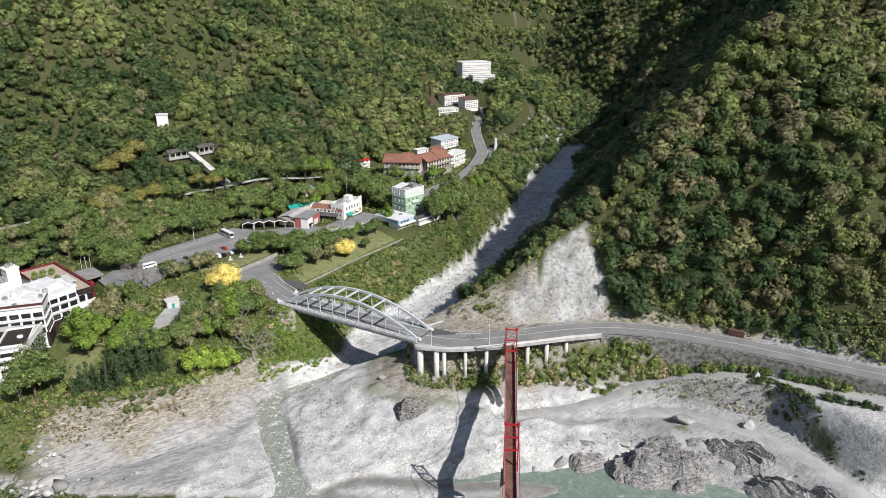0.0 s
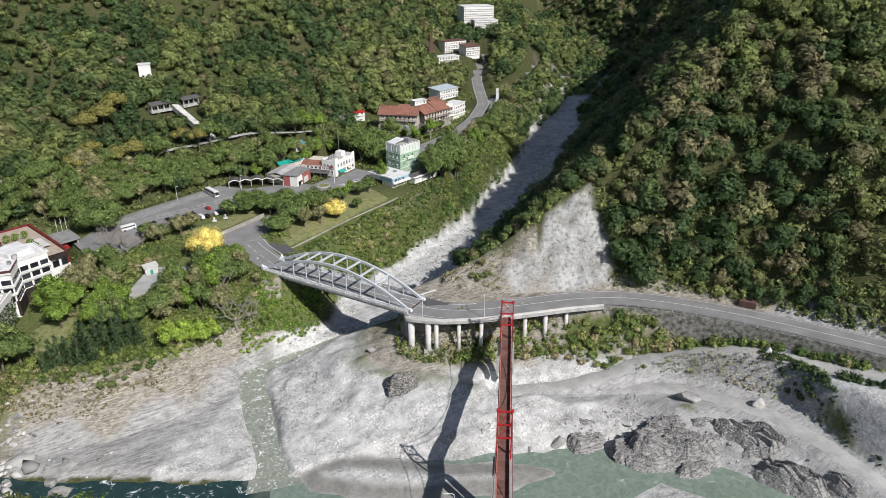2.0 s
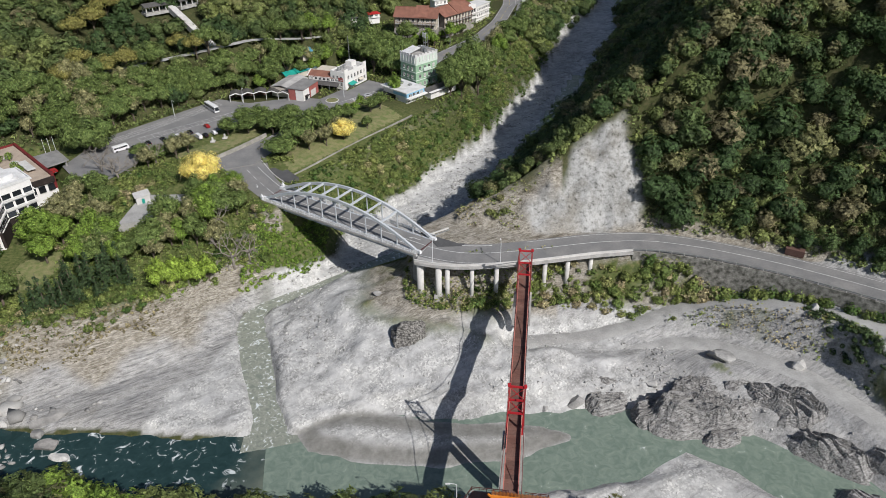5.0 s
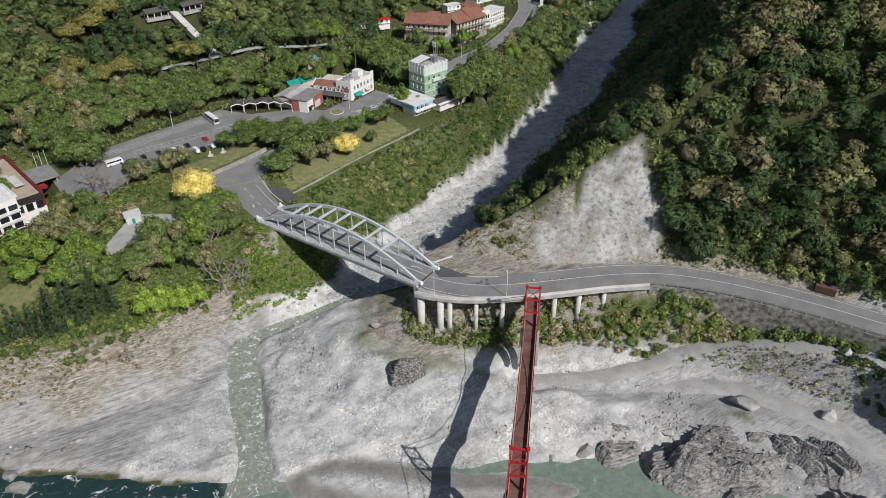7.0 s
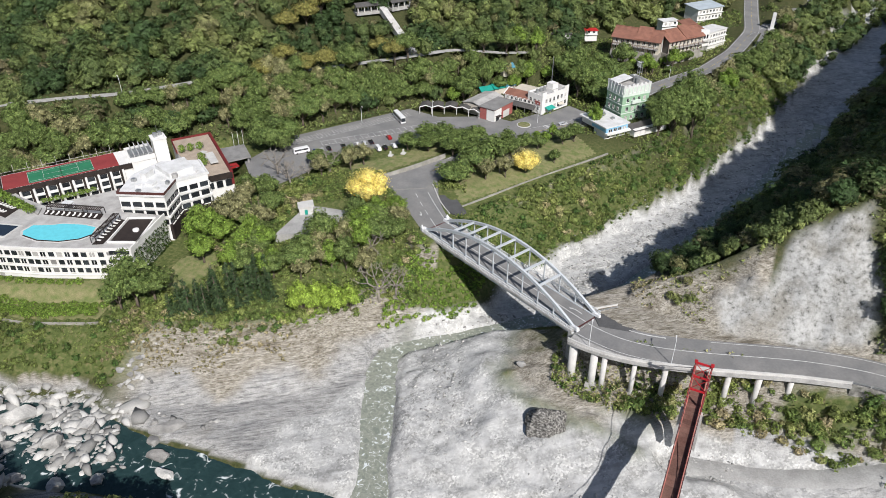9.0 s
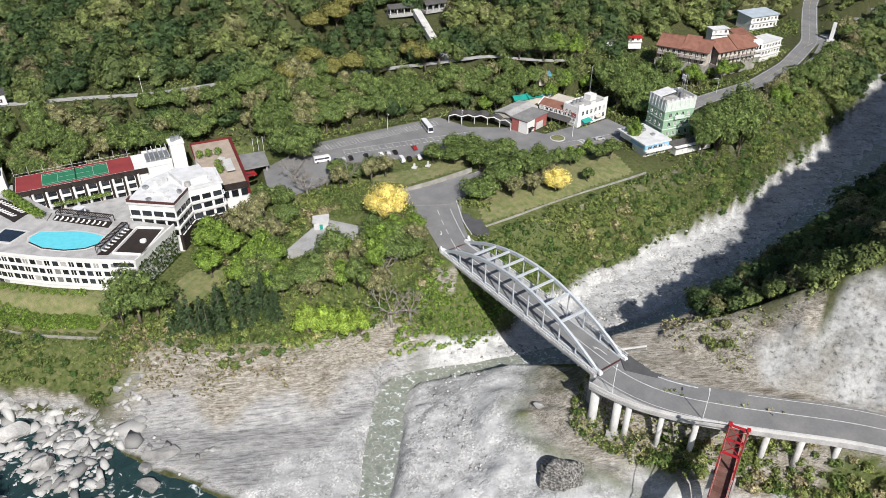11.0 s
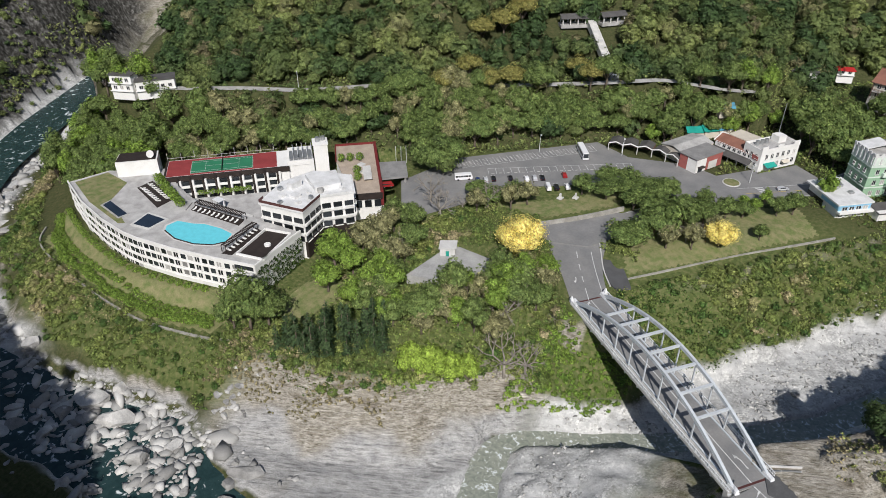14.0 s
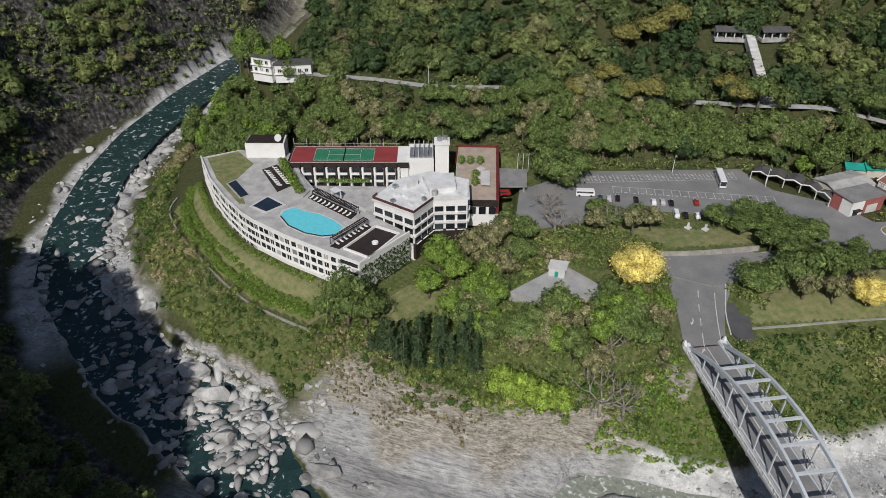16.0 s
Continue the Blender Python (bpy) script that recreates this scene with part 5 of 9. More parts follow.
# ---- hotel ----
WHITE_WALL = mat("white_wall_paint", (0.74, 0.73, 0.70), 0.75, var=0.06, scale=1.0, bump=0.006, bscale=8, col2=(0.64, 0.63, 0.59), mix=0.6)
ROOF_WHITE = mat("white_roof_coating", (0.68, 0.68, 0.67), 0.75, var=0.09, scale=1.2, col2=(0.52, 0.52, 0.50), mix=0.52)
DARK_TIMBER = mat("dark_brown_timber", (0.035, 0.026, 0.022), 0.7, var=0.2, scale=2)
WINDOW = mat("dark_window_glass", (0.03, 0.035, 0.04), 0.12, var=0.3, scale=0.6, spec=0.5, rnd=0.6)
CURTAIN = mat("pale_curtain_behind_glass", (0.36, 0.35, 0.33), 0.5, var=0.15, rnd=0.5)
PAVING = mat("grey_deck_paving", (0.47, 0.46, 0.44), 0.85, var=0.10, scale=1.2, col2=(0.31, 0.30, 0.285))
TERRACOTTA = mat("brown_terrace_tiles", (0.42, 0.345, 0.27), 0.85, var=0.14, scale=1.2, col2=(0.33, 0.27, 0.215))
RED_PARAPET = mat("dark_red_parapet", (0.16, 0.022, 0.022), 0.7, var=0.15)
COURT_RED = mat("red_sports_court", (0.27, 0.045, 0.045), 0.85, var=0.12, scale=0.8)
COURT_GREEN = mat("green_sports_court", (0.03, 0.19, 0.095), 0.85, var=0.10, scale=0.8)
POOL_WATER = mat("turquoise_pool_water", (0.15, 0.62, 0.70), 0.06, var=0.06, scale=2.5, bump=0.02, bscale=2.5, spec=0.5)
POOL_DARK = mat("dark_tiled_basin", (0.02, 0.03, 0.045), 0.1, var=0.2, spec=0.5)
GREY_ROOF = mat("grey_roof_felt", (0.25, 0.245, 0.235), 0.9, var=0.14, scale=1.2)
IVY_MAT = foliage("ivy_leaves", (0.03, 0.055, 0.012), (0.06, 0.10, 0.02))

hotel = thing("hotel", pose(-205, 190, -7), "large white hotel with a roof pool, sports court and stepped wings", "hotel")


def shifted_geo(g, o):
    g.v = [(x - o[0], y - o[1], z - o[2]) for x, y, z in g.v]
    return g


def hpart(name, g, material, label="", parent=None):
    return part(name, shifted_geo(g, (-205, 190, -7)), material, parent or hotel, label)


FACE = [(-259, 175), (-240, 169.3), (-223, 166.6), (-209, 165.8), (-202, 166.4), (-187, 169.4), (-171, 174), (-157, 178.6)]
BACK = [(-160.5, 202), (-181, 199), (-203, 194), (-222, 198), (-236, 207), (-246, 196), (-255, 190)]
hpart("pool_wing", Geo().prism(FACE + BACK, -8.5, 4.6), WHITE_WALL)
hpart("pool_deck", Geo().prism([(x * 0.985 - 205 * 0.015, y * 0.985 + 185 * 0.015) for x, y in FACE + BACK], 4.6, 4.75), PAVING, "grey paved roof deck round the pool")


def edge_band(rows, z0, z1, w):
    g = Geo()
    for (ax_, ay_), (bx_, by_) in zip(rows, rows[1:]):
        g.beam((ax_, ay_, (z0 + z1) / 2), (bx_, by_, (z0 + z1) / 2), w, z1 - z0)
    return g


for a, b in zip(FACE, FACE[1:] + [BACK[0]]):
    hpart("parapet", edge_band([a, b], 4.5, 5.5, 0.45), WHITE_WALL)
for a, b in zip(FACE, FACE[1:]):
    # a dark band standing slightly proud of the wall's foot
    hpart("plinth", edge_band([a, b], -8.5, -7.6, 0.8), DARK_TIMBER, "dark plinth band along the wall's foot")
    for z in (-5.3, -2.1, 1.15):
        hpart("floor_band", edge_band([a, b], z - 0.14, z + 0.14, 0.75), WHITE_WALL)
win_a = Geo().box(-0.62, -0.12, 0, 0.62, 0.12, 1.45)
frame_a = Geo().box(-0.72, -0.3, -0.28, 0.72, 0.12, -0.12)
WIN_MESH = solid("window", win_a, WINDOW)
CUR_MESH = solid("window", win_a, CURTAIN)
SILL_MESH = solid("window_frame", frame_a, WHITE_WALL)
MULL_MESH = solid("mullion", Geo().box(-0.05, -0.2, 0, 0.05, 0.0, 1.45).box(-0.66, -0.2, 0.0, -0.58, 0, 1.45).box(0.58, -0.2, 0, 0.66, 0, 1.45), WHITE_WALL)
for o in (WIN_MESH, CUR_MESH, SILL_MESH, MULL_MESH):
    bpy.data.objects.remove(o)
WIN_MESH, CUR_MESH, SILL_MESH, MULL_MESH = (bpy.data.meshes[n] for n in ("window", "window.001", "window_frame", "mullion"))


def window_at(parent, origin, x, y, z, turn, sx=1.0, sz=1.0, curtain=False, mullion=True):
    """A window with its own frame and bars set into a wall."""
    w = new("window", CUR_MESH if curtain else WIN_MESH)
    w.parent = parent
    w.matrix_basis = Matrix.Translation((x - origin[0], y - origin[1], z - origin[2])) @ pose(0, 0, 0, 0, 0, turn) @ Matrix.Diagonal((sx, 1, sz, 1))
    for nm, me in (("window_frame", SILL_MESH),) + ((("mullion", MULL_MESH),) if mullion else ()):
        f = new(nm, me)
        f.parent = w
    return w


wrng = random.Random(4)
HO = (-205, 190, -7)
for (ax_, ay_), (bx_, by_) in zip(FACE, FACE[1:]):
    ln = math.hypot(bx_ - ax_, by_ - ay_)
    turn = math.degrees(math.atan2(by_ - ay_, bx_ - ax_))
    m = max(1, round(ln / 2.75))
    last = ax_ == -171
    for k in range(m):
        u = (k + 0.5) / m
        x, y = ax_ + (bx_ - ax_) * u, ay_ + (by_ - ay_) * u
        for row, z in enumerate((-7.3, -4.3, -1.1, 2.1)):
            if row == 0 and ax_ > -209:
                continue
            if last and k > m // 2:
                continue
            window_at(hotel, HO, x, y, z, turn, 1.5, 1.2, wrng.random() < 0.10, k % 3 == 0)
    if last:
        for z in (-4.4, -1.2, 2.0):
            hpart("balcony_slab", Geo().beam((-164, 176.0, z), (-157.2, 178.2, z), 1.8, 0.2), WHITE_WALL)
            hpart("balcony_rail", Geo().beam((-164.2, 175.2, z + 0.7), (-157.0, 177.5, z + 0.7), 0.15, 0.9), WHITE_WALL)
            hpart("balcony_opening", Geo().beam((-164, 176.25, z + 1.7), (-157.6, 178.3, z + 1.7), 0.2, 1.5), WINDOW)

# roof deck: pool, basins, loungers, canopies
POOL = [(-198.6, 175.2), (-200.8, 177.6), (-200.4, 181.8), (-194.5, 183.8), (-191.0, 185.9), (-184, 187.4), (-178.2, 187.3), (-176.0, 182.5), (-178.1, 178.9), (-183.7, 175.6), (-191.5, 174.0)]
hpart("pool_rim", Geo().prism([(-189 + (x + 189) * 1.07, 180.5 + (y - 180.5) * 1.10) for x, y in POOL], 4.75, 4.86), CONCRETE_PALE, "pale stone rim of the pool")
hpart("pool_water", Geo().prism(POOL, 4.8, 4.90), POOL_WATER, "bright turquoise pool water")
for a, b in zip(POOL[7:], POOL[8:] + POOL[:1]):
    hpart("pool_coping", Geo().beam((*a, 4.95), (*b, 4.95), 0.4, 0.22), DARK_TIMBER)
for quad_, m_, z_ in (([(-211.8, 170.4), (-214.0, 179.4), (-203.9, 180.8), (-203.6, 172.3)], CONCRETE_PALE, 4.95), ([(-211.0, 171.4), (-213.0, 178.5), (-204.8, 179.7), (-204.5, 173.0)], POOL_DARK, 5.02),
                      ([(-232.3, 172.0), (-232.9, 176.7), (-218.4, 174.8), (-218.8, 170.4)], CONCRETE, 4.98), ([(-231.6, 172.6), (-232.1, 176.0), (-219.1, 174.2), (-219.4, 171.1)], POOL_DARK, 5.05)):
    hpart("basin", Geo().prism(quad_, 4.74, z_), m_)
hpart("roof_lawn", Geo().prism([(-256.5, 176.5), (-238, 171.2), (-216, 168.6), (-214.5, 170.2), (-233, 176.8), (-240, 188.0), (-253.5, 188.6)], 4.72, 4.86), LAWN, "dry lawn on the roof")
hpart("planter_hedge_bed", Geo().prism([(-232, 195.5), (-214, 192.6), (-204, 188.0), (-206.5, 192.6), (-221, 197.2)], 4.72, 5.3), CONCRETE)
for quad_ in ([(-233.2, 187.8), (-233.2, 194.5), (-214.8, 191.9), (-214.2, 183.2)], [(-202.9, 189.3), (-204.6, 192.6), (-182.1, 196.1), (-180.6, 192.3)], [(-171.6, 177.4), (-174.6, 194.8), (-170.9, 194.6), (-168.2, 178.8)], [(-166.9, 180.4), (-157.9, 183.0), (-162.2, 198.2), (-170.4, 195.4)]):
    hpart("dark_decking", Geo().prism(quad_, 4.74, 4.90), DARK_TIMBER, "dark timber decking")
hpart("roof_parapet_low", edge_band([(-167.2, 179.9), (-157.4, 182.8), (-161.8, 198.8), (-171, 195.8), (-167.2, 179.9)], 4.8, 5.5, 0.5), WHITE_WALL)
hpart("roof_vent", Geo().tube([(-163.0, 189.5, 4.9), (-163.0, 189.5, 5.5)], 1.1, 14).tube([(-163.0, 189.5, 5.5), (-163.0, 189.5, 5.7)], 0.6, 10), WHITE_WALL)


def lounger(x, y, turn, group):
    g = Geo().box(-0.35, -1.0, 0.22, 0.35, 0.35, 0.36).slab((-0.35, 0.35, 0.36), (0.35, 0.35, 0.36), (0.35, 0.95, 0.72), (-0.35, 0.95, 0.72), 0.12)
    t = thing("sun_lounger", pose(x, y, 4.9, 0, 0, turn), "white cushioned sun lounger on dark decking", "sun lounger", group)
    part("cushion", g, WHITE_WALL, t)
    for a, b in ((-0.3, -0.8), (0.3, -0.8), (-0.3, 0.5), (0.3, 0.5)):
        part("leg", Geo().box(a - 0.04, b - 0.04, 0, a + 0.04, b + 0.04, 0.24), DARK_TIMBER, t)
    return t


L0 = lounger(-231.0, 192.2, 140, "sun loungers on the roof deck")
for k in range(1, 9):
    copy_thing(L0, pose(-231 + 1.8 * k, 192.2 - 0.35 * k, 4.9, 0, 0, 140))
for k in range(9):
    copy_thing(L0, pose(-230.5 + 1.6 * k, 188.6 - 0.3 * k, 4.9, 0, 0, 140))
for k in range(10):
    copy_thing(L0, pose(-202 + 2.1 * k, 190.4 + 0.33 * k, 4.9, 0, 0, 10))
for k in range(8):
    copy_thing(L0, pose(-171.0 - 0.35 * k, 180 + 1.9 * k, 4.9, 0, 0, 95))

# back wing with the sports court on its roof
UX, UY = 0.662, 0.749
WT = Matrix.Translation((-240, 207, 0)) @ pose(0, 0, 0, 0, 0, math.degrees(math.atan2(UY, UX)))


def wing(name, g, material, label=""):
    g.v = [tuple(WT @ Vector(p)) for p in g.v]
    return hpart(name, g, material, label)


wing("court_wing", Geo().box(0, -15.5, -8, 47, 0, 6.2), WHITE_WALL)
wing("court_surface", Geo().box(0.4, -14.2, 6.2, 42.5, -0.5, 6.32), COURT_RED, "red painted sports court surface")
wing("tennis_court", Geo().box(9.4, -13.2, 6.32, 33.2, -2.3, 6.36), COURT_GREEN, "green tennis court with white lines")
lines = Geo()
for x0, y0, x1, y1 in ((9.4, -13.2, 33.2, -13.08), (9.4, -2.42, 33.2, -2.3), (9.4, -11.8, 33.2, -11.7), (9.4, -3.8, 33.2, -3.7), (9.4, -13.2, 9.52, -2.3), (33.08, -13.2, 33.2, -2.3), (14.9, -11.8, 15.0, -3.7), (27.7, -11.8, 27.8, -3.7), (14.9, -7.8, 27.8, -7.7)):
    lines.box(x0, y0, 6.36, x1, y1, 6.375)
wing("court_lines", lines, PAINT_LINE)
wing("net", Geo().box(21.25, -13.6, 6.36, 21.35, -1.9, 7.3), DARK_TIMBER)
wing("fascia", Geo().box(-0.4, -16.0, 4.6, 47.2, -15.2, 6.6).box(-0.4, -16.0, 4.6, 0.2, 0.2, 6.6), DARK_TIMBER, "dark brown roof fascia")
for k in range(9):
    wing("fence_post", Geo().box(5.2 * k - 0.06, -0.35, 6.3, 5.2 * k + 0.06, -0.23, 10), CONCRETE_PALE)
wing("fence_rail", Geo().box(0, -0.33, 7.4, 43, -0.25, 7.5), CONCRETE_PALE)
for k in range(10):
    x = 4.7 * k
    wing("fin", Geo().box(x - 0.35, -17.4, -6, x + 0.35, -15.4, 6.1), DARK_TIMBER, "dark brown dividing fin")
    wing("pier", Geo().box(x + 0.5, -17.0, -6, x + 1.3, -15.4, 5.0), WHITE_WALL)
    if k < 9:
        for z in (2.0, -1.2, -4.4):
            wing("balcony_rail", Geo().box(x + 1.3, -17.0, z, x + 4.3, -16.7, z + 1.0), WHITE_WALL)
            wing("glazed_door", Geo().box(x + 1.5, -15.6, z + 0.2, x + 4.1, -15.45, z + 2.3), WINDOW)
# plant yard, stair tower and the white corner block
wing("plant_base", Geo().box(47, -14.5, -6, 57, 1.5, 6.6), WHITE_WALL)
for k in range(5):
    wing("plant_unit", Geo().box(47.6 + 1.85 * k, -12.5, 6.6, 49.0 + 1.85 * k, -5.0, 8.2), ZINC, "grey rooftop plant unit")
    wing("plant_frame", Geo().box(49.1 + 1.85 * k, -12.8, 6.6, 49.25 + 1.85 * k, -1.0, 9.3), BRIDGE_WHITE)
wing("plant_wall", Geo().box(46.8, -14.8, 6.2, 57, -14.2, 8.2), WHITE_WALL)
wing("stair_tower", Geo().box(57.5, -12.0, -4, 63, -6.0, 12.6).box(57.2, -12.3, 12.6, 63.3, -5.7, 13.0), WHITE_WALL)
wing("tower_tank", Geo().tube([(59.3, -9, 13), (59.3, -9, 14.8)], 0.9, 12).tube([(61.5, -8, 13), (61.5, -8, 14.6)], 0.8, 12), ZINC)
wing("antenna", Geo().tube([(60.4, -9.5, 13), (60.4, -9.5, 18)], 0.07, 5).tube([(62.4, -10.5, 13), (62.4, -10.5, 16.5)], 0.06, 5), ZINC)
hpart("corner_block", Geo().prism([(-246.5, 188.6), (-236.2, 200.2), (-242.8, 205.6), (-252.5, 194.4)], -8, 10.8), WHITE_WALL)
hpart("block_roof", Geo().prism([(-247, 189.4), (-237.2, 200.2), (-242.8, 204.8), (-251.7, 194.4)], 10.8, 11.2), DARK_TIMBER)
hpart("satellite_dish", Geo().tube([(-240.2, 201.0, 11.2), (-239.6, 200.2, 12.6)], 0.15, 6).tube([(-239.6, 200.2, 12.2), (-239.2, 199.6, 12.6)], 1.2, 16, 1.5), CONCRETE_PALE)
# main block
MAIN = [(-176.4, 199.5), (-159.8, 203.6), (-162.6, 214.6), (-155.2, 224.0), (-164.6, 232.6), (-178, 227), (-181.2, 214.5)]
hpart("main_block", Geo().prism(MAIN, -7, 11.6), WHITE_WALL)
hpart("main_roof", Geo().prism([(-169 + (x + 169) * 1.04, 215 + (y - 215) * 1.04) for x, y in MAIN], 11.6, 12.2), ROOF_WHITE, "bright white coated flat roof")
hpart("roof_step", Geo().prism([(-176, 221), (-166, 216), (-161, 224), (-169.5, 230.5)], 12.2, 14.0).box(-171, 208, 12.2, -168, 211, 13.2).box(-176, 212, 12.2, -173.5, 217, 14.6), ROOF_WHITE)
hpart("roof_railing", edge_band([(-177.5, 202), (-176.6, 199.2), (-159.6, 203.4), (-162.3, 214.4)], 12.3, 13.3, 0.12), STEEL_DARK)
hpart("roof_tank", Geo().tube([(-164.5, 217, 12.2), (-164.5, 217, 13.8)], 1.1, 12), CONCRETE)
for a, b in zip(MAIN[:4], MAIN[1:5]):
    for z in (8.2, 4.6, 1.0):
        o = Vector((b[1] - a[1], a[0] - b[0], 0)).normalized() * 0.12
        va, vb = Vector((*a, z)), Vector((*b, z))
        m = max(1, round((vb - va).length / 4.2))
        for k in range(m):
            p, q = va.lerp(vb, (k + 0.12) / m) + o, va.lerp(vb, (k + 0.88) / m) + o
            if z > 1.5 or a[1] < 220:
                hpart("window", Geo().beam(p, q, 0.3, 1.9), WINDOW)
                hpart("window_sill", Geo().beam(p + Vector((0, 0, -1.15)) + o * 3, q + Vector((0, 0, -1.15)) + o * 3, 0.8, 0.22), WHITE_WALL)
hpart("terrace_band", edge_band(MAIN[:4], 6.2, 6.7, 1.4), WHITE_WALL)
# no recess is built: a dark band stands proud of the lower walls
hpart("dark_base", edge_band(MAIN[1:4], -6.5, 0.0, 1.0), DARK_TIMBER, "dark band round the lower floor")
for k, (x, y, w_, d_, h_) in enumerate(((-174, 206, 2.0, 1.6, 1.1), (-171, 202.5, 1.4, 1.4, 0.9), (-166, 206, 1.8, 1.2, 1.0), (-164.5, 211, 1.2, 1.2, 1.3), (-168, 213.5, 1.6, 1.0, 0.8), (-178, 209, 1.5, 1.5, 1.2), (-160.5, 222.5, 1.5, 1.2, 1.0))):
    hpart("roof_unit", Geo().box(x, y, 12.2, x + w_, y + d_, 12.2 + h_), ZINC if k % 2 else ROOF_WHITE)
for a, b in zip(MAIN[:4], MAIN[1:5]):
    hpart("roof_rim", edge_band([a, b], 12.1, 12.75, 0.4), ROOF_WHITE)
    hpart("balcony_band", edge_band([a, b], 2.6, 3.3, 1.3), WHITE_WALL)
# entrance wing with the brown terrace and the red parapet
ENT = [(-162.2, 230.2), (-154.2, 238.6), (-184.5, 269.0), (-196, 257.2), (-185.8, 247), (-176, 240), (-171, 236)]
hpart("entrance_wing", Geo().prism(ENT, -5, 5.6), WHITE_WALL)
hpart("roof_terrace", Geo().prism(ENT, 5.6, 5.75), TERRACOTTA, "brown tiled roof terrace")
hpart("red_parapet", Geo().beam((-154.4, 238.2, 3.6), (-184.5, 268.8, 3.6), 1.1, 6.4), RED_PARAPET, "dark red parapet wall")
hpart("terrace_parapet", edge_band([(-184.5, 269.0), (-196, 257.2), (-186, 247)], 5.6, 6.6, 0.4), RED_PARAPET)
hpart("terrace_fascia", edge_band([(-162.4, 229.8), (-154.2, 238.2)], 3.6, 5.9, 0.8), DARK_TIMBER)
for k in range(3):
    hpart("glazed_door", Geo().beam((-161.3 + 2.5 * k, 230.6 + 2.6 * k, 1.8), (-159.6 + 2.5 * k, 232.4 + 2.6 * k, 1.8), 0.5, 2.6), WINDOW)
    hpart("planter", Geo().box(-172 - 5 * k, 245 + 4.5 * k, 5.75, -169.5 - 5 * k, 247.5 + 4.5 * k, 6.2), CONCRETE_PALE)
hpart("shade_canopy", Geo().beam((-164, 241.5, 7.0), (-172, 249.5, 7.0), 3.2, 0.15), CONCRETE_PALE)
hpart("porch_roof", Geo().prism([(-172.8, 257.6), (-164.8, 265.2), (-155.6, 255.2), (-162.4, 247.6)], 4.4, 5.0), GREY_ROOF, "flat grey porch roof")
for x, y in ((-165.5, 263.6), (-157, 255.2), (-161, 259.4)):
    hpart("porch_column", Geo().box(x - 0.3, y - 0.3, 1.5, x + 0.3, y + 0.3, 4.4), CONCRETE)
for k in range(3):
    hpart("flag_pole", Geo().tube([(-170.5 + 1.5 * k, 266 + 1.5 * k, 1.6), (-170.5 + 1.5 * k, 266 + 1.5 * k, 9.5)], 0.09, 6), BRIDGE_WHITE)
# courtyard
hpart("courtyard_floor", Geo().prism([(-222, 198), (-203, 194), (-181, 199), (-180, 215), (-192, 230), (-205, 216)], -6, -1.2), PAVING)
hpart("courtyard_steps", Geo().prism([(-199, 199.3), (-186, 201.5), (-190, 206), (-200, 204)], -1.2, -0.9), CONCRETE_PALE)
hpart("pavilion_frame", Geo().box(-206, 201, -1.2, -205.6, 201.4, 2.6).box(-203, 203, -1.2, -202.6, 203.4, 2.6).box(-206.2, 200.8, 2.6, -202.4, 203.6, 2.85), BRIDGE_WHITE)
# garden walls in front
wall_along("garden_wall", [(-262, 163, -11.4), (-256, 155.6, -11.4), (-234, 151.4, -11), (-205, 149.6, -11), (-183, 150.6, -12), (-158, 158, -12), (-146, 164, -11)], 0.5, 0.9, STONEWORK, "low stone wall round the hotel's garden", below=2.5)

# ---- town ----
TILE_RED = mat("red_brown_roof_tiles", (0.25, 0.118, 0.082), 0.8, var=0.14, scale=1.5, bump=0.03, bscale=3, rnd=0.12)
RED_SHEET = mat("bright_red_sheet_roof", (0.55, 0.03, 0.03), 0.5, var=0.1)
BRICK_RED = mat("red_painted_wall", (0.36, 0.115, 0.10), 0.8, var=0.12, scale=1.2)
GREEN_WALL = mat("pale_green_tiles", (0.30, 0.46, 0.31), 0.7, var=0.07, scale=1.2)
MINT = mat("mint_top_storey", (0.62, 0.70, 0.62), 0.7, var=0.07)
BLUE_BAND = mat("sky_blue_fascia", (0.28, 0.52, 0.70), 0.6, var=0.07)
TEAL = mat("teal_sheet_roof", (0.02, 0.30, 0.24), 0.5, var=0.12)
BLUE_ROOF = mat("blue_sheet_roof", (0.10, 0.30, 0.42), 0.5, var=0.12)
ORANGE_TILE = mat("orange_glazed_tiles", (0.72, 0.24, 0.03), 0.35, var=0.12, scale=2, spec=0.5)
CREAM = mat("cream_wall", (0.58, 0.53, 0.44), 0.8, var=0.08)
BROWN_WALL = mat("brown_timber_wall", (0.13, 0.075, 0.06), 0.8, var=0.15)
GREY_SHEET = mat("dark_grey_sheet_roof", (0.10, 0.095, 0.09), 0.7, var=0.15, scale=1.5)
PALE_ROOF = mat("pale_blue_grey_roof", (0.44, 0.50, 0.54), 0.55, var=0.08)


GARDEN = [(-262, 172), (-255, 158), (-234, 153), (-205, 151.4), (-183, 152.4), (-160, 160), (-156, 177), (-171, 173), (-187, 168.5), (-202, 165.4), (-209, 164.8), (-223, 165.6), (-240, 168.3)]


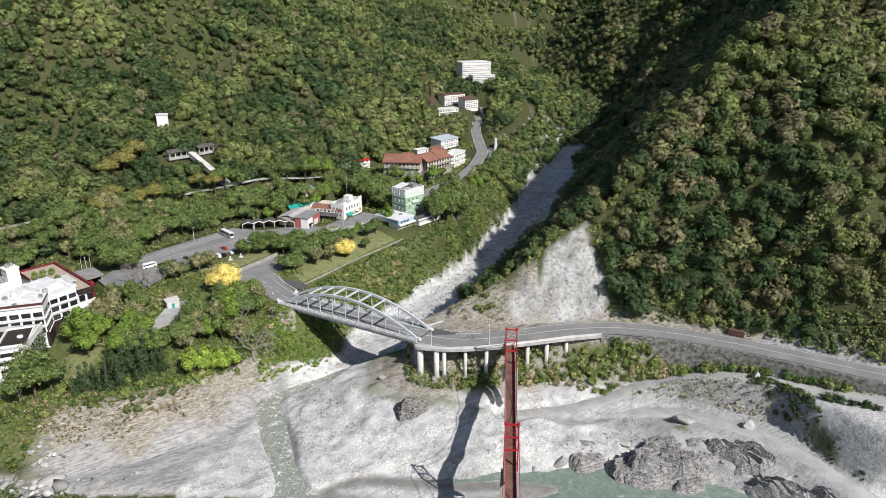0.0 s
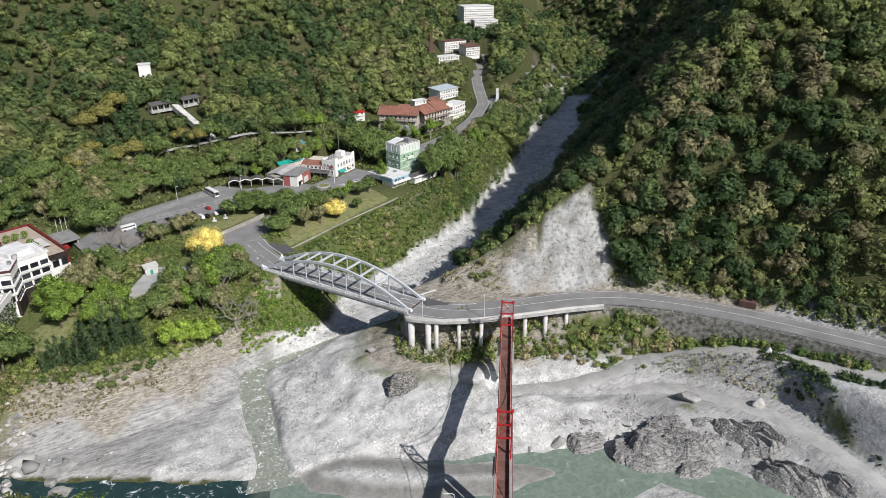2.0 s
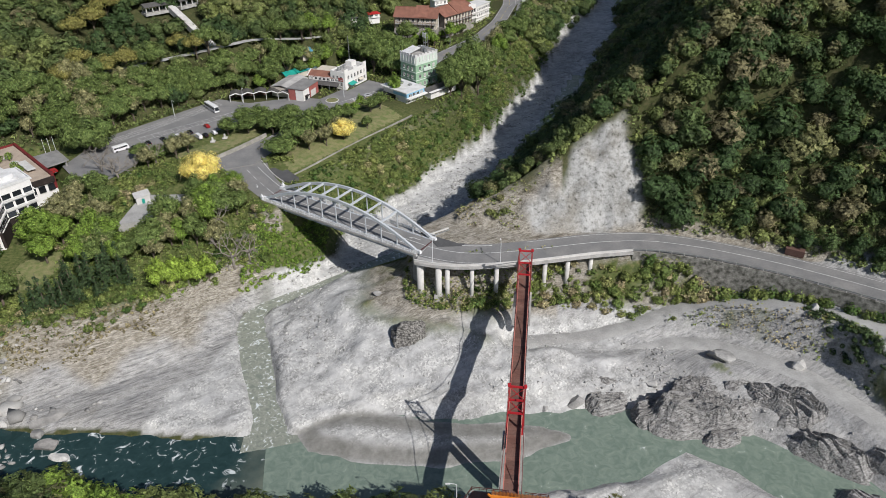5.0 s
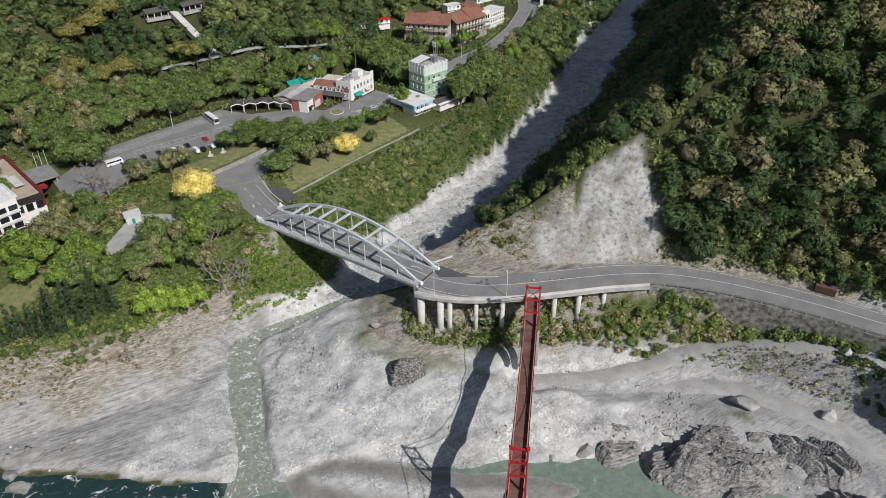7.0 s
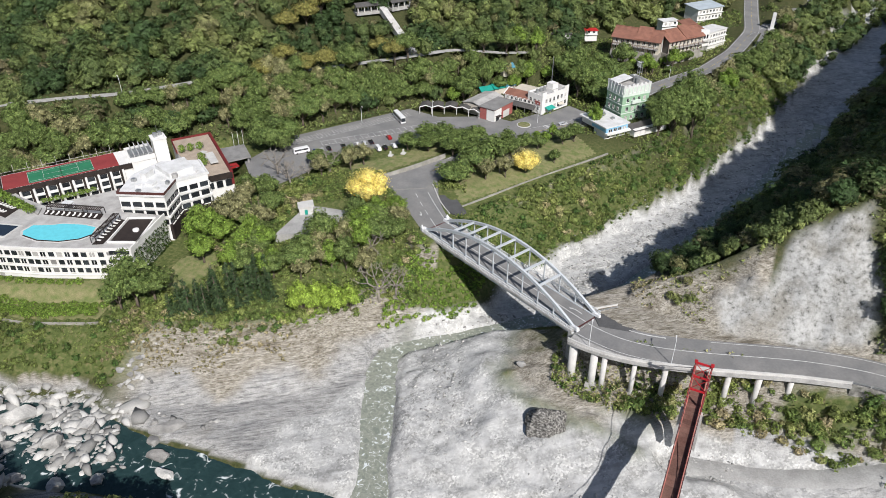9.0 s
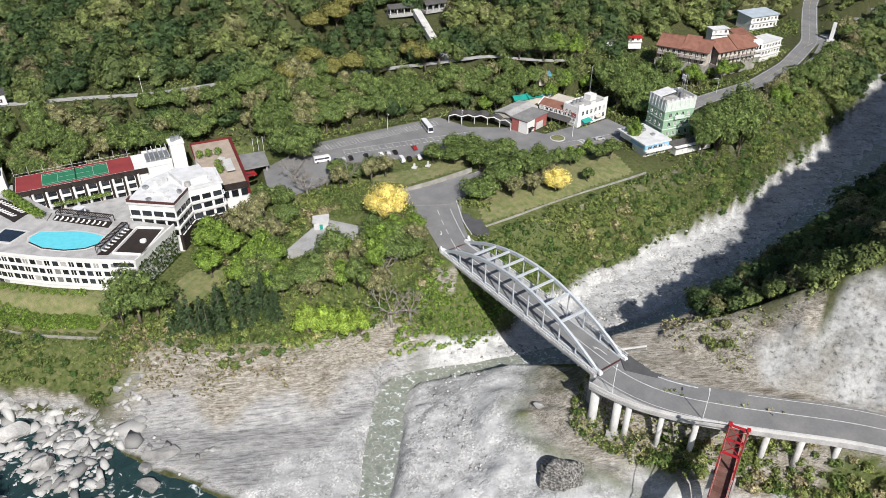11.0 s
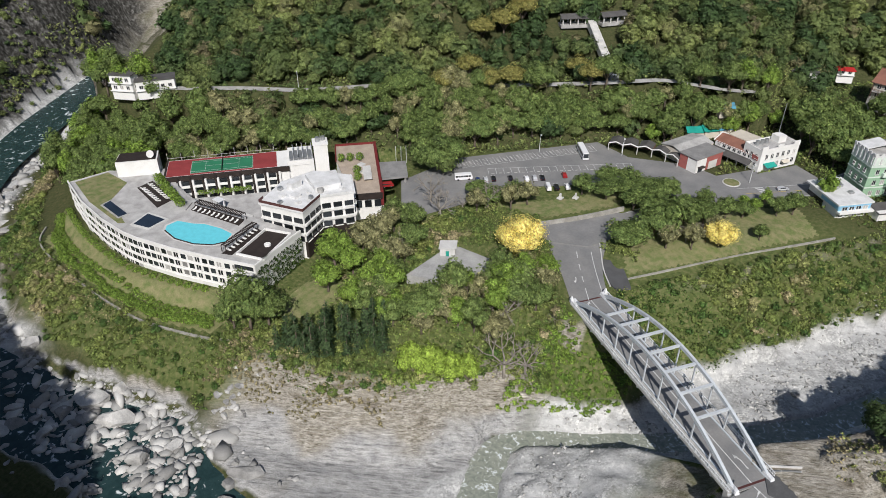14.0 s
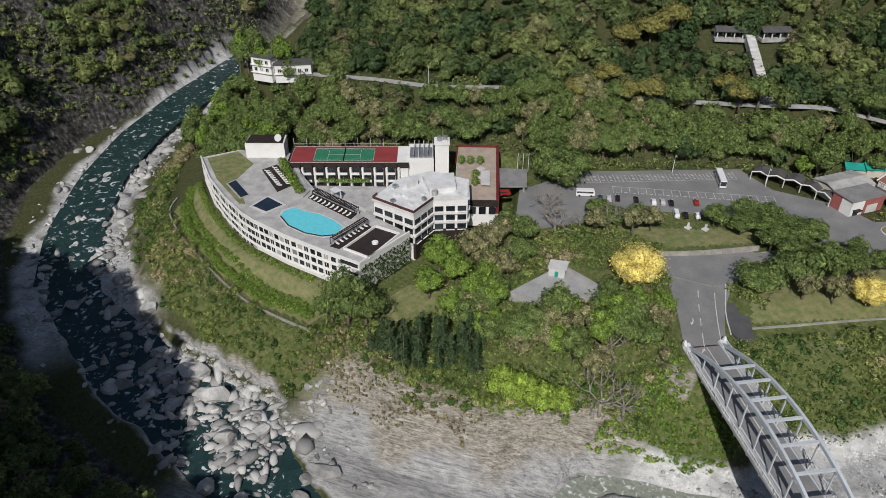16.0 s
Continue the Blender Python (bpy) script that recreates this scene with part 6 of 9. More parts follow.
def draped(name, poly, material, label, cell=1.5, lift=0.07):
    """A lawn laid over the ground inside a polygon."""
    xs, ys = [p[0] for p in poly], [p[1] for p in poly]
    gx_, gy_ = np.meshgrid(np.arange(min(xs), max(xs) + cell, cell), np.arange(min(ys), max(ys) + cell, cell))
    gz_ = height(gx_, gy_) + lift
    ok = inside(gx_, gy_, poly) > -0.3
    ny, nx = gx_.shape
    g = Geo()
    g.v = [tuple(p) for p in np.stack([gx_, gy_, gz_], -1).reshape(-1, 3)]
    g.f = [(r * nx + c, r * nx + c + 1, (r + 1) * nx + c + 1, (r + 1) * nx + c) for r in range(ny - 1) for c in range(nx - 1) if ok[r, c] and ok[r, c + 1] and ok[r + 1, c] and ok[r + 1, c + 1]]
    return tagged(solid(name, g, material, True), label, "lawn", kind="structure")


def frame_of(a, b, z):
    """A pose with its x axis along a to b; depth lies to the left (y)."""
    return Matrix.Translation((a[0], a[1], z)) @ pose(0, 0, 0, 0, 0, math.degrees(math.atan2(b[1] - a[1], b[0] - a[0])))


def win_grid(parent, x0, x1, y, zs, n, w, h, side_turn=0, curtain=0.2, out=-1):
    """Rows of windows along a wall that faces -y (or, turned, another way)."""
    for z in zs:
        for k in range(n):
            x = x0 + (x1 - x0) * (k + 0.5) / n
            m = Matrix.Translation((x, y, z)) if not side_turn else Matrix.Translation((y, x, z))
            o = new("window", CUR_MESH if wrng.random() < curtain else WIN_MESH)
            o.parent = parent
            o.matrix_basis = m @ pose(0, 0, 0, 0, 0, side_turn) @ Matrix.Diagonal((w / 1.24, 1, h / 1.45, 1))
            f = new("window_frame", SILL_MESH)
            f.parent = o
            f = new("mullion", MULL_MESH)
            f.parent = o


def gable(parent, x0, x1, y0, y1, z, rise, material, over=0.6, name="roof", thick=0.25):
    """A two-sided roof with its ridge along x."""
    ym = (y0 + y1) / 2
    g = Geo().slab((x0 - over, y0 - over, z - 0.15), (x1 + over, y0 - over, z - 0.15), (x1 + over, ym, z + rise), (x0 - over, ym, z + rise), thick)
    g.slab((x1 + over, y1 + over, z - 0.15), (x0 - over, y1 + over, z - 0.15), (x0 - over, ym, z + rise), (x1 + over, ym, z + rise), thick)
    ob = part(name, g, material, parent)
    e = Geo().add([(x0, y0, z), (x0, y1, z), (x0, ym, z + rise), (x1, y0, z), (x1, y1, z), (x1, ym, z + rise)], [(0, 2, 1), (3, 4, 5), (0, 1, 4, 3)])
    return ob, e


# red and white corner house with the scalloped shelter beside it
pk = thing("bus_station", frame_of((-67.6, 328.6), (-61.6, 343.6), 1.9), "flat-roofed station house with red and white painted walls", "building")
part("wall", Geo().box(0, 0, 0, 15.5, 8.5, 6.0), BRICK_RED, pk)
part("white_wall", Geo().box(-0.06, -0.06, 0, 6.0, 0.3, 5.6).box(-0.08, -0.06, 0, 0.3, 4.4, 5.6), WHITE_WALL, pk, "white painted corner of the station")
part("roof", Geo().box(-0.4, -0.4, 6.0, 15.9, 8.9, 6.35), GREY_ROOF, pk)
part("shutter", Geo().box(7.6, -0.12, 0, 12.6, 0.1, 3.4), CONCRETE_PALE, pk, "pale roller shutter")
part("awning", Geo().box(1.2, -1.6, 2.4, 4.4, 0, 2.6), DARK_TIMBER, pk)
part("doorway", Geo().box(1.6, -0.14, 0, 4.0, 0.05, 2.3), WINDOW, pk)
part("rear_hall", Geo().box(2, 8.5, 0, 20, 20, 5.0), CREAM, pk)
part("rear_roof", Geo().slab((1.5, 8.6, 5.1), (20.5, 8.6, 5.1), (20.5, 14, 6.4), (1.5, 14, 6.4), 0.2).slab((20.5, 20.4, 5.1), (1.5, 20.4, 5.1), (1.5, 14, 6.4), (20.5, 14, 6.4), 0.2), CONCRETE, pk)

sh = thing("waiting_shelter", pose(0, 0, 1.9), "curved waiting shelter with a dark scalloped roof edged in white", "shelter")
ARC = [(-105, 328.5), (-99.2, 329.7), (-93.4, 331.6), (-87.4, 332.6), (-81.2, 332.0), (-75.4, 330.2)]
for a, b in zip(ARC, ARC[1:]):
    a, b = Vector((*a, 0)), Vector((*b, 0))
    nrm = Vector((-(b - a).y, (b - a).x, 0)).normalized()
    mid = (a + b) / 2
    hi, lo = Vector((0, 0, 4.5)), Vector((0, 0, 3.5))
    g = Geo().slab(a + lo, mid + hi, mid + hi + nrm * 7, a + lo + nrm * 7, 0.18).slab(mid + hi, b + lo, b + lo + nrm * 7, mid + hi + nrm * 7, 0.18)
    part("roof_bay", g, GREY_SHEET, sh)
    part("roof_edge", Geo().beam(a + lo - nrm * 0.1, mid + hi - nrm * 0.1, 0.25, 0.4).beam(mid + hi - nrm * 0.1, b + lo - nrm * 0.1, 0.25, 0.4), WHITE_WALL, sh, "white scalloped roof edge")
    part("post", Geo().beam(a, a + lo, 0.3, 0.3), CONCRETE_PALE, sh)
    part("back_wall", Geo().beam(a + nrm * 6.6 + Vector((0, 0, 1.7)), b + nrm * 6.6 + Vector((0, 0, 1.7)), 0.3, 3.4), BROWN_WALL, sh)
    part("bench", Geo().beam(a.lerp(b, 0.2) + nrm * 5.4 + Vector((0, 0, 0.5)), a.lerp(b, 0.8) + nrm * 5.4 + Vector((0, 0, 0.5)), 0.5, 0.12), DARK_TIMBER, sh)
part("post", Geo().beam((-75.4, 330.2, 0), (-75.4, 330.2, 3.5), 0.3, 0.3), CONCRETE_PALE, sh)

# white shop house
wb = thing("shop_house", frame_of((-47.6, 344.2), (-37.4, 361.0), 2.0), "white three-storey shop house with a stepped parapet and green awnings", "building")
part("wall", Geo().box(0, 0, 0, 19.5, 9.5, 8.6), WHITE_WALL, wb)
part("roof", Geo().box(0.3, 0.3, 8.6, 19.2, 9.2, 8.7), CONCRETE, wb)
part("parapet", Geo().box(0, 0, 8.6, 19.5, 0.3, 9.6).box(0, 0, 8.6, 0.3, 9.5, 9.6).box(19.2, 0, 8.6, 19.5, 9.5, 9.6).box(0, 9.2, 8.6, 19.5, 9.5, 9.6).box(0, -0.05, 8.6, 3.0, 0.35, 10.8).box(16.5, -0.05, 8.6, 19.55, 0.35, 10.8).box(8, -0.05, 8.6, 11, 0.35, 10.6), WHITE_WALL, wb)
part("stair_head", Geo().box(12.5, 4.5, 8.6, 16.5, 8.5, 11.4), WHITE_WALL, wb)
part("antenna_mast", Geo().tube([(15.5, 8, 8.6), (15.5, 8, 24)], 0.16, 6), ZINC, wb)
for k in range(3):
    part("roof_tank", Geo().tube([(3.5 + 2.4 * k, 6.5, 8.7), (3.5 + 2.4 * k, 6.5, 10.6)], 0.8, 12), ZINC, wb)
win_grid(wb, 1.5, 18.5, -0.02, (5.4,), 6, 1.3, 1.8)
win_grid(wb, 8, 18.5, -0.02, (1.6,), 4, 1.5, 1.9)
win_grid(wb, 1.0, 8.5, -0.02, (5.4, 2.0), 3, 1.3, 1.6, side_turn=-90)
part("awning", Geo().slab((2.2, -2.6, 2.6), (7.6, -2.6, 2.6), (7.6, 0, 3.5), (2.2, 0, 3.5), 0.12), TEAL, wb, "green shop awning")
part("awning", Geo().slab((11.5, -1.8, 2.7), (15, -1.8, 2.7), (15, 0, 3.4), (11.5, 0, 3.4), 0.12), CREAM, wb, "cream shop awning")
part("shop_sign", Geo().box(-0.25, 1.2, 4.6, -0.02, 4.2, 6.4), BRICK_RED, wb)
lw = thing("tiled_shop_row", frame_of((-68.0, 352.6), (-50.5, 346.6), 2.0), "white shop row with red-brown tiled roofs and dark awnings", "building")
part("wall", Geo().box(0, 0, 0, 18.5, 17, 5.6), WHITE_WALL, lw)
ob_, end_ = gable(lw, 0, 18.5, 0.5, 9, 5.6, 2.0, TILE_RED)
part("gable_wall", end_, WHITE_WALL, lw)
part("roof", Geo().box(-0.2, 9.2, 5.6, 18.7, 17.2, 6.0), CREAM, lw)
for xe, y0, y1 in ((-0.7, -0.2, 4.75), (-0.7, 9.7, 4.75), (19.2, -0.2, 4.75)):
    part("edge_trim", Geo().beam((xe, y0, 5.5), (xe, y1, 7.75), 0.35, 0.5), WHITE_WALL, lw)
part("awning", Geo().slab((0, -3.6, 2.4), (18.5, -3.6, 2.4), (18.5, 0, 3.5), (0, 0, 3.5), 0.15), GREY_SHEET, lw, "dark awning over the shop front")
for k in range(5):
    part("awning_post", Geo().box(0.3 + 4.4 * k, -3.5, 0, 0.5 + 4.4 * k, -3.3, 2.5), ZINC, lw)
win_grid(lw, 0.8, 17.8, -0.02, (4.0, ), 7, 1.5, 1.1)
part("shop_front", Geo().box(0.6, -0.1, 0.1, 17.9, 0.05, 2.6), WINDOW, lw)

# green tower house
gt = thing("tower_house", frame_of((-18.3, 355.6), (-9.6, 346.4), 1.5), "pale green four-storey tower house with a crenellated mint top", "building")
gt.matrix_basis = gt.matrix_basis @ Matrix.Diagonal((0.96, 0.96, 1.2, 1))
part("wall", Geo().box(0, 0, 0, 12.4, 16.5, 10.6), GREEN_WALL, gt)
part("top_storey", Geo().box(-0.15, -0.15, 10.6, 12.55, 16.65, 14.0), MINT, gt, "mint top storey")
for z in (3.4, 7.0, 10.5):
    part("string_course", Geo().box(-0.2, -0.2, z, 12.6, 16.7, z + 0.35), MINT, gt)
part("roof", Geo().box(0.2, 0.2, 14.0, 12.2, 16.3, 14.1), CONCRETE, gt)
for k in range(6):
    part("merlon", Geo().box(-0.2 + 2.25 * k, -0.25, 14.0, 1.0 + 2.25 * k, 0.15, 15.2), ROOF_WHITE, gt)
    part("pilaster", Geo().box(0.1 + 2.25 * k, -0.35, 11.4, 0.6 + 2.25 * k, -0.1, 14.0), ROOF_WHITE, gt)
for k in range(7):
    part("merlon", Geo().box(12.25, -0.2 + 2.5 * k, 14.0, 12.65, 1.1 + 2.5 * k, 15.2), ROOF_WHITE, gt)
    part("pilaster", Geo().box(12.5, 0.3 + 2.5 * k, 11.4, 12.75, 0.8 + 2.5 * k, 14.0), ROOF_WHITE, gt)
part("parapet", Geo().box(-0.2, -0.2, 14.0, 12.6, 0.1, 14.6).box(12.3, -0.2, 14.0, 12.6, 16.7, 14.6).box(-0.2, 16.4, 14, 12.6, 16.7, 15.0).box(-0.2, -0.2, 14, 0.1, 16.7, 14.9), ROOF_WHITE, gt)
part("lean_to_roof", Geo().slab((0.4, 0.4, 15.0), (7, 0.4, 15.0), (7, 9, 16.2), (0.4, 9, 16.2), 0.2), ROOF_WHITE, gt)
win_grid(gt, 1.2, 11.2, -0.02, (8.2, 4.6), 3, 1.2, 1.3)
win_grid(gt, 1.5, 15.2, 12.42, (11.8, 8.2, 4.6, 1.0), 4, 1.5, 1.4, side_turn=90)
part("bay_balcony", Geo().box(12.4, 5.2, 7.4, 13.8, 10.4, 8.6), MINT, gt)
for k in range(3):
    part("water_tank", Geo().tube([(4.5 + 2.4 * k, 10.5, 14.1), (4.5 + 2.4 * k, 10.5, 16.4)], 0.95, 14), ZINC, gt)
mast = part("lattice_mast", Geo(), ZINC, gt)
g = Geo()
for a, b in ((-0.9, -0.9), (0.9, -0.9), (0.9, 0.9), (-0.9, 0.9)):
    g.beam((7.5 + a, 12.5 + b, 14), (7.5 + a * 0.7, 12.5 + b * 0.7, 22.5), 0.2, 0.2)
for z in (16, 18, 20, 22):
    for a, b, c, d in ((-0.9, -0.9, 0.9, -0.9), (0.9, -0.9, 0.9, 0.9), (0.9, 0.9, -0.9, 0.9), (-0.9, 0.9, -0.9, -0.9)):
        g.beam((7.5 + a * 0.85, 12.5 + b * 0.85, z), (7.5 + c * 0.85, 12.5 + d * 0.85, z - 0.2 + 0.4 * (a > 0)), 0.12, 0.12)
bpy.data.objects.remove(mast)
part("lattice_mast", g, ZINC, gt, "grey lattice mast")
for k in range(4):
    part("antenna_panel", Geo().box(6.3 + 0.75 * k, 11.2, 20.4, 6.6 + 0.75 * k, 11.5, 22.4), ROOF_WHITE, gt)

# white and blue shop with a broad flat roof
bs = thing("corner_shop", frame_of((-28.5, 338.2), (-15.0, 325.2), 0.8), "white corner shop with a sky-blue fascia and broad flat roof", "building")
part("wall", Geo().box(1, 1, 0, 17.8, 13, 5.6), WHITE_WALL, bs)
part("roof", Geo().box(-0.4, 0, 5.6, 18.9, 14.5, 6.2), ROOF_WHITE, bs)
part("fascia", Geo().box(18.2, 0.6, 3.4, 18.8, 13.4, 5.6).box(9, 0.4, 3.8, 18.8, 0.9, 5.6), BLUE_BAND, bs, "sky-blue painted fascia")
part("balcony", Geo().box(17.8, 0.4, 2.6, 20.2, 14.4, 3.4), WHITE_WALL, bs)
part("undercroft", Geo().box(1.0, 0.8, 0.1, 10, 1.05, 3.0), WINDOW, bs)
win_grid(bs, 1.5, 12.5, 18.85, (3.7,), 4, 2.0, 1.2, side_turn=90)
win_grid(bs, 1.5, 12.5, 17.85, (0.4,), 4, 1.6, 1.6, side_turn=90)
part("roof_unit", Geo().box(5, 8, 6.2, 7, 10, 7.2).box(11, 9, 6.2, 12.6, 10.6, 7.0), ZINC, bs)
part("side_shop", Geo().box(17.0, 14.5, 0, 22.5, 34, 3.4), WHITE_WALL, bs)
part("side_roof", Geo().slab((22.9, 14.2, 3.0), (22.9, 34.4, 3.0), (16.6, 34.4, 4.2), (16.6, 14.2, 4.2), 0.2), GREY_SHEET, bs)
for k in range(7):
    part("post", Geo().box(22.2, 15 + 3.0 * k, 0, 22.5, 15.3 + 3.0 * k, 3.2), BROWN_WALL, bs)

# teal sheds
for n_, (cx, cy, w_, d_, m_, turn_) in enumerate(((-79.5, 363, 9, 5, TEAL, 40), (-75.0, 367, 7, 6, TEAL, 45), (-70.0, 371, 7, 5, BLUE_ROOF, 50), (-72.5, 375, 6, 5, BLUE_ROOF, 40))):
    z0 = min(max(ground_z(cx, cy), 2) - 0.4, 6 + 1.2 * n_)
    s_ = thing("shed", pose(cx, cy, z0, 0, 0, turn_), "small shed with a teal sheet roof among the trees" if m_ is TEAL else "small shed with a blue sheet roof among the trees", "shed", "sheds behind the station")
    part("wall", Geo().box(-w_ / 2, -d_ / 2, 0, w_ / 2, d_ / 2, 3.2 + 0.5 * n_), CREAM, s_)
    gable(s_, -w_ / 2, w_ / 2, -d_ / 2, d_ / 2, 3.2 + 0.5 * n_, 1.6, m_)[0]

# red-roofed houses on the slope
def red_house(a, b, z, depth, label, annexe=False):
    """A long guest house: timber gable end, tiled roof with a raised part, balcony on posts."""
    ln = math.hypot(b[0] - a[0], b[1] - a[1])
    h = thing("guest_house", frame_of(a, b, z), label, "house", "red-roofed guest houses")
    part("base_wall", Geo().box(-0.5, -2.0, -6, ln + 0.5, depth, 0.2), STONEWORK, h)
    part("wall", Geo().box(0, 0, 0, ln, depth, 7.4), CREAM, h)
    r, e = gable(h, 0, ln, 0, depth, 7.4, 4.4, TILE_RED, over=1.2)
    part("gable_wall", e, BROWN_WALL, h)
    part("timber_end", Geo().box(-0.12, 0.1, 0.2, 0.0, depth - 0.1, 7.35), GREY_SHEET, h, "dark weathered timber end wall")
    for k in range(5):
        part("end_batten", Geo().box(-0.24, depth * k / 4 - 0.1, 0, -0.12, depth * k / 4 + 0.1, 7.4), BROWN_WALL, h)
    ym = depth / 2
    part("raised_roof", Geo().slab((ln * 0.47, -0.9, 7.75), (ln * 0.78, -0.9, 7.75), (ln * 0.78, ym + 0.8, 12.9), (ln * 0.47, ym + 0.8, 12.9), 0.5), TILE_RED, h)
    part("ridge_cap", Geo().box(-1.2, ym - 0.25, 11.75, ln + 1.2, ym + 0.25, 12.0), TILE_RED, h)
    part("eave_board", Geo().box(-1.2, -1.32, 6.95, ln + 1.2, -1.18, 7.25), BROWN_WALL, h)
    part("balcony", Geo().box(0, -2.2, 3.2, ln, 0, 3.45), CONCRETE, h)
    part("balcony_rail", Geo().box(0, -2.25, 4.35, ln, -2.15, 4.5).box(0, -2.25, 3.9, ln, -2.15, 4.0), BROWN_WALL, h)
    for k in range(int(ln // 3) + 1):
        part("post", Geo().box(3.0 * k, -2.3, 0, 3.0 * k + 0.22, -2.05, 7.2), BROWN_WALL, h)
    win_grid(h, 0.8, ln - 0.8, -0.02, (4.6, 0.7), max(2, int(ln // 3)), 1.7, 1.7)
    part("chimney", Geo().box(-1.0, depth * 0.3, 0, -0.2, depth * 0.3 + 1.0, 9.4), CONCRETE_PALE, h)
    if annexe:
        part("annexe_wall", Geo().box(ln, 1.5, 0, ln + 7, depth + 1, 9.2), WHITE_WALL, h, "white rendered end of the guest house")
        part("annexe_roof", Geo().slab((ln - 5, 4.5, 9.3), (ln + 5.5, 4.5, 9.3), (ln + 5.5, depth + 2, 12.6), (ln - 5, depth + 2, 12.6), 0.4), TILE_RED, h)
        part("annexe_balcony", Geo().box(ln, -0.4, 3.2, ln + 7.2, 1.5, 3.5).box(ln, -0.4, 3.5, ln + 7.2, -0.25, 4.4), CONCRETE_PALE, h)
        for k in range(3):
            part("glazed_door", Geo().box(ln + 0.8 + 2.1 * k, 1.4, 4.3, ln + 2.1 + 2.1 * k, 1.52, 6.6), WINDOW, h)
    return h


red_house((-24.0, 440), (2.0, 434.8), 9.0, 15, "cream guest house with a red-brown tiled roof on the slope")
red_house((7.5, 438), (25.5, 457), 9.0, 15, "timber-fronted guest house with a red-brown tiled roof and white annexe", True)


def flat_house(name, a, b, z, depth, h, roofm, label, floors=2, rise=0.0):
    ln = math.hypot(b[0] - a[0], b[1] - a[1])
    t = thing(name, frame_of(a, b, z), label, "house")
    part("wall", Geo().box(0, 0, -4, ln, depth, h), WHITE_WALL, t)
    if rise:
        part("roof", Geo().slab((-0.8, -0.8, h), (ln + 0.8, -0.8, h), (ln + 0.8, depth + 0.8, h + rise), (-0.8, depth + 0.8, h + rise), 0.3), roofm, t)
    else:
        part("roof", Geo().box(-0.5, -0.5, h, ln + 0.5, depth + 0.5, h + 0.35), roofm, t)
    for k in range(floors):
        z1 = 0.9 + k * (h / floors)
        part("floor_edge", Geo().box(-0.3, -0.9, z1 - 0.9, ln + 0.3, 0, z1 - 0.65), WHITE_WALL, t)
        win_grid(t, 0.6, ln - 0.6, -0.02, (z1,), max(2, int(ln // 2.8)), 1.5, 1.4)
        win_grid(t, 0.6, depth - 0.6, ln + 0.02, (z1,), max(1, int(depth // 3)), 1.3, 1.3, side_turn=90)
    return t


flat_house("town_house", (23, 519), (38.5, 534), 8.5, 12, 7.5, PALE_ROOF, "white town house with a pale blue-grey sheet roof", 2, 1.2)
flat_house("town_house", (29.5, 466), (39.5, 480), 8, 10, 7.5, ROOF_WHITE, "small white town house with a roof terrace", 2)
flat_house("town_house", (-76, 409), (-66, 414), 12, 8, 3.2, ROOF_WHITE, "low white house among trees", 1)
flat_house("town_house", (-60, 434), (-48, 437), 13.5, 7, 2.6, GREY_SHEET, "low house with a dark roof among trees", 1)
flat_house("town_house", (-42, 455), (-35, 458), 11.5, 5, 2.2, RED_SHEET, "low house with a bright red sheet roof", 1)
flat_house("town_house", (2, 487), (11, 493), 11.5, 6, 3.0, ROOF_WHITE, "white house with a flat roof behind the guest houses", 1)
flat_house("temple_hall", (36, 662), (58, 674), ground_z(47, 668) - 1, 13, 11, BROWN_WALL, "two-tiered white and brown temple hall beside the road", 3)
flat_house("temple_hall", (56, 650), (70, 658), ground_z(60, 652) + 1, 12, 8, BROWN_WALL, "brown-roofed temple hall above a pale forecourt", 2, 1.6)
flat_house("temple_hall", (28, 626), (48, 636), ground_z(38, 632) - 1, 11, 6, ROOF_WHITE, "low white temple hall with a flat roof", 2)
flat_house("lodge", (64, 766), (98, 774), ground_z(82, 770) + 7, 24, 14, ROOF_WHITE, "large white lodge with long flat roofs on the hill", 3)
flat_house("lodge_annexe", (74, 746), (100, 752), ground_z(85, 750) + 3, 14, 8, ROOF_WHITE, "white terraced annexe of the lodge", 2)
spire = thing("pavilion_spire", pose(22, 640, ground_z(22, 640)), "brown pointed wooden spire between the temple halls", "tower")
part("spire", Geo().prism([(-3, -3), (3, -3), (3, 3), (-3, 3)], 0, 19, 0.05), BROWN_WALL, spire)
flat_house("hillside_house", (-291, 219), (-282, 223.5), 20.8, 8, 7.0, GREY_SHEET, "small white two-storey house with a dark roof on the wooded hill", 2)
flat_house("hillside_chapel", (-281, 224.5), (-271.5, 237.5), 20.8, 7, 4.2, GREY_SHEET, "low white chapel wall with arched openings on the hill", 1)
flat_house("hillside_shrine", (-177, 424), (-170, 426), ground_z(-173, 427) - 1, 6, 9, ROOF_WHITE, "small white hut high on the wooded hill", 1)

mo = thing("monument", pose(68.5, 513, 8.3), "tall white stone monument pillar at the fork of the road", "monument")
part("plinth", Geo().box(-2.2, -2.2, -1, 2.2, 2.2, 0.6), CONCRETE_PALE, mo)
part("pillar", Geo().prism([(-1.1, -0.9), (1.1, -0.9), (1.1, 0.9), (-1.1, 0.9)], 0.6, 10.5, 0.9), ROOF_WHITE, mo)

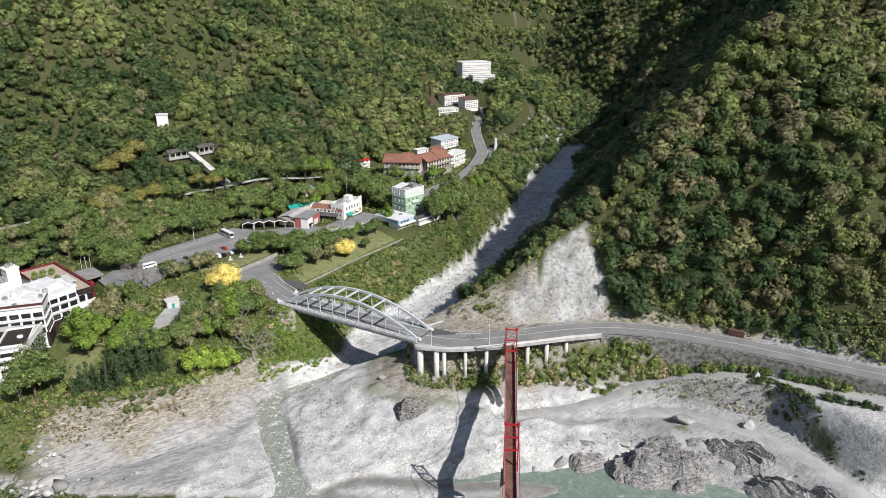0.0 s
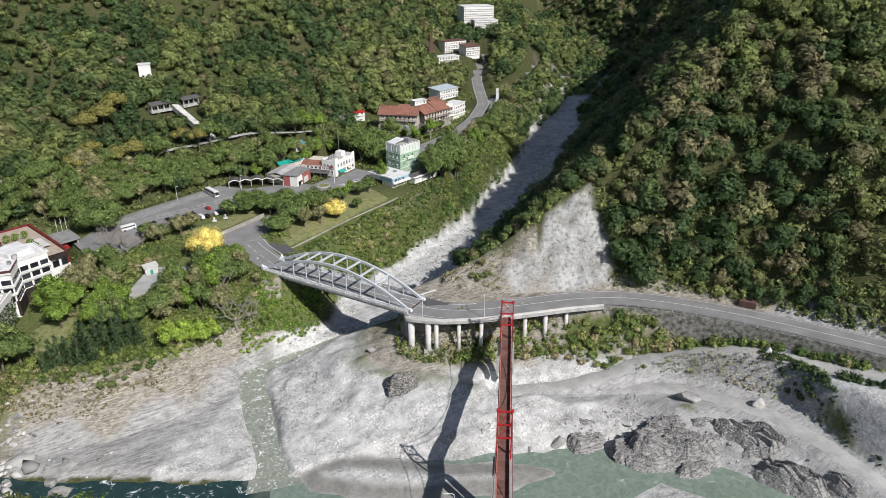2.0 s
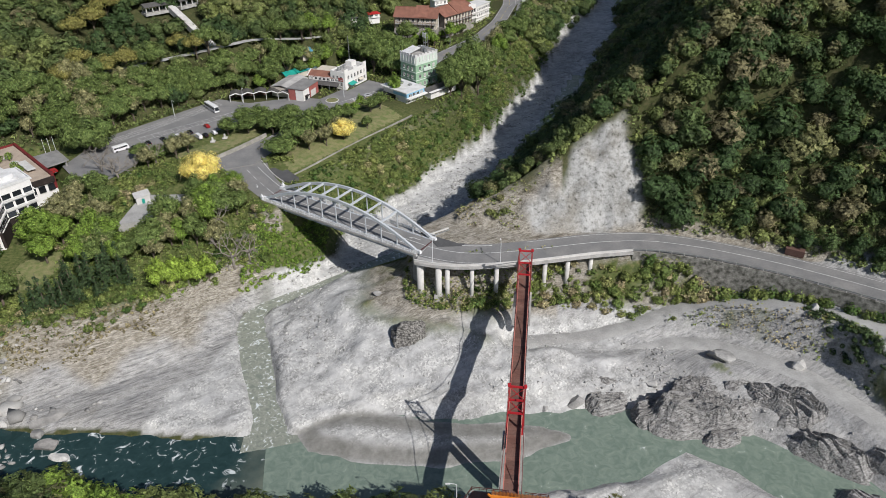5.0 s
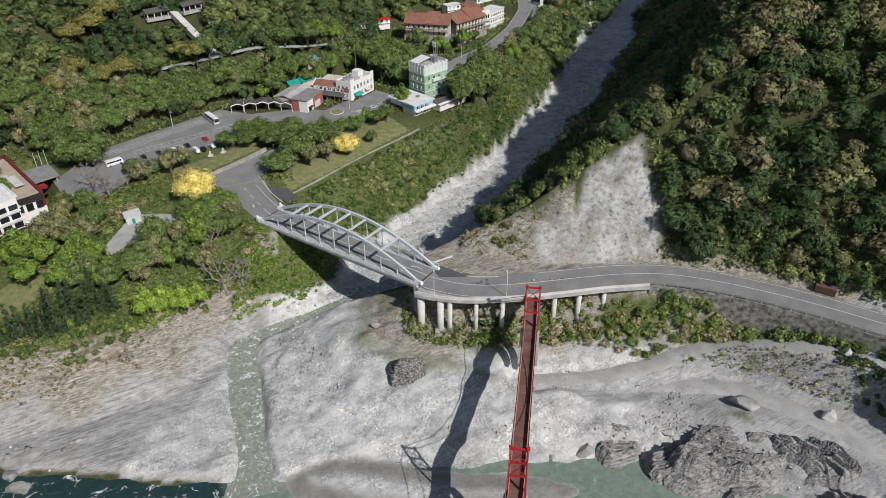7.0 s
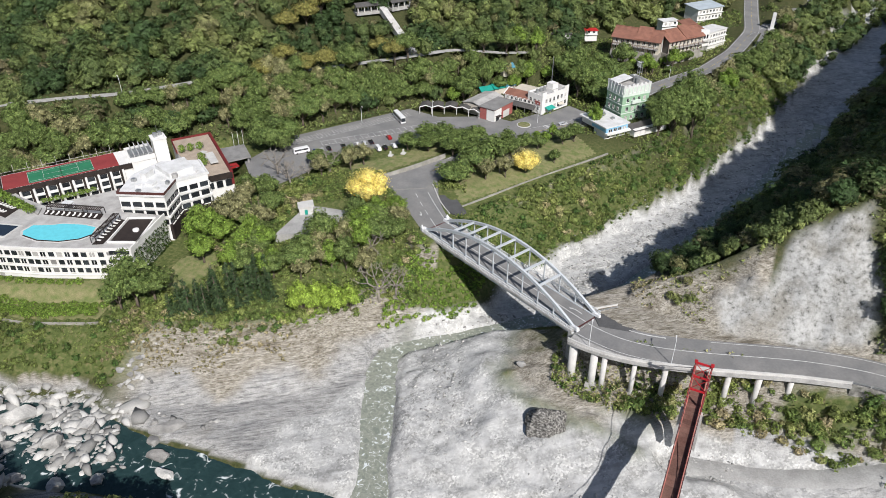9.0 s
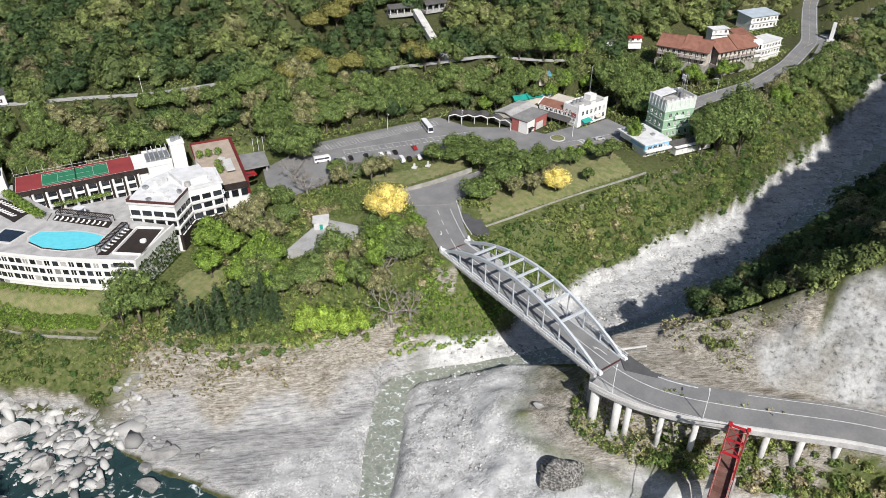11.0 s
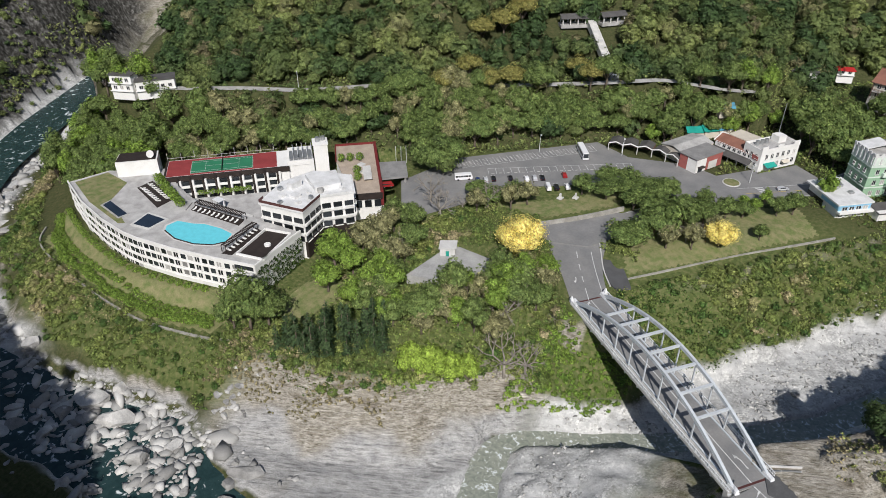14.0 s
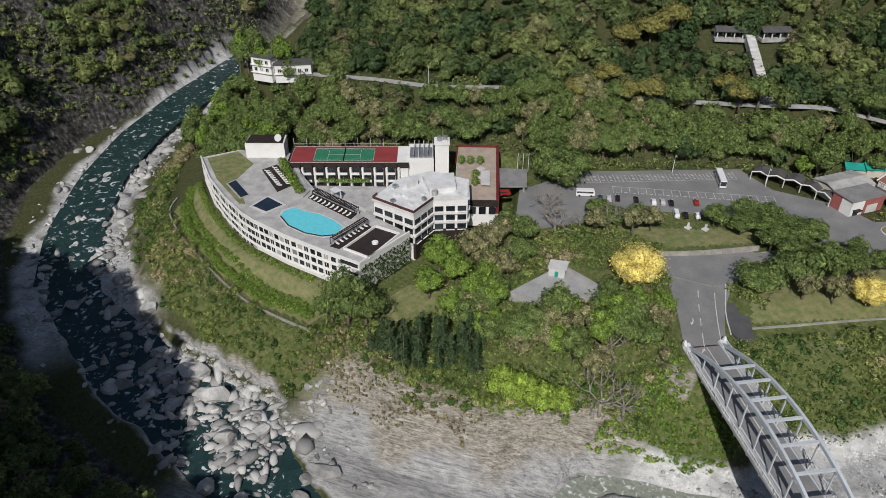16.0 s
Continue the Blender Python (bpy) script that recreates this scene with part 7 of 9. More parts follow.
# stairs up the hill between two open halls
st_ = thing("hill_stairs", pose(0, 0, 0), "long pale stone stairs climbing the wooded slope", "stairs")
s0, s1 = Vector(STAIR_LINE[0]), Vector(STAIR_LINE[-1])
across = Vector((-(s1 - s0).y, (s1 - s0).x, 0)).normalized()
for k in range(48):
    p = s0.lerp(s1, k / 48)
    q = s0.lerp(s1, (k + 1) / 48)
    zt_ = max(q.z, ground_z(q.x, q.y)) + 0.35
    part("stair_step", Geo().add([p + across * 1.9 + Vector((0, 0, zt_ - p.z)), p - across * 1.9 + Vector((0, 0, zt_ - p.z)), q - across * 1.9 + Vector((0, 0, zt_ - q.z)), q + across * 1.9 + Vector((0, 0, zt_ - q.z)),
                                  p + across * 1.9 - Vector((0, 0, 3)), p - across * 1.9 - Vector((0, 0, 3)), q - across * 1.9 - Vector((0, 0, 3)), q + across * 1.9 - Vector((0, 0, 3))],
                                 [(0, 1, 2, 3), (4, 5, 1, 0), (5, 6, 2, 1), (6, 7, 3, 2), (7, 4, 0, 3)]), CONCRETE_PALE, st_)
for cx, cy, turn_ in ((-155.2, 386.5, 42), (-141.5, 401.5, 52)):
    pv = thing("open_hall", pose(cx, cy, max(33.4, ground_z(cx, cy)) + 0.1, 0, 0, turn_), "low open hall with a dark roof on pale posts", "pavilion", "open halls above the stairs")
    part("floor", Geo().box(-6.5, -3.2, -1.2, 6.5, 3.2, 0.2), CONCRETE, pv)
    for x in (-5.6, -1.9, 1.9, 5.6):
        for y in (-2.4, 2.4):
            part("post", Geo().box(x - 0.25, y - 0.25, 0.3, x + 0.25, y + 0.25, 3.6), CONCRETE_PALE, pv)
    gable(pv, -6.2, 6.2, -3, 3, 3.6, 1.5, GREY_SHEET)[0]

# tea pavilion at the footbridge's end
tp = thing("bridge_pavilion", pose(12.5, 79.5, -2.2, 0, 0, -9), "small pavilion with an orange glazed roof on a viewing platform", "pavilion")
part("platform", Geo().prism([(-13, -1.5), (-9, 7.6), (8.5, 7.6), (9.5, -8), (-11, -9)], -10, -0.1), CONCRETE, tp)
part("floor", Geo().prism([(-12.7, -1.5), (-8.8, 7.3), (8.3, 7.3), (9.2, -7.7), (-10.8, -8.7)], -0.1, 0.02), BROWN_DECK, tp)
for a, b in (((-13, -1.5), (-9, 7.6)), ((-9, 7.6), (-0.6, 7.6)), ((3.2, 7.6), (8.5, 7.6)), ((8.5, 7.6), (9.5, -8))):
    part("railing", Geo().beam((*a, 1.05), (*b, 1.05), 0.15, 0.12).beam((*a, 0.55), (*b, 0.55), 0.08, 0.08), STEEL_DARK, tp)
    m_ = max(2, int(math.hypot(b[0] - a[0], b[1] - a[1]) / 1.6))
    for k in range(m_ + 1):
        x, y = a[0] + (b[0] - a[0]) * k / m_, a[1] + (b[1] - a[1]) * k / m_
        part("rail_post", Geo().box(x - 0.08, y - 0.08, 0, x + 0.08, y + 0.08, 1.15), STEEL_DARK, tp)
for x in (-2.6, 2.6, 6.6):
    for y in (-5.0, 1.8):
        part("pillar", Geo().tube([(x, y, 0), (x, y, 4.6)], 0.22, 10), RED_STEEL, tp)
for x0, x1, y0, y1 in ((-4.4, 8.6, -1.6, 3.6), (3.6, 9.0, -8.0, 0.0)):
    long = x1 - x0 > y1 - y0
    xm, ym = (x0 + x1) / 2, (y0 + y1) / 2
    if long:
        gable(tp, x0 + 0.8, x1 - 0.8, y0, y1, 4.6, 2.0, ORANGE_TILE, 0.7)[0]
        for k in range(16):
            x = x0 + 0.4 + (x1 - x0 - 0.8) * k / 15
            part("roof_rib", Geo().beam((x, y0 - 0.7, 4.58), (x, ym, 6.78), 0.16, 0.16).beam((x, y1 + 0.7, 4.58), (x, ym, 6.78), 0.16, 0.16), ORANGE_TILE, tp)
        part("ridge", Geo().beam((x0, ym, 6.9), (x1, ym, 6.9), 0.4, 0.5).beam((x0, ym, 6.9), (x0 - 0.6, ym, 7.5), 0.3, 0.4).beam((x1, ym, 6.9), (x1 + 0.6, ym, 7.5), 0.3, 0.4), ORANGE_TILE, tp)
    else:
        part("roof", Geo().slab((x0 - 0.6, y0, 4.4), (x0 - 0.6, y1, 4.4), (xm, y1, 6.2), (xm, y0, 6.2), -0.2).slab((x1 + 0.6, y1, 4.4), (x1 + 0.6, y0, 4.4), (xm, y0, 6.2), (xm, y1, 6.2), -0.2), ORANGE_TILE, tp)
        part("ridge", Geo().beam((xm, y0 - 0.5, 6.4), (xm, y1, 6.4), 0.4, 0.5), ORANGE_TILE, tp)

PLAZA = [(-66, 318), (-62, 329), (-50, 345.5), (-47, 343.5), (-36.5, 360.5), (-24, 352), (-38, 335), (-52, 314)]
plaza = solid("plaza", Geo().prism(PLAZA, 0.5, 1.97), ASPHALT)
tagged(plaza, "worn asphalt forecourt before the shops", "forecourt", kind="structure")
# terrace wall between the lawns and the bank, stone wall at the junction, small yard
wall_along("bank_wall", [(-62, 247.5, -0.8), (-55, 257.5, -0.9), (-44, 273.4, -1), (-34, 287, -1), (-22, 302, -1), (-12, 315, -1)], 0.55, 0.6, STONEWORK, "low weathered wall along the top of the bank", below=1.2)
wall_along("junction_wall", [(-99, 259, 1.2), (-92, 267, 1.4), (-84, 278, 1.6), (-79, 286, 1.7)], 0.6, 1.3, STONEWORK, "pale stone wall above the road junction", below=1.0)
wall_along("kerb", [(-63.5, 241.5, 0.2), (-68.6, 246.5, 0.3), (-72.4, 254, 0.5), (-75.5, 259.8, 0.7), (-79, 265, 0.9)], 0.35, 0.16, CONCRETE_PALE, "pale kerb round the bend", "kerb")
fill = solid("road_apron", Geo().prism([(-101, 260), (-94, 268), (-82, 284), (-75, 284), (-70.5, 276), (-74.5, 266), (-78.5, 257), (-90, 252)], -0.5, 1.10), ASPHALT)
tagged(fill, "asphalt apron where the bridge road meets the main road", "road", kind="structure")
wedge = solid("parking_bay", Geo().prism([(-63.2, 241.8), (-68.4, 246.8), (-71.8, 253.6), (-66.5, 256), (-57.8, 244.5), (-61, 240.8)], -0.6, 0.42), ASPHALT_DARK)
tagged(wedge, "small dark asphalt parking bay beside the bridge", "parking", kind="structure")
apron = solid("lay_by", Geo().prism([(-4.5, 197.2), (2.6, 201.4), (11, 194.5), (10, 190), (-1.5, 190)], -0.6, 0.28), ASPHALT_DARK)
tagged(apron, "dark asphalt lay-by at the bridge's end", "lay-by", kind="structure")
wall_along("lay_by_wall", [(-4.6, 196.9, 0.25), (-1.2, 199.8, 0.25), (2.8, 201.6, 0.3)], 0.3, 0.85, CONCRETE_PALE, "low white guard wall round the lay-by", "wall")
yard = solid("shed_yard", Geo().prism([(-119, 226), (-120, 209), (-112, 212), (-102, 221.4), (-95.4, 232.6), (-101, 239), (-116, 236)], -4.5, -0.35), DIRT)
tagged(yard, "pale gravel yard between trees", "yard", kind="structure")
for nm, poly, z0, z1 in (("lawn_park", [(-128, 262), (-112, 271), (-99, 283), (-86, 304), (-80, 300), (-83, 286), (-99, 266), (-110, 258)], 0.5, 1.75), ("lawn_bank", [(-62, 250), (-42, 276), (-30, 294), (-16, 313), (-28, 326), (-40, 322), (-50, 306), (-62, 285), (-69, 268), (-67, 258)], -1.5, 0.15),
                        ("lawn_court", [(-150, 178), (-150, 194), (-137, 200), (-133, 190), (-140, 179)], -7.5, -4.9), ("lawn_road", [(18, 372), (10, 352), (24, 366), (38, 396), (46, 420), (36, 420)], 0.5, 3.4)):
    draped(nm, poly, LAWN, "short dry lawn with trees", 1.3, 0.09)
hut = thing("park_hut", pose(-116.5, 227.5, -0.4, 0, 0, 30), "small weathered concrete hut with a pale slab roof", "hut")
part("wall", Geo().box(-2.6, -2.2, 0, 2.6, 2.2, 3.2), CONCRETE_PALE, hut)
part("roof", Geo().slab((-3, -2.6, 3.2), (3, -2.6, 3.6), (3, 2.6, 3.6), (-3, 2.6, 3.2), 0.25), CONCRETE_PALE, hut)
part("doorway", Geo().box(-0.6, -2.28, 0, 0.5, -2.1, 2.1), TEAL, hut)
for k, (x, y) in enumerate(((-101.8, 279.6), (-97.2, 283.2))):
    sp_ = thing("stone_pedestal", pose(x, y, 1.7), "pale stone pedestal with a plain bust-like block on the lawn", "monument", "pedestals on the lawn")
    part("base", Geo().box(-1.0, -1.0, 0, 1.0, 1.0, 0.5), CONCRETE_PALE, sp_)
    part("block", Geo().prism([(-0.4, -0.4), (0.4, -0.4), (0.4, 0.4), (-0.4, 0.4)], 0.5, 2.2, 0.7), CONCRETE_PALE, sp_)
ri_ = thing("traffic_island", pose(-53.2, 329.5, 1.9, 0, 0, 40), "small planted traffic island with a pale kerb", "traffic island")
part("kerb", Geo().tube([(0, 0, 0), (0, 0, 0.35)], 3.4, 20), CONCRETE_PALE, ri_)
part("bed", Geo().tube([(0, 0, 0.35), (0, 0, 0.45)], 3.0, 20), LAWN, ri_)
zebra = thing("zebra_crossing", pose(-40.5, 329.0, 2.12, 0, 0, 50), "white painted zebra crossing on the main road", "crossing", kind="structure")
for k in range(7):
    part("stripe", Geo().box(-1.6, -4.0 + 1.2 * k, 0, 1.6, -3.4 + 1.2 * k, 0.01), PAINT_LINE, zebra)


def street_lamp(x, y, z, turn, tall=8.0, group="street lamps"):
    l_ = thing("street_lamp", pose(x, y, z, 0, 0, turn), "slim pale street lamp on a tall pole", "street lamp", group)
    part("pole", Geo().tube([(0, 0, 0), (0, 0, tall)], 0.12, 8, 0.08).tube([(0, 0, tall), (0.5, 0, tall + 0.35), (1.8, 0, tall + 0.5)], 0.07, 6), BRIDGE_WHITE, l_)
    part("head", Geo().box(1.5, -0.18, tall + 0.4, 2.5, 0.18, tall + 0.55), ROOF_WHITE, l_)
    return l_


for x, y, z, turn_ in ((-3.2, 179.6, 0.0, 90), (19.6, 178.6, 0.4, 90), (-118, 352, 23.4, 140), (-224, 266, 20.5, 140), (-47.5, 334, 1.9, 300), (10, 407, 4, 200), (-128, 310, 1.9, 310), (-98, 327, 1.9, 300)):
    street_lamp(x, y, z, turn_)
fl = street_lamp(1.0, 82.6, -2.2, 180, 9, "flood lamps")
tagged(fl, "white lamp with a double head on the viewing platform")

# ---- single trees and shrubs ----
draped("lawn_garden", GARDEN, LAWN, "sloping dry garden lawn below the hotel's windows", 1.2, 0.22)
BARK = mat("grey_brown_bark", (0.16, 0.13, 0.10), 0.9, var=0.2, scale=3, bump=0.03, bscale=6)
BARK_PALE = mat("pale_bare_wood", (0.30, 0.27, 0.23), 0.9, var=0.15, scale=3)
LEAF_BROAD = foliage("broad_tree_leaves", (0.07, 0.118, 0.034), (0.185, 0.24, 0.07))
LEAF_BRIGHT = foliage("fresh_green_leaves", (0.12, 0.205, 0.035), (0.22, 0.31, 0.055))
LEAF_LIME = foliage("lime_bamboo_leaves", (0.20, 0.30, 0.045), (0.28, 0.37, 0.06))
LEAF_YELLOW = foliage("yellow_blossom", (0.70, 0.58, 0.14), (0.80, 0.70, 0.24))
LEAF_GOLD = foliage("golden_olive_leaves", (0.17, 0.18, 0.05), (0.31, 0.28, 0.085))
LEAF_PINE = foliage("dark_conifer_needles", (0.034, 0.062, 0.026), (0.068, 0.105, 0.04))
LEAF_OLIVE = foliage("olive_dry_leaves", (0.17, 0.18, 0.078), (0.30, 0.285, 0.14))
LEAF_DRY = foliage("dry_grass_and_scrub", (0.14, 0.13, 0.055), (0.30, 0.26, 0.15))
LEAF_BANK = foliage("bank_shrub_leaves", (0.07, 0.125, 0.03), (0.215, 0.25, 0.072), (0.33, 0.285, 0.16))
tree_rng = np.random.default_rng(21)


def tree(name, label, leaf, radius, tall, trunk, cards, size, lump=0.35, sub=7):
    """A broad tree of its own: tapered trunk with limbs, and a crown of leaf clumps in several boughs."""
    t = thing(name, Matrix(), label, "tree")
    g = Geo().tube([(0, 0, -0.8), (0.1, 0.05, trunk * 0.5), (0, 0.1, trunk + tall * 0.7)], 0.28 + radius * 0.035, 8, 0.12)
    vs, fs, ns, at = [], [], [], 0
    for k in range(sub):
        a = 2 * math.pi * k / sub + tree_rng.uniform(-0.4, 0.4)
        out = radius * tree_rng.uniform(0.38, 0.62) if k else 0.0
        c = np.array([math.cos(a) * out, math.sin(a) * out, trunk + tall * (tree_rng.uniform(0.55, 0.95) if k else 1.2)])
        g.tube([(0, 0, trunk * 0.7), (c[0] * 0.5, c[1] * 0.5, trunk + 0.3 * tall), tuple(c)], 0.16, 5, 0.05)
        v, f, n = leafy(tree_rng, c, radius * tree_rng.uniform(0.48, 0.62), tall * tree_rng.uniform(0.45, 0.6), cards // sub, size, lump)
        vs.append(v)
        fs.append(f + at)
        ns.append(n)
        at += len(v)
    part("trunk", g, BARK, t, smooth=True)
    cr = tri_object("crown", np.concatenate(vs), np.concatenate(fs), leaf, tree_rng.uniform(0.15, 0.95, at), soft=np.concatenate(ns))
    cr.parent = t
    return t


def conifer(label, tall, radius):
    t = thing("conifer", Matrix(), label, "tree")
    part("trunk", Geo().tube([(0, 0, -0.8), (0, 0, tall)], 0.3, 8, 0.05), BARK, t, smooth=True)
    cs, ns, ss = [], [], []
    rings = int(tall / 0.8)
    for k in range(rings):
        h = 0.12 + 0.86 * k / rings
        r = radius * (1 - h) ** 0.8 + 0.25
        for j in range(max(4, int(9 * (1 - h) + 4))):
            a = tree_rng.uniform(0, 2 * math.pi)
            for q in (0.45, 0.85):
                cs.append((math.cos(a) * r * q, math.sin(a) * r * q, tall * h - 0.25 * r * q))
                ns.append((math.cos(a) * 0.5 + tree_rng.normal(0, 0.2), math.sin(a) * 0.5 + tree_rng.normal(0, 0.2), 0.9))
                ss.append(tree_rng.uniform(0.35, 0.7))
    n = np.array(ns)
    n /= np.linalg.norm(n, axis=1)[:, None]
    v, f = clump_mesh(np.array(cs), n, np.array(ss), tree_rng)
    c = tri_object("crown", v, f, LEAF_PINE, np.repeat(tree_rng.uniform(0.1, 0.9, len(cs)), 3))
    c.parent = t
    return t


def bare_tree(label, tall, spread):
    t = thing("bare_tree", Matrix(), label, "tree")
    g = Geo().tube([(0, 0, -0.8), (0.2, 0, tall * 0.35)], 0.32, 8, 0.24)

    def limb(p, d, ln, r, depth):
        q = p + d * ln
        g.tube([p, (p + q) / 2 + Vector(tree_rng.normal(0, 0.06 * ln, 3)), q], r, 5, r * 0.6)
        if depth:
            for _ in range(3):
                w = (d + Vector(tree_rng.normal(0, 0.55, 3)) * spread + Vector((0, 0, 0.12))).normalized()
                limb(q, w, ln * tree_rng.uniform(0.55, 0.8), r * 0.58, depth - 1)

    for k in range(5):
        a = 2 * math.pi * k / 5
        limb(Vector((0.1, 0, tall * 0.3)), Vector((math.cos(a) * 0.8, math.sin(a) * 0.8, 0.75)).normalized(), tall * 0.28, 0.17, 3)
    part("branching_trunk", g, BARK_PALE, t, smooth=True)
    return t


KINDS = {
    "broad": [tree("broad_tree", "dark green broad-crowned tree on the terrace", LEAF_BROAD, 4.6, 4.2, 2.6, 1240, 0.38), tree("broad_tree", "dense green tree with a rounded crown", LEAF_BROAD, 5.2, 3.6, 2.4, 1400, 0.38, sub=9), tree("broad_tree", "tall dark green tree with an uneven crown", LEAF_BROAD, 4.0, 5.2, 3.2, 1240, 0.37, 0.5)],
    "dome": [tree("broad_tree", "huge dark round-crowned tree beside the parking ground", LEAF_BROAD, 6.2, 4.4, 0.4, 2400, 0.36, 0.25, 14)],
    "bright": [tree("leafy_tree", "fresh bright green leafy tree", LEAF_BRIGHT, 4.2, 4.6, 3.0, 1200, 0.37), tree("leafy_tree", "bright green tree with a loose crown", LEAF_BRIGHT, 3.6, 4.8, 2.6, 1040, 0.37, 0.5)],
    "lime": [tree("bamboo_clump", "bright lime-green bamboo clump on the bank", LEAF_LIME, 3.4, 4.4, 0.6, 1120, 0.34, 0.5)],
    "yellow": [tree("blossom_tree", "tree covered in golden yellow blossom", LEAF_YELLOW, 5.4, 4.8, 1.2, 4600, 0.19, 0.2, 14)],
    "gold": [tree("golden_tree", "olive-golden flowering tree among the woods", LEAF_GOLD, 4.8, 3.8, 2.4, 1500, 0.32, 0.35, 9)],
    "olive": [tree("dry_tree", "olive and brown half-bare tree", LEAF_OLIVE, 3.8, 4.0, 2.6, 660, 0.31, 0.55)],
    "pine": [conifer("tall dark green conifer on the bank", 13.0, 2.6), conifer("slender dark conifer with drooping tiers", 11.0, 2.2)],
    "bare": [bare_tree("pale leafless tree with spreading branches", 9.0, 0.9), bare_tree("grey bare tree with many fine branches", 7.5, 1.1)],
}
for rows in KINDS.values():
    for t in rows:
        t.matrix_basis = Matrix.Translation((0, 0, -400))
PLANTED = []
BAY = [(-58, 238), (-71, 244), (-75, 256), (-64, 258), (-55, 246)]


def plant(kind, x, y, size=1.0, group="", dz=0.0):
    size *= 1.0 if kind in ("pine", "bare", "lime") else 1.22
    src = KINDS[kind][int(tree_rng.integers(len(KINDS[kind])))]
    z = ground_z(x, y) + dz
    m = pose(x, y, z, 0, 0, tree_rng.uniform(0, 360)) @ Matrix.Diagonal((size, size, size * tree_rng.uniform(0.9, 1.12) * (0.62 if kind == "broad" and -135 < x < -66 and 256 < y < 310 else 1.0), 1))
    t = copy_thing(src, m)
    t.matrix_basis = m
    if group:
        t["group"] = group
    PLANTED.append((x, y, size))
    return t


# trees with a place of their own
for kind, x, y, s in (('yellow', -95.8, 240.5, 1.32), ('yellow', -43, 283.5, 0.85), ('broad', -69, 266, 1.25), ('broad', -63, 275, 1.25), ('broad', -57, 283, 1.2), ('broad', -66, 285, 1.1), ('broad', -32.4, 314.8, 0.75), ('broad', -42, 306, 0.6), ('bright', -40, 311, 0.55), ('dome', -153, 271.5, 1.55), ('broad', -128, 262, 0.85), ('broad', -121.5, 264.5, 0.9), ('broad', -115.5, 269, 0.9), ('broad', -124, 258, 0.8), ('olive', -110, 269, 1.0), ('bare', -135, 247, 1.3), ('bare', -127, 251, 1.1), ('olive', -122, 253, 0.9), ('olive', -113, 262, 0.9), ('broad', -97, 288, 1.0), ('broad', -91, 297, 1.1), ('broad', -85, 303, 1.0), ('broad', -78, 305, 0.9), ('broad', -88, 290, 1.0), ('broad', -82, 294, 1.1), ('broad', -73, 297, 1.0), ('broad', -76, 288, 1.1), ('broad', -70, 303, 1.05), ('bright', -146, 203, 1.2), ('bright', -150, 206, 1.1)):
    plant(kind, x, y, s, "park trees" if kind == "broad" else "")
for kind, x, y, s in (('bright', -140, 193, 1.0), ('bright', -138, 203, 1.0), ('olive', -143, 214, 1.2), ('olive', -136, 213, 1.1), ('olive', -140, 222, 1.1), ('bare', -132, 220, 1.1), ('olive', -128, 214, 1.0), ('bright', -127, 206, 1.0), ('bright', -121, 203, 0.9), ('bare', -84, 213, 1.6), ('olive', -80, 226, 1.0), ('olive', -88, 231, 1.0), ('lime', -96.5, 182, 1.45), ('lime', -92, 185, 1.5), ('lime', -87.5, 188.5, 1.4), ('lime', -84, 192.5, 1.2), ('gold', -179, 361, 1.3), ('gold', -175.6, 372, 1.35), ('gold', -184, 349, 1.2), ('gold', -173.4, 323, 1.1), ('gold', -156.4, 314, 1.05), ('gold', -148.7, 319, 1.1), ('gold', -134, 352, 1.0), ('gold', -121.5, 340, 1.0), ('gold', -123, 361, 0.8), ('gold', -173.5, 303, 1.0), ('bare', -131, 243, 1.5), ('bare', -140, 249, 1.4), ('bare', -121, 259, 1.3), ('bare', -77, 201, 1.9)):
    plant(kind, x, y, s, "park trees" if kind == "broad" else "")
for kind, x, y, s in (('bare', -72, 205, 1.5), ('broad', -150, 168, 1.4), ('broad', -146, 172, 1.2), ('broad', -154, 165, 1.1), ('olive', -50, 276, 0.8), ('bare', -53, 279, 0.8), ('broad', -33, 296, 0.5), ('broad', -52, 293, 0.9), ('olive', -57, 271, 0.9), ('bare', -50, 284, 1.0), ('broad', -47, 302, 0.75), ('bright', -38, 319, 0.55), ('broad', -28, 319, 0.75), ('olive', -46, 288, 0.8), ('broad', -60, 292, 0.8), ('broad', -55, 301, 0.7), ('bright', -44, 312, 0.5), ('bright', -21, 336, 0.9), ('bare', 2, 347, 0.8), ('broad', 9, 350, 1.6), ('broad', 15, 358, 1.7), ('broad', 20, 366, 1.7), ('broad', 14, 345, 1.5), ('broad', 24, 357, 1.5), ('broad', 27, 372, 1.4), ('broad', 8, 340, 1.2), ('olive', 30, 384, 1.2), ('bright', 39, 400, 1.1), ('broad', 46, 416, 1.1)):
    plant(kind, x, y, s, "park trees" if kind == "broad" else "")
for kind, x, y, s in (('bright', -3, 418, 1.0), ('broad', -16, 424, 1.3), ('bright', 11, 430, 1.0), ('broad', -34, 372, 1.5), ('broad', -28, 380, 1.6), ('broad', -40, 380, 1.5), ('broad', -24, 368, 1.2), ('broad', -36, 390, 1.5), ('broad', -20, 392, 1.4), ('broad', -28, 402, 1.3), ('broad', -44, 398, 1.3), ('bright', -63, 72, 1.5), ('bright', -72, 78, 1.5), ('bright', -82, 84, 1.4), ('bright', -54, 76, 1.4), ('bright', -46, 80, 1.2), ('bright', -92, 92, 1.3), ('bright', -6, 78, 1.0), ('broad', 8, 62, 0.9)):
    plant(kind, x, y, s, "park trees" if kind == "broad" else "")


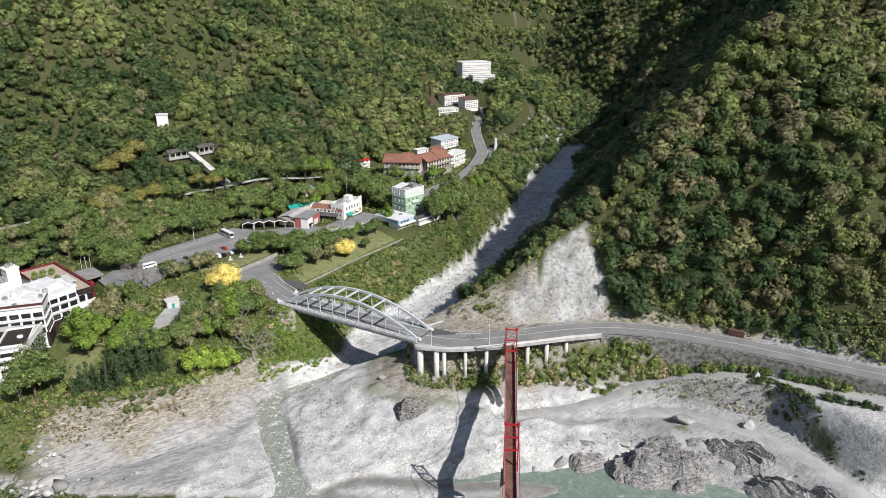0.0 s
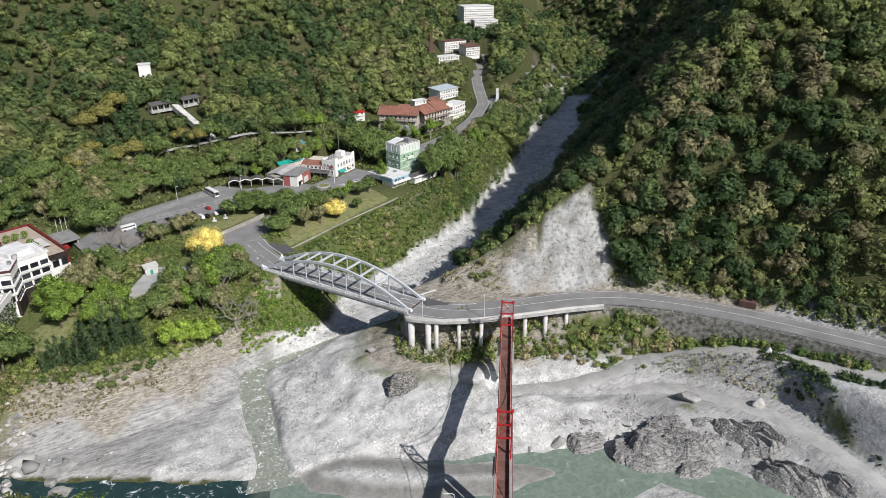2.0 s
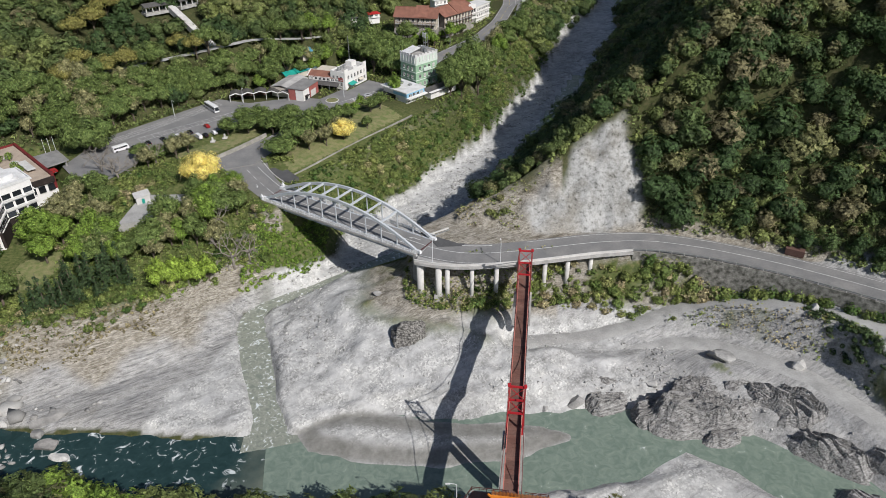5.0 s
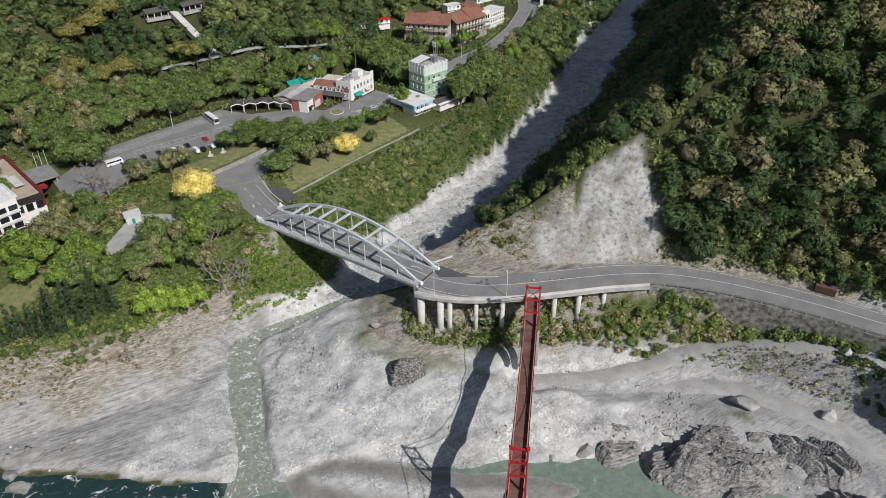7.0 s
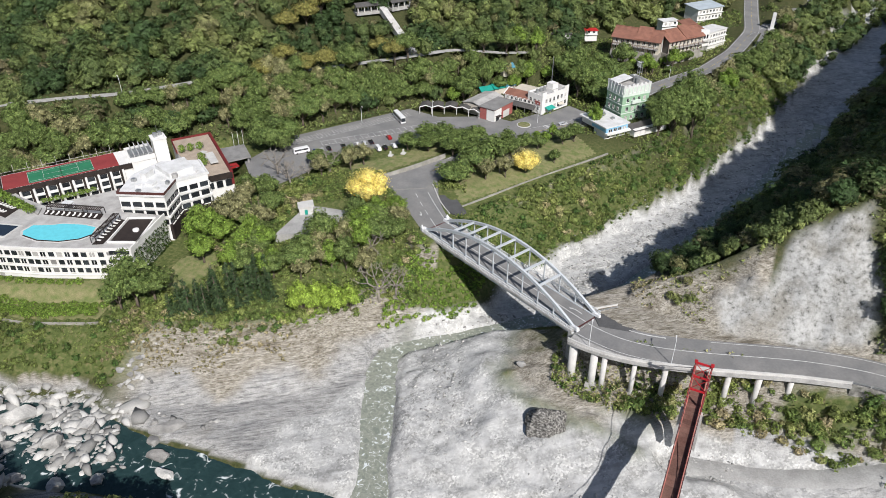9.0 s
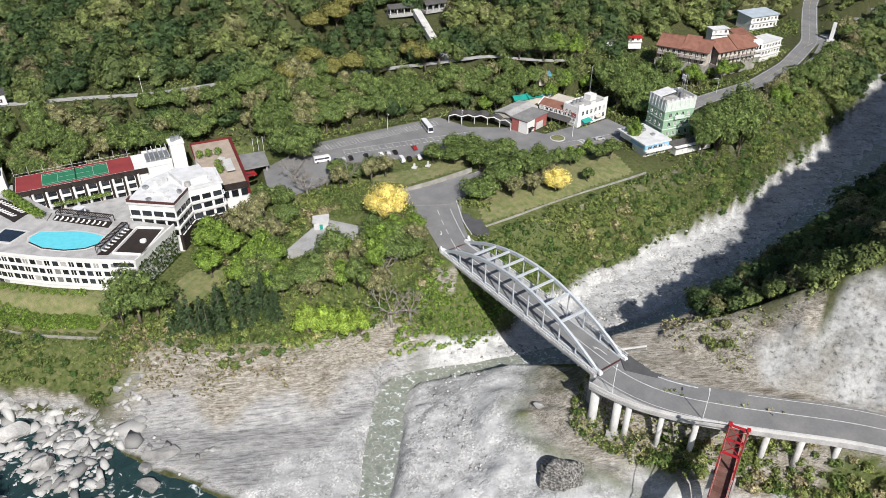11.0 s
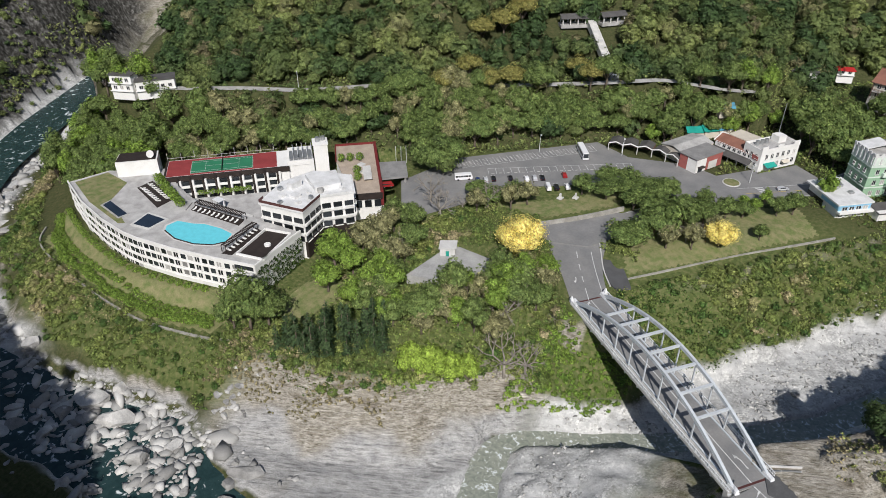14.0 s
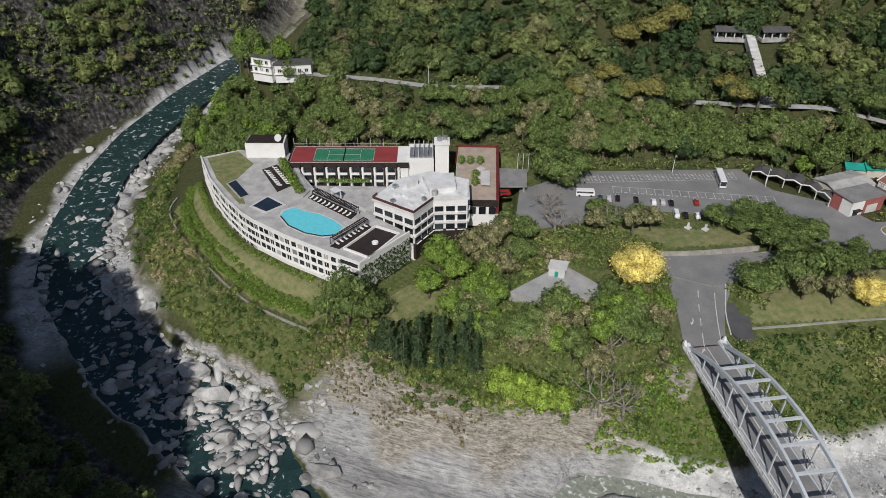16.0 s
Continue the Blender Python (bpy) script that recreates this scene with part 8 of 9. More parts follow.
YARD = [(-119, 226), (-120, 209), (-112, 212), (-102, 221.4), (-95.4, 232.6), (-101, 239), (-116, 236)]


def scatter(kind, poly, gap, size, group, seed):
    rng = np.random.default_rng(seed)
    xs, ys = [p[0] for p in poly], [p[1] for p in poly]
    gx_, gy_ = np.meshgrid(np.arange(min(xs), max(xs), gap), np.arange(min(ys), max(ys), gap))
    x = (gx_ + rng.uniform(-0.4, 0.4, gx_.shape) * gap).ravel()
    y = (gy_ + rng.uniform(-0.4, 0.4, gx_.shape) * gap).ravel()
    ok = inside(x, y, poly) > 0
    for rows in (ROAD_TOWN, ROAD_BRANCH, ROAD_LOWER):
        ok &= along(x, y, [p[:2] for p in rows])[0] > 6
    ok &= np.hypot(x - 66, y - 502) > 13
    for a, b in zip(x[ok], y[ok]):
        if float(inside(np.array([a]), np.array([b + 6.0]), YARD)[0]) > -1.5 or float(inside(np.array([a]), np.array([b + 11.0]), YARD)[0]) > 0 or float(inside(np.array([a]), np.array([b]), YARD)[0]) > -2.5:
            continue
        if all(math.hypot(a - p, b - q) > 2.0 * s + 0.4 for p, q, s in PLANTED):
            plant(kind if isinstance(kind, str) else kind[int(rng.integers(len(kind)))], float(a), float(b), size * rng.uniform(0.75, 1.2), group)


scatter(("broad", "broad", "broad", "olive"), [(-186, 281), (-160, 290), (-112, 338), (-98, 350), (-98, 364), (-118, 345), (-150, 319), (-196, 291)], 5.0, 1.15, "trees above the parking ground", 9)
lane = shifted(ROAD_HILL, -5.0)
for (ax_, ay_, _), (bx_, by_, _) in zip(lane[4:], lane[5:]):
    m_ = int(math.hypot(bx_ - ax_, by_ - ay_) / 6.0)
    for k in range(m_):
        plant("olive" if (k * 7 + int(ax_)) % 5 == 0 else "broad", ax_ + (bx_ - ax_) * k / m_, ay_ + (by_ - ay_) * k / m_, 0.95, "trees below the hill lane")
scatter("pine", [(-141, 165), (-128, 180), (-112, 192), (-104, 188), (-112, 174), (-125, 165)], 3.6, 1.0, "conifers on the bank", 1)
scatter(("bright", "broad", "olive"), [(-132, 186), (-128, 206), (-112, 214), (-92, 230), (-82, 238), (-72, 226), (-84, 204), (-104, 192), (-112, 190)], 4.8, 0.95, "trees on the bank", 2)
scatter(("broad", "olive"), [(-152, 212), (-134, 206), (-122, 214), (-128, 236), (-146, 234)], 6.0, 0.8, "trees beside the hotel", 3)
scatter(("broad", "olive", "broad"), [(-262, 224), (-242, 212), (-214, 243), (-200, 262), (-188, 276), (-158, 288), (-164, 296), (-192, 286), (-232, 246), (-258, 238)], 6.0, 1.0, "trees behind the hotel", 4)
scatter(("broad", "broad", "bright"), [(-340, 262), (-322, 218), (-296, 182), (-268, 180), (-250, 206), (-255, 224), (-285, 242)], 6.4, 1.05, "trees at the bend of the gorge", 5)
scatter(("broad", "olive"), [(30, 374), (52, 424), (70, 478), (84, 540), (76, 548), (60, 480), (40, 425), (28, 392)], 7.0, 1.1, "trees along the valley road", 6)
scatter(("broad", "bright"), [(-30, 402), (-20, 412), (8, 420), (24, 440), (30, 462), (24, 462), (4, 432), (-24, 434), (-34, 430)], 7.5, 0.55, "trees round the guest houses", 7)
scatter(("broad", "bright"), [(-98, 340), (-84, 346), (-80, 356), (-60, 374), (-52, 392), (-62, 400), (-84, 376), (-100, 356)], 6.5, 1.0, "trees behind the station", 8)
for rows in KINDS.values():
    for t in rows:
        for o in (*t.children_recursive, t):
            bpy.data.objects.remove(o)


def shrubs(name, label, area, gap, low, high, material, seed, size, tint=(0.1, 0.8)):
    """Low growth as one joined mesh over an area told by a test on x, y, z."""
    rng = np.random.default_rng(seed)
    x0, x1, y0, y1, test = area
    xs, ys = np.meshgrid(np.arange(x0, x1, gap), np.arange(y0, y1, gap))
    x = (xs + rng.uniform(-0.5, 0.5, xs.shape) * gap).ravel()
    y = (ys + rng.uniform(-0.5, 0.5, xs.shape) * gap).ravel()
    z = height(x, y)
    nse = fbm(x, y, 16, 4, seed + 200)
    ok = test(x, y, z, nse) & ((along(x, y, [(-70, 234.5), (-2, 188.5)])[0] > 8.5) | (z < -9))
    x, y, z, nse = x[ok], y[ok], z[ok], nse[ok]
    hgt = low + (high - low) * np.clip(nse + 0.5 + rng.normal(0, 0.2, len(x)), 0, 1)
    vs, ns, ss, ts, us = [], [], [], [], []
    for q in (0.3, 0.6, 0.85, 1.0):
        c = np.stack([x + rng.normal(0, 0.35 * gap, len(x)), y + rng.normal(0, 0.35 * gap, len(x)), z + hgt * q], 1)
        n = rng.normal(0, 0.5, c.shape) + np.array([0.1, -0.25, 0.8])
        n /= np.linalg.norm(n, axis=1)[:, None]
        vs.append(c)
        ns.append(n)
        u = 0.55 * n + rng.normal(0, 0.22, c.shape) + np.array([0.0, -0.1, 0.45])
        us.append(u / np.linalg.norm(u, axis=1)[:, None])
        ss.append(0.72 * size * rng.uniform(0.6, 1.4, len(x)) * (1.1 - 0.3 * q))
        ts.append(np.clip(tint[0] + (tint[1] - tint[0]) * (nse + 0.5) + rng.normal(0, 0.12, len(x)), 0, 1))
    v, f = clump_mesh(np.concatenate(vs), np.concatenate(ns), np.concatenate(ss), rng)
    return tagged(tri_object(name, v, f, material, np.repeat(np.concatenate(ts), 3), soft=np.repeat(np.concatenate(us), 3, 0)), label, "shrubs", kind="stuff")


shrubs("bank_shrubs", "dense green shrubs and creepers covering the steep bank", (-60, 100, 236, 560, lambda x, y, z, n: (inside(x, y, TERRACE) < 0.5) & (inside(x, y, TERRACE) > -32) & (z > along(x, y, VALLEY)[1] + 3 + 3 * n) & (inside(x, y, HILL_EAST) < -2)), 1.15, 0.4, 2.2, LEAF_BANK, 31, 0.5, (0.0, 0.9))
shrubs("bank_shrubs", "green and dry shrubs on the bank below the hotel", (-330, -64, 128, 236, lambda x, y, z, n: (inside(x, y, TERRACE) < 3) & (inside(x, y, GARDEN) < -0.5) & (z > -18 + 5 * n) & ((x < -142) | (z > -14 + 6 * n) | (x > -84) & (z > -20 + 6 * n)) & (inside(x, y, NEAR) < 0)), 1.15, 0.3, 1.7, LEAF_BANK, 32, 0.42, (0.05, 0.95))
shrubs("terrace_shrubs", "low undergrowth between the trees of the terrace", (-160, -62, 160, 262, lambda x, y, z, n: (inside(x, y, TERRACE) > 0) & (n > -0.28) & (inside(x, y, HOTEL_YARD) < -2) & (along(x, y, [p[:2] for p in ROAD_JUNCTION])[0] > 8.5) & (inside(x, y, BAY) < -0.5) & (inside(x, y, PARKING) < -2) & (along(x, y, [p[:2] for p in ROAD_TOWN])[0] > 6.5) & ~((x > -152) & (x < -136) & (y > 178) & (y < 200)) & (inside(x, y, [(-121, 226), (-117.5, 213.5), (-107, 221.5), (-98, 235.5), (-103, 240), (-113, 236)]) < 0.5) & (along(x, y, [(-65.9, 231.6), (-5.3, 190.7)])[0] > 8)), 1.3, 0.3, 1.8, LEAF_BANK, 33, 0.75, (0.0, 0.85))
shrubs("road_bank_shrubs", "bushes and dry scrub below the road's edge", (-12, 170, 120, 190, lambda x, y, z, n: (inside(x, y, BENCH) < -0.5) & (inside(x, y, BENCH) > -14) & (z > -19) & (n > -0.12) & (along(x, y, [p[:2] for p in TRACK])[0] > 3.4) & (along(x, y, [(15, 90), (27, 176)])[0] > 3)), 1.1, 0.4, 2.6, LEAF_BANK, 34, 0.65, (0.1, 1.0))
shrubs("scree_scrub", "thin dry scrub over the scree beside the road", (-4, 100, 194, 236, lambda x, y, z, n: (inside(x, y, HILL_EAST) > 0.5) & (inside(x, y, HILL_EAST) < 14) & (n > 0.0) & (inside(x, y, SCAR) < -2)), 1.2, 0.3, 1.2, LEAF_BANK, 35, 0.55, (0.3, 1.2))
shrubs("slope_undergrowth", "scrub and low growth at the foot of the mountain", (40, 260, 100, 260, lambda x, y, z, n: (inside(x, y, HILL_EAST) > 0.6) & (inside(x, y, HILL_EAST) < 22) & (inside(x, y, SCAR) < -1.5)), 1.5, 0.5, 2.8, LEAF_WOOD, 45, 1.0, (0.25, 1.0))
shrubs("hill_undergrowth", "undergrowth at the foot of the woods", (-330, 60, 214, 480, lambda x, y, z, n: (inside(x, y, HILL_WEST) > -8) & (inside(x, y, HILL_WEST) < 40) & (along(x, y, [p[:2] for p in ROAD_HILL])[0] > 2.8) & (along(x, y, STAIR_LINE)[0] > 3.2) & (inside(x, y, PARKING) < -1) & (inside(x, y, HOTEL_YARD) < -4) & (along(x, y, [p[:2] for p in ROAD_TOWN])[0] > 6)), 2.0, 0.5, 2.6, LEAF_WOOD, 36, 1.1, (0.2, 0.8))
shrubs("town_green", "grass and shrubs between the town's houses", (-60, 90, 330, 560, lambda x, y, z, n: (inside(x, y, TERRACE) > 0) & (inside(x, y, HILL_WEST) < -2) & (along(x, y, [p[:2] for p in ROAD_TOWN])[0] > 6.5) & (along(x, y, [p[:2] for p in ROAD_BRANCH])[0] > 5) & (along(x, y, [p[:2] for p in ROAD_LOWER])[0] > 4) & (inside(x, y, PARKING) < -1) & (inside(x, y, PLAZA) < -0.5) & (n > -0.25)), 1.9, 0.2, 1.8, LEAF_BANK, 37, 0.9, (0.0, 0.8))
shrubs("gorge_scrub", "scrub clinging to the gorge's rock walls", (-470, -255, 30, 330, lambda x, y, z, n: (inside(x, y, GORGE) > 6) & (n > 0.02)), 2.6, 0.5, 3.0, LEAF_WOOD, 38, 1.3, (0.1, 0.9))
shrubs("near_bank_scrub", "scrub on the near river bank", (-110, 90, 60, 108, lambda x, y, z, n: (inside(x, y, NEAR) > 6) & (n > -0.1) & (np.hypot(x - 9, y - 78) > 15)), 1.8, 0.4, 2.2, LEAF_BANK, 39, 0.9, (0.0, 0.8))


def bushes(name, label, area, gap, low, high, material, seed, tint=(0.1, 0.8), cards=46, flat=0.75):
    """Rounded bushes of leaf sprays, joined over an area told by a test on x, y, z."""
    rng = np.random.default_rng(seed)
    x0, x1, y0, y1, test = area
    xs, ys = np.meshgrid(np.arange(x0, x1, gap), np.arange(y0, y1, gap))
    x = (xs + rng.uniform(-0.5, 0.5, xs.shape) * gap).ravel()
    y = (ys + rng.uniform(-0.5, 0.5, xs.shape) * gap).ravel()
    z = height(x, y)
    nse = fbm(x, y, 18, 4, seed + 300)
    ok = test(x, y, z, nse) & ((along(x, y, [(-70, 234.5), (-2, 188.5)])[0] > np.where(z < -2, 4.5, 9)) | (z < -5))
    vs, fs, ns, ts, at = [], [], [], [], 0
    for a, b, c, q in zip(x[ok], y[ok], z[ok], nse[ok]):
        r = low + (high - low) * min(1, max(0, q + 0.4 + rng.normal(0, 0.28)))
        v, f, n = leafy(rng, (a, b, c + 0.35 * r), r, r * flat * rng.uniform(0.8, 1.3), cards, r * 0.24, 0.4)
        vs.append(v)
        fs.append(f + at)
        ns.append(n)
        ts.append(np.full(len(v), min(1, max(0, tint[0] + (tint[1] - tint[0]) * (q + 0.5) + rng.normal(0, 0.2)))))
        at += len(v)
    return tagged(tri_object(name, np.concatenate(vs), np.concatenate(fs), material, np.concatenate(ts), soft=np.concatenate(ns)), label, "bushes", kind="stuff")


bushes("bank_bushes", "dense bushes and creepers on the steep valley bank", (-62, 100, 236, 520, lambda x, y, z, n: (inside(x, y, TERRACE) < 1.0) & (inside(x, y, TERRACE) > -30) & (z > along(x, y, VALLEY)[1] + 4 + 4 * n) & (inside(x, y, HILL_EAST) < -2) & (n > -0.35)), 2.3, 0.8, 2.9, LEAF_BANK, 41, (0.0, 0.8))
bushes("bank_bushes", "mixed bushes on the bank below the hotel", (-330, -64, 134, 236, lambda x, y, z, n: (inside(x, y, TERRACE) < 2) & (inside(x, y, GARDEN) < -1) & (z > np.where(x < -140, -22.5, -17) + 6 * n) & ((x < -145) | (z > -14 + 7 * n) | (x > -84) & (z > -19 + 6 * n)) & (n > -0.3) & (inside(x, y, NEAR) < 0)), 2.4, 0.7, 2.6, LEAF_BANK, 42, (0.0, 0.95))
bushes("bank_growth", "fresh green herbs and low bushes beside the bridge's end", (-104, -46, 176, 236, lambda x, y, z, n: (inside(x, y, TERRACE) < 1.5) & (inside(x, y, GRAVEL) < -4) & (along(x, y, BROOK)[0] > 6) & (z > np.where(x < -75, -13, -23) + 5 * n)), 1.25, 0.5, 1.5, LEAF_BRIGHT, 49, (0.0, 0.9), 34, 0.9)
bushes("shelf_scrub", "dry brown scrub and grass tufts over the rock shelf", (-152, -74, 134, 186, lambda x, y, z, n: (inside(x, y, TERRACE) < 0.5) & (z > -20 + 8 * n) & (z < -9) & (n > -0.2)), 1.15, 0.3, 0.9, LEAF_DRY, 50, (0.0, 1.0), 26, 0.9)
bushes("terrace_bushes", "bushes between the trees of the terrace", (-160, -64, 160, 262, lambda x, y, z, n: (inside(x, y, TERRACE) > 1) & (n > -0.2) & (inside(x, y, HOTEL_YARD) < -2) & (along(x, y, [p[:2] for p in ROAD_JUNCTION])[0] > 10) & (inside(x, y, BAY) < -1.5) & (inside(x, y, PARKING) < -3) & (along(x, y, [p[:2] for p in ROAD_TOWN])[0] > 8) & ~((x > -152) & (x < -134) & (y > 176) & (y < 200)) & (inside(x, y, YARD) < -1.5) & (inside(x, y + 4, YARD) < 0) & (along(x, y, [(-65.9, 231.6), (-5.3, 190.7)])[0] > 9)), 2.6, 0.7, 2.2, LEAF_BANK, 43, (0.0, 0.95))
bushes("road_bank_bushes", "bushes and dry scrub clinging below the road", (-12, 84, 150, 190, lambda x, y, z, n: (inside(x, y, BENCH) < -0.8) & (inside(x, y, BENCH) > -13) & (z > -20) & (z < -4.5) & (x < 82) & (n > -0.42) & (along(x, y, [p[:2] for p in TRACK])[0] > 3.6) & (along(x, y, [(15, 90), (27, 176)])[0] > 4)), 2.1, 0.7, 2.9, LEAF_BANK, 44, (0.1, 1.1))
bushes("scar_bushes", "low trees and bushes along the ridge above the rock face", (-4, 90, 204, 300, lambda x, y, z, n: (inside(x, y, HILL_EAST) > 5) & (inside(x, y, HILL_EAST) < 30) & (x < 66) & (n > -0.08) & (inside(x, y, SCAR) < -2)), 3.0, 1.0, 3.0, LEAF_WOOD, 46, (0.3, 1.0))
bushes("slope_bushes", "bushes filling the gaps of the mountain woods", (44, 250, 110, 330, lambda x, y, z, n: (inside(x, y, HILL_EAST) > 8) & (inside(x, y, HILL_EAST) < 95) & (inside(x, y, SCAR) < -2)), 4.6, 1.4, 3.0, LEAF_WOOD, 52, (0.1, 0.8), 36, 1.0)
bushes("roadside_bushes", "dark bushes at the foot of the mountain beside the road", (84, 200, 110, 200, lambda x, y, z, n: (inside(x, y, HILL_EAST) > 1.5) & (inside(x, y, HILL_EAST) < 10) & (n > -0.25)), 2.6, 1.1, 2.8, LEAF_WOOD, 53, (0.0, 0.7), 40, 1.1)
# scrub in the dark needle colour, which also carries the scarp face's shade
bushes("track_scrub", "dark scrub on the edge above the rock shelf", (84, 172, 84, 176, lambda x, y, z, n: ((along(x, y, UPPER[1:8])[0] < 2.4) & (n > -0.3)) | ((along(x, y, [(136, 139.5), (141, 135.5), (147, 130.5)])[0] < 2.2)) | (np.hypot(x - 131.5, y - 125.5) < 2.4) | ((along(x, y, [p[:2] for p in TRACK])[0] > 4) & (along(x, y, [p[:2] for p in TRACK_LOW])[0] > 5) & (inside(x, y, UPPER) < -2) & (y > 158) & (x < 119) & (n > 0.38))), 1.4, 0.5, 1.7, LEAF_PINE, 47, (0.2, 1.0))
bushes("wall_bushes", "green and brown bushes leaning on the road's retaining wall", (70, 150, 134, 186, lambda x, y, z, n: (along(x, y, [p[:2] for p in EDGE])[0] < np.where(x < 90, 4, 1.8)) & (along(x, y, [p[:2] for p in EDGE])[0] > 0.6) & (along(x, y, [p[:2] for p in ROAD_EAST])[0] > 7.3) & (z < -2.5) & (n > -0.4 + 0.005 * (x - 90)) & (along(x, y, [p[:2] for p in TRACK])[0] > 2.4)), 1.3, 1.3, 3.0, LEAF_BANK, 58, (0.0, 1.0), 60, 1.25)
bushes("gorge_bushes", "dark bushes clinging to the walls of the gorge", (-450, -90, 60, 320, lambda x, y, z, n: ((inside(x, y, GORGE) > 4) | (inside(x, y, NEAR) > 5)) & (z > -22) & (n > -0.12) & (x < -95)), 3.6, 1.0, 3.0, LEAF_WOOD, 48, (0.0, 0.8), 40)

# clipped hedge bushes along the hotel garden, ivy on its end wall, roof plants
hedge_rng = random.Random(6)
bush = None
for k in range(58):
    u = k / 57
    rows = [(-259, 168.5), (-250, 160.5), (-234, 155.5), (-205, 153.5), (-183, 155), (-163, 162)]
    q = u * (len(rows) - 1)
    i = min(int(q), len(rows) - 2)
    x = rows[i][0] + (rows[i + 1][0] - rows[i][0]) * (q - i)
    y = rows[i][1] + (rows[i + 1][1] - rows[i][1]) * (q - i)
    if bush is None:
        bush = thing("garden_bush", Matrix(), "yellow-green clipped garden bush along the lawn", "bush", "bushes along the hotel garden")
        c, n, s = crown_parts(tree_rng, 1.9, 1.5, 240, 0.32, 0.25)
        v, f = clump_mesh(c + np.array([0, 0, 0.9]), n, s, tree_rng)
        o = tri_object("leaves", v, f, LEAF_BRIGHT, np.repeat(tree_rng.uniform(0.2, 0.9, len(v) // 3), 3))
        o.parent = bush
        part("stem", Geo().tube([(0, 0, -0.3), (0, 0, 1.0)], 0.12, 6), BARK, bush)
        bush.matrix_basis = pose(x, y, ground_z(x, y))
    else:
        copy_thing(bush, pose(x, y + hedge_rng.uniform(-0.8, 0.8), ground_z(x, y), 0, 0, hedge_rng.uniform(0, 360)) @ Matrix.Diagonal((1, 1, hedge_rng.uniform(0.7, 1.2), 1)))

for (ax_, ay_), (bx_, by_) in zip(FACE[:-2], FACE[1:-1]):
    m_ = max(1, int(math.hypot(bx_ - ax_, by_ - ay_) / 3.1))
    for k in range(m_):
        x, y = ax_ + (bx_ - ax_) * k / m_, ay_ + (by_ - ay_) * k / m_ - 3.0
        copy_thing(bush, pose(x, y, ground_z(x, y), 0, 0, 50 * k) @ Matrix.Diagonal((0.75, 0.75, hedge_rng.uniform(0.5, 0.9), 1)))
for (ax_, ay_), (bx_, by_) in zip(GARDEN[1:5], GARDEN[2:6]):
    m_ = max(1, int(math.hypot(bx_ - ax_, by_ - ay_) / 3.4))
    for k in range(m_):
        x, y = ax_ + (bx_ - ax_) * (k + 0.5) / m_, ay_ + (by_ - ay_) * (k + 0.5) / m_ + 6.2
        copy_thing(bush, pose(x, y, ground_z(x, y), 0, 0, 70 * k) @ Matrix.Diagonal((0.9, 0.9, hedge_rng.uniform(0.6, 1.0), 1)))


def pergola(a, b, depth, n):
    """A dark slatted sun roof on slim posts, from a to b, reaching back by depth."""
    a, b = Vector((*a, 0)), Vector((*b, 0))
    d = (b - a).normalized()
    r = Vector((-d.y, d.x, 0)) * depth
    p = thing("pergola", Matrix(), "dark slatted timber pergola over the sun loungers", "pergola", "pergolas on the roof deck")
    for o in (a, a + r):
        part("beam", Geo().beam(o + Vector((0, 0, 7.2)), o + (b - a) + Vector((0, 0, 7.2)), 0.2, 0.25), DARK_TIMBER, p)
        for k in range(4):
            q = o.lerp(o + (b - a), k / 3)
            part("post", Geo().beam(q + Vector((0, 0, 4.85)), q + Vector((0, 0, 7.2)), 0.18, 0.18), DARK_TIMBER, p)
    for k in range(n):
        q = a.lerp(b, (k + 0.5) / n)
        part("slat", Geo().beam(q - r * 0.12 + Vector((0, 0, 7.4)), q + r * 1.12 + Vector((0, 0, 7.4)), 0.42, 0.1), DARK_TIMBER, p)


pergola((-202.6, 191.2), (-181.4, 194.6), 2.2, 26)
pergola((-170.6, 178.6), (-173.6, 194.6), 1.8, 20)


def ivy(a, b, z0, z1, cards, seed):
    rng = np.random.default_rng(seed)
    a, b = np.array(a), np.array(b)
    t = rng.random(cards)
    nrm = np.array([(b - a)[1], -(b - a)[0], 0.0])
    nrm /= np.linalg.norm(nrm)
    c = np.zeros((cards, 3))
    c[:, :2] = a + (b - a) * t[:, None]
    c[:, 2] = z0 + (z1 - z0) * rng.random(cards) ** 1.2
    c += nrm * rng.uniform(0.05, 0.5, cards)[:, None]
    n = nrm + rng.normal(0, 0.35, (cards, 3))
    n /= np.linalg.norm(n, axis=1)[:, None]
    v, f = clump_mesh(c, n, rng.uniform(0.3, 0.6, cards), rng)
    return tagged(tri_object("ivy", v, f, IVY_MAT, np.repeat(rng.uniform(0, 1, cards), 3)), "dark ivy hanging over the hotel's end wall", "ivy")


ivy((-156.6, 178.8), (-160.0, 201.6), -7, 3.6, 900, 3)
for k in range(9):
    x, y = -231 + 2.9 * k, 195.8 - 0.9 * k
    copy_thing(bush, pose(x, y, 5.0, 0, 0, 40 * k) @ Matrix.Diagonal((1.0, 1.0, 1.4, 1)))
for k in range(9):
    x, y = -219 + 1.5 * k, 205 + 1.7 * k
    copy_thing(bush, pose(x, y, -1.2, 0, 0, 40 * k) @ Matrix.Diagonal((0.7, 0.7, 0.8, 1)))
for x, y in ((-184, 248), (-181.5, 250.5), (-178.8, 253.2), (-172, 244), (-168, 240)):
    copy_thing(bush, pose(x, y, 5.7, 0, 0, 0) @ Matrix.Diagonal((0.8, 0.8, 1.6, 1)))
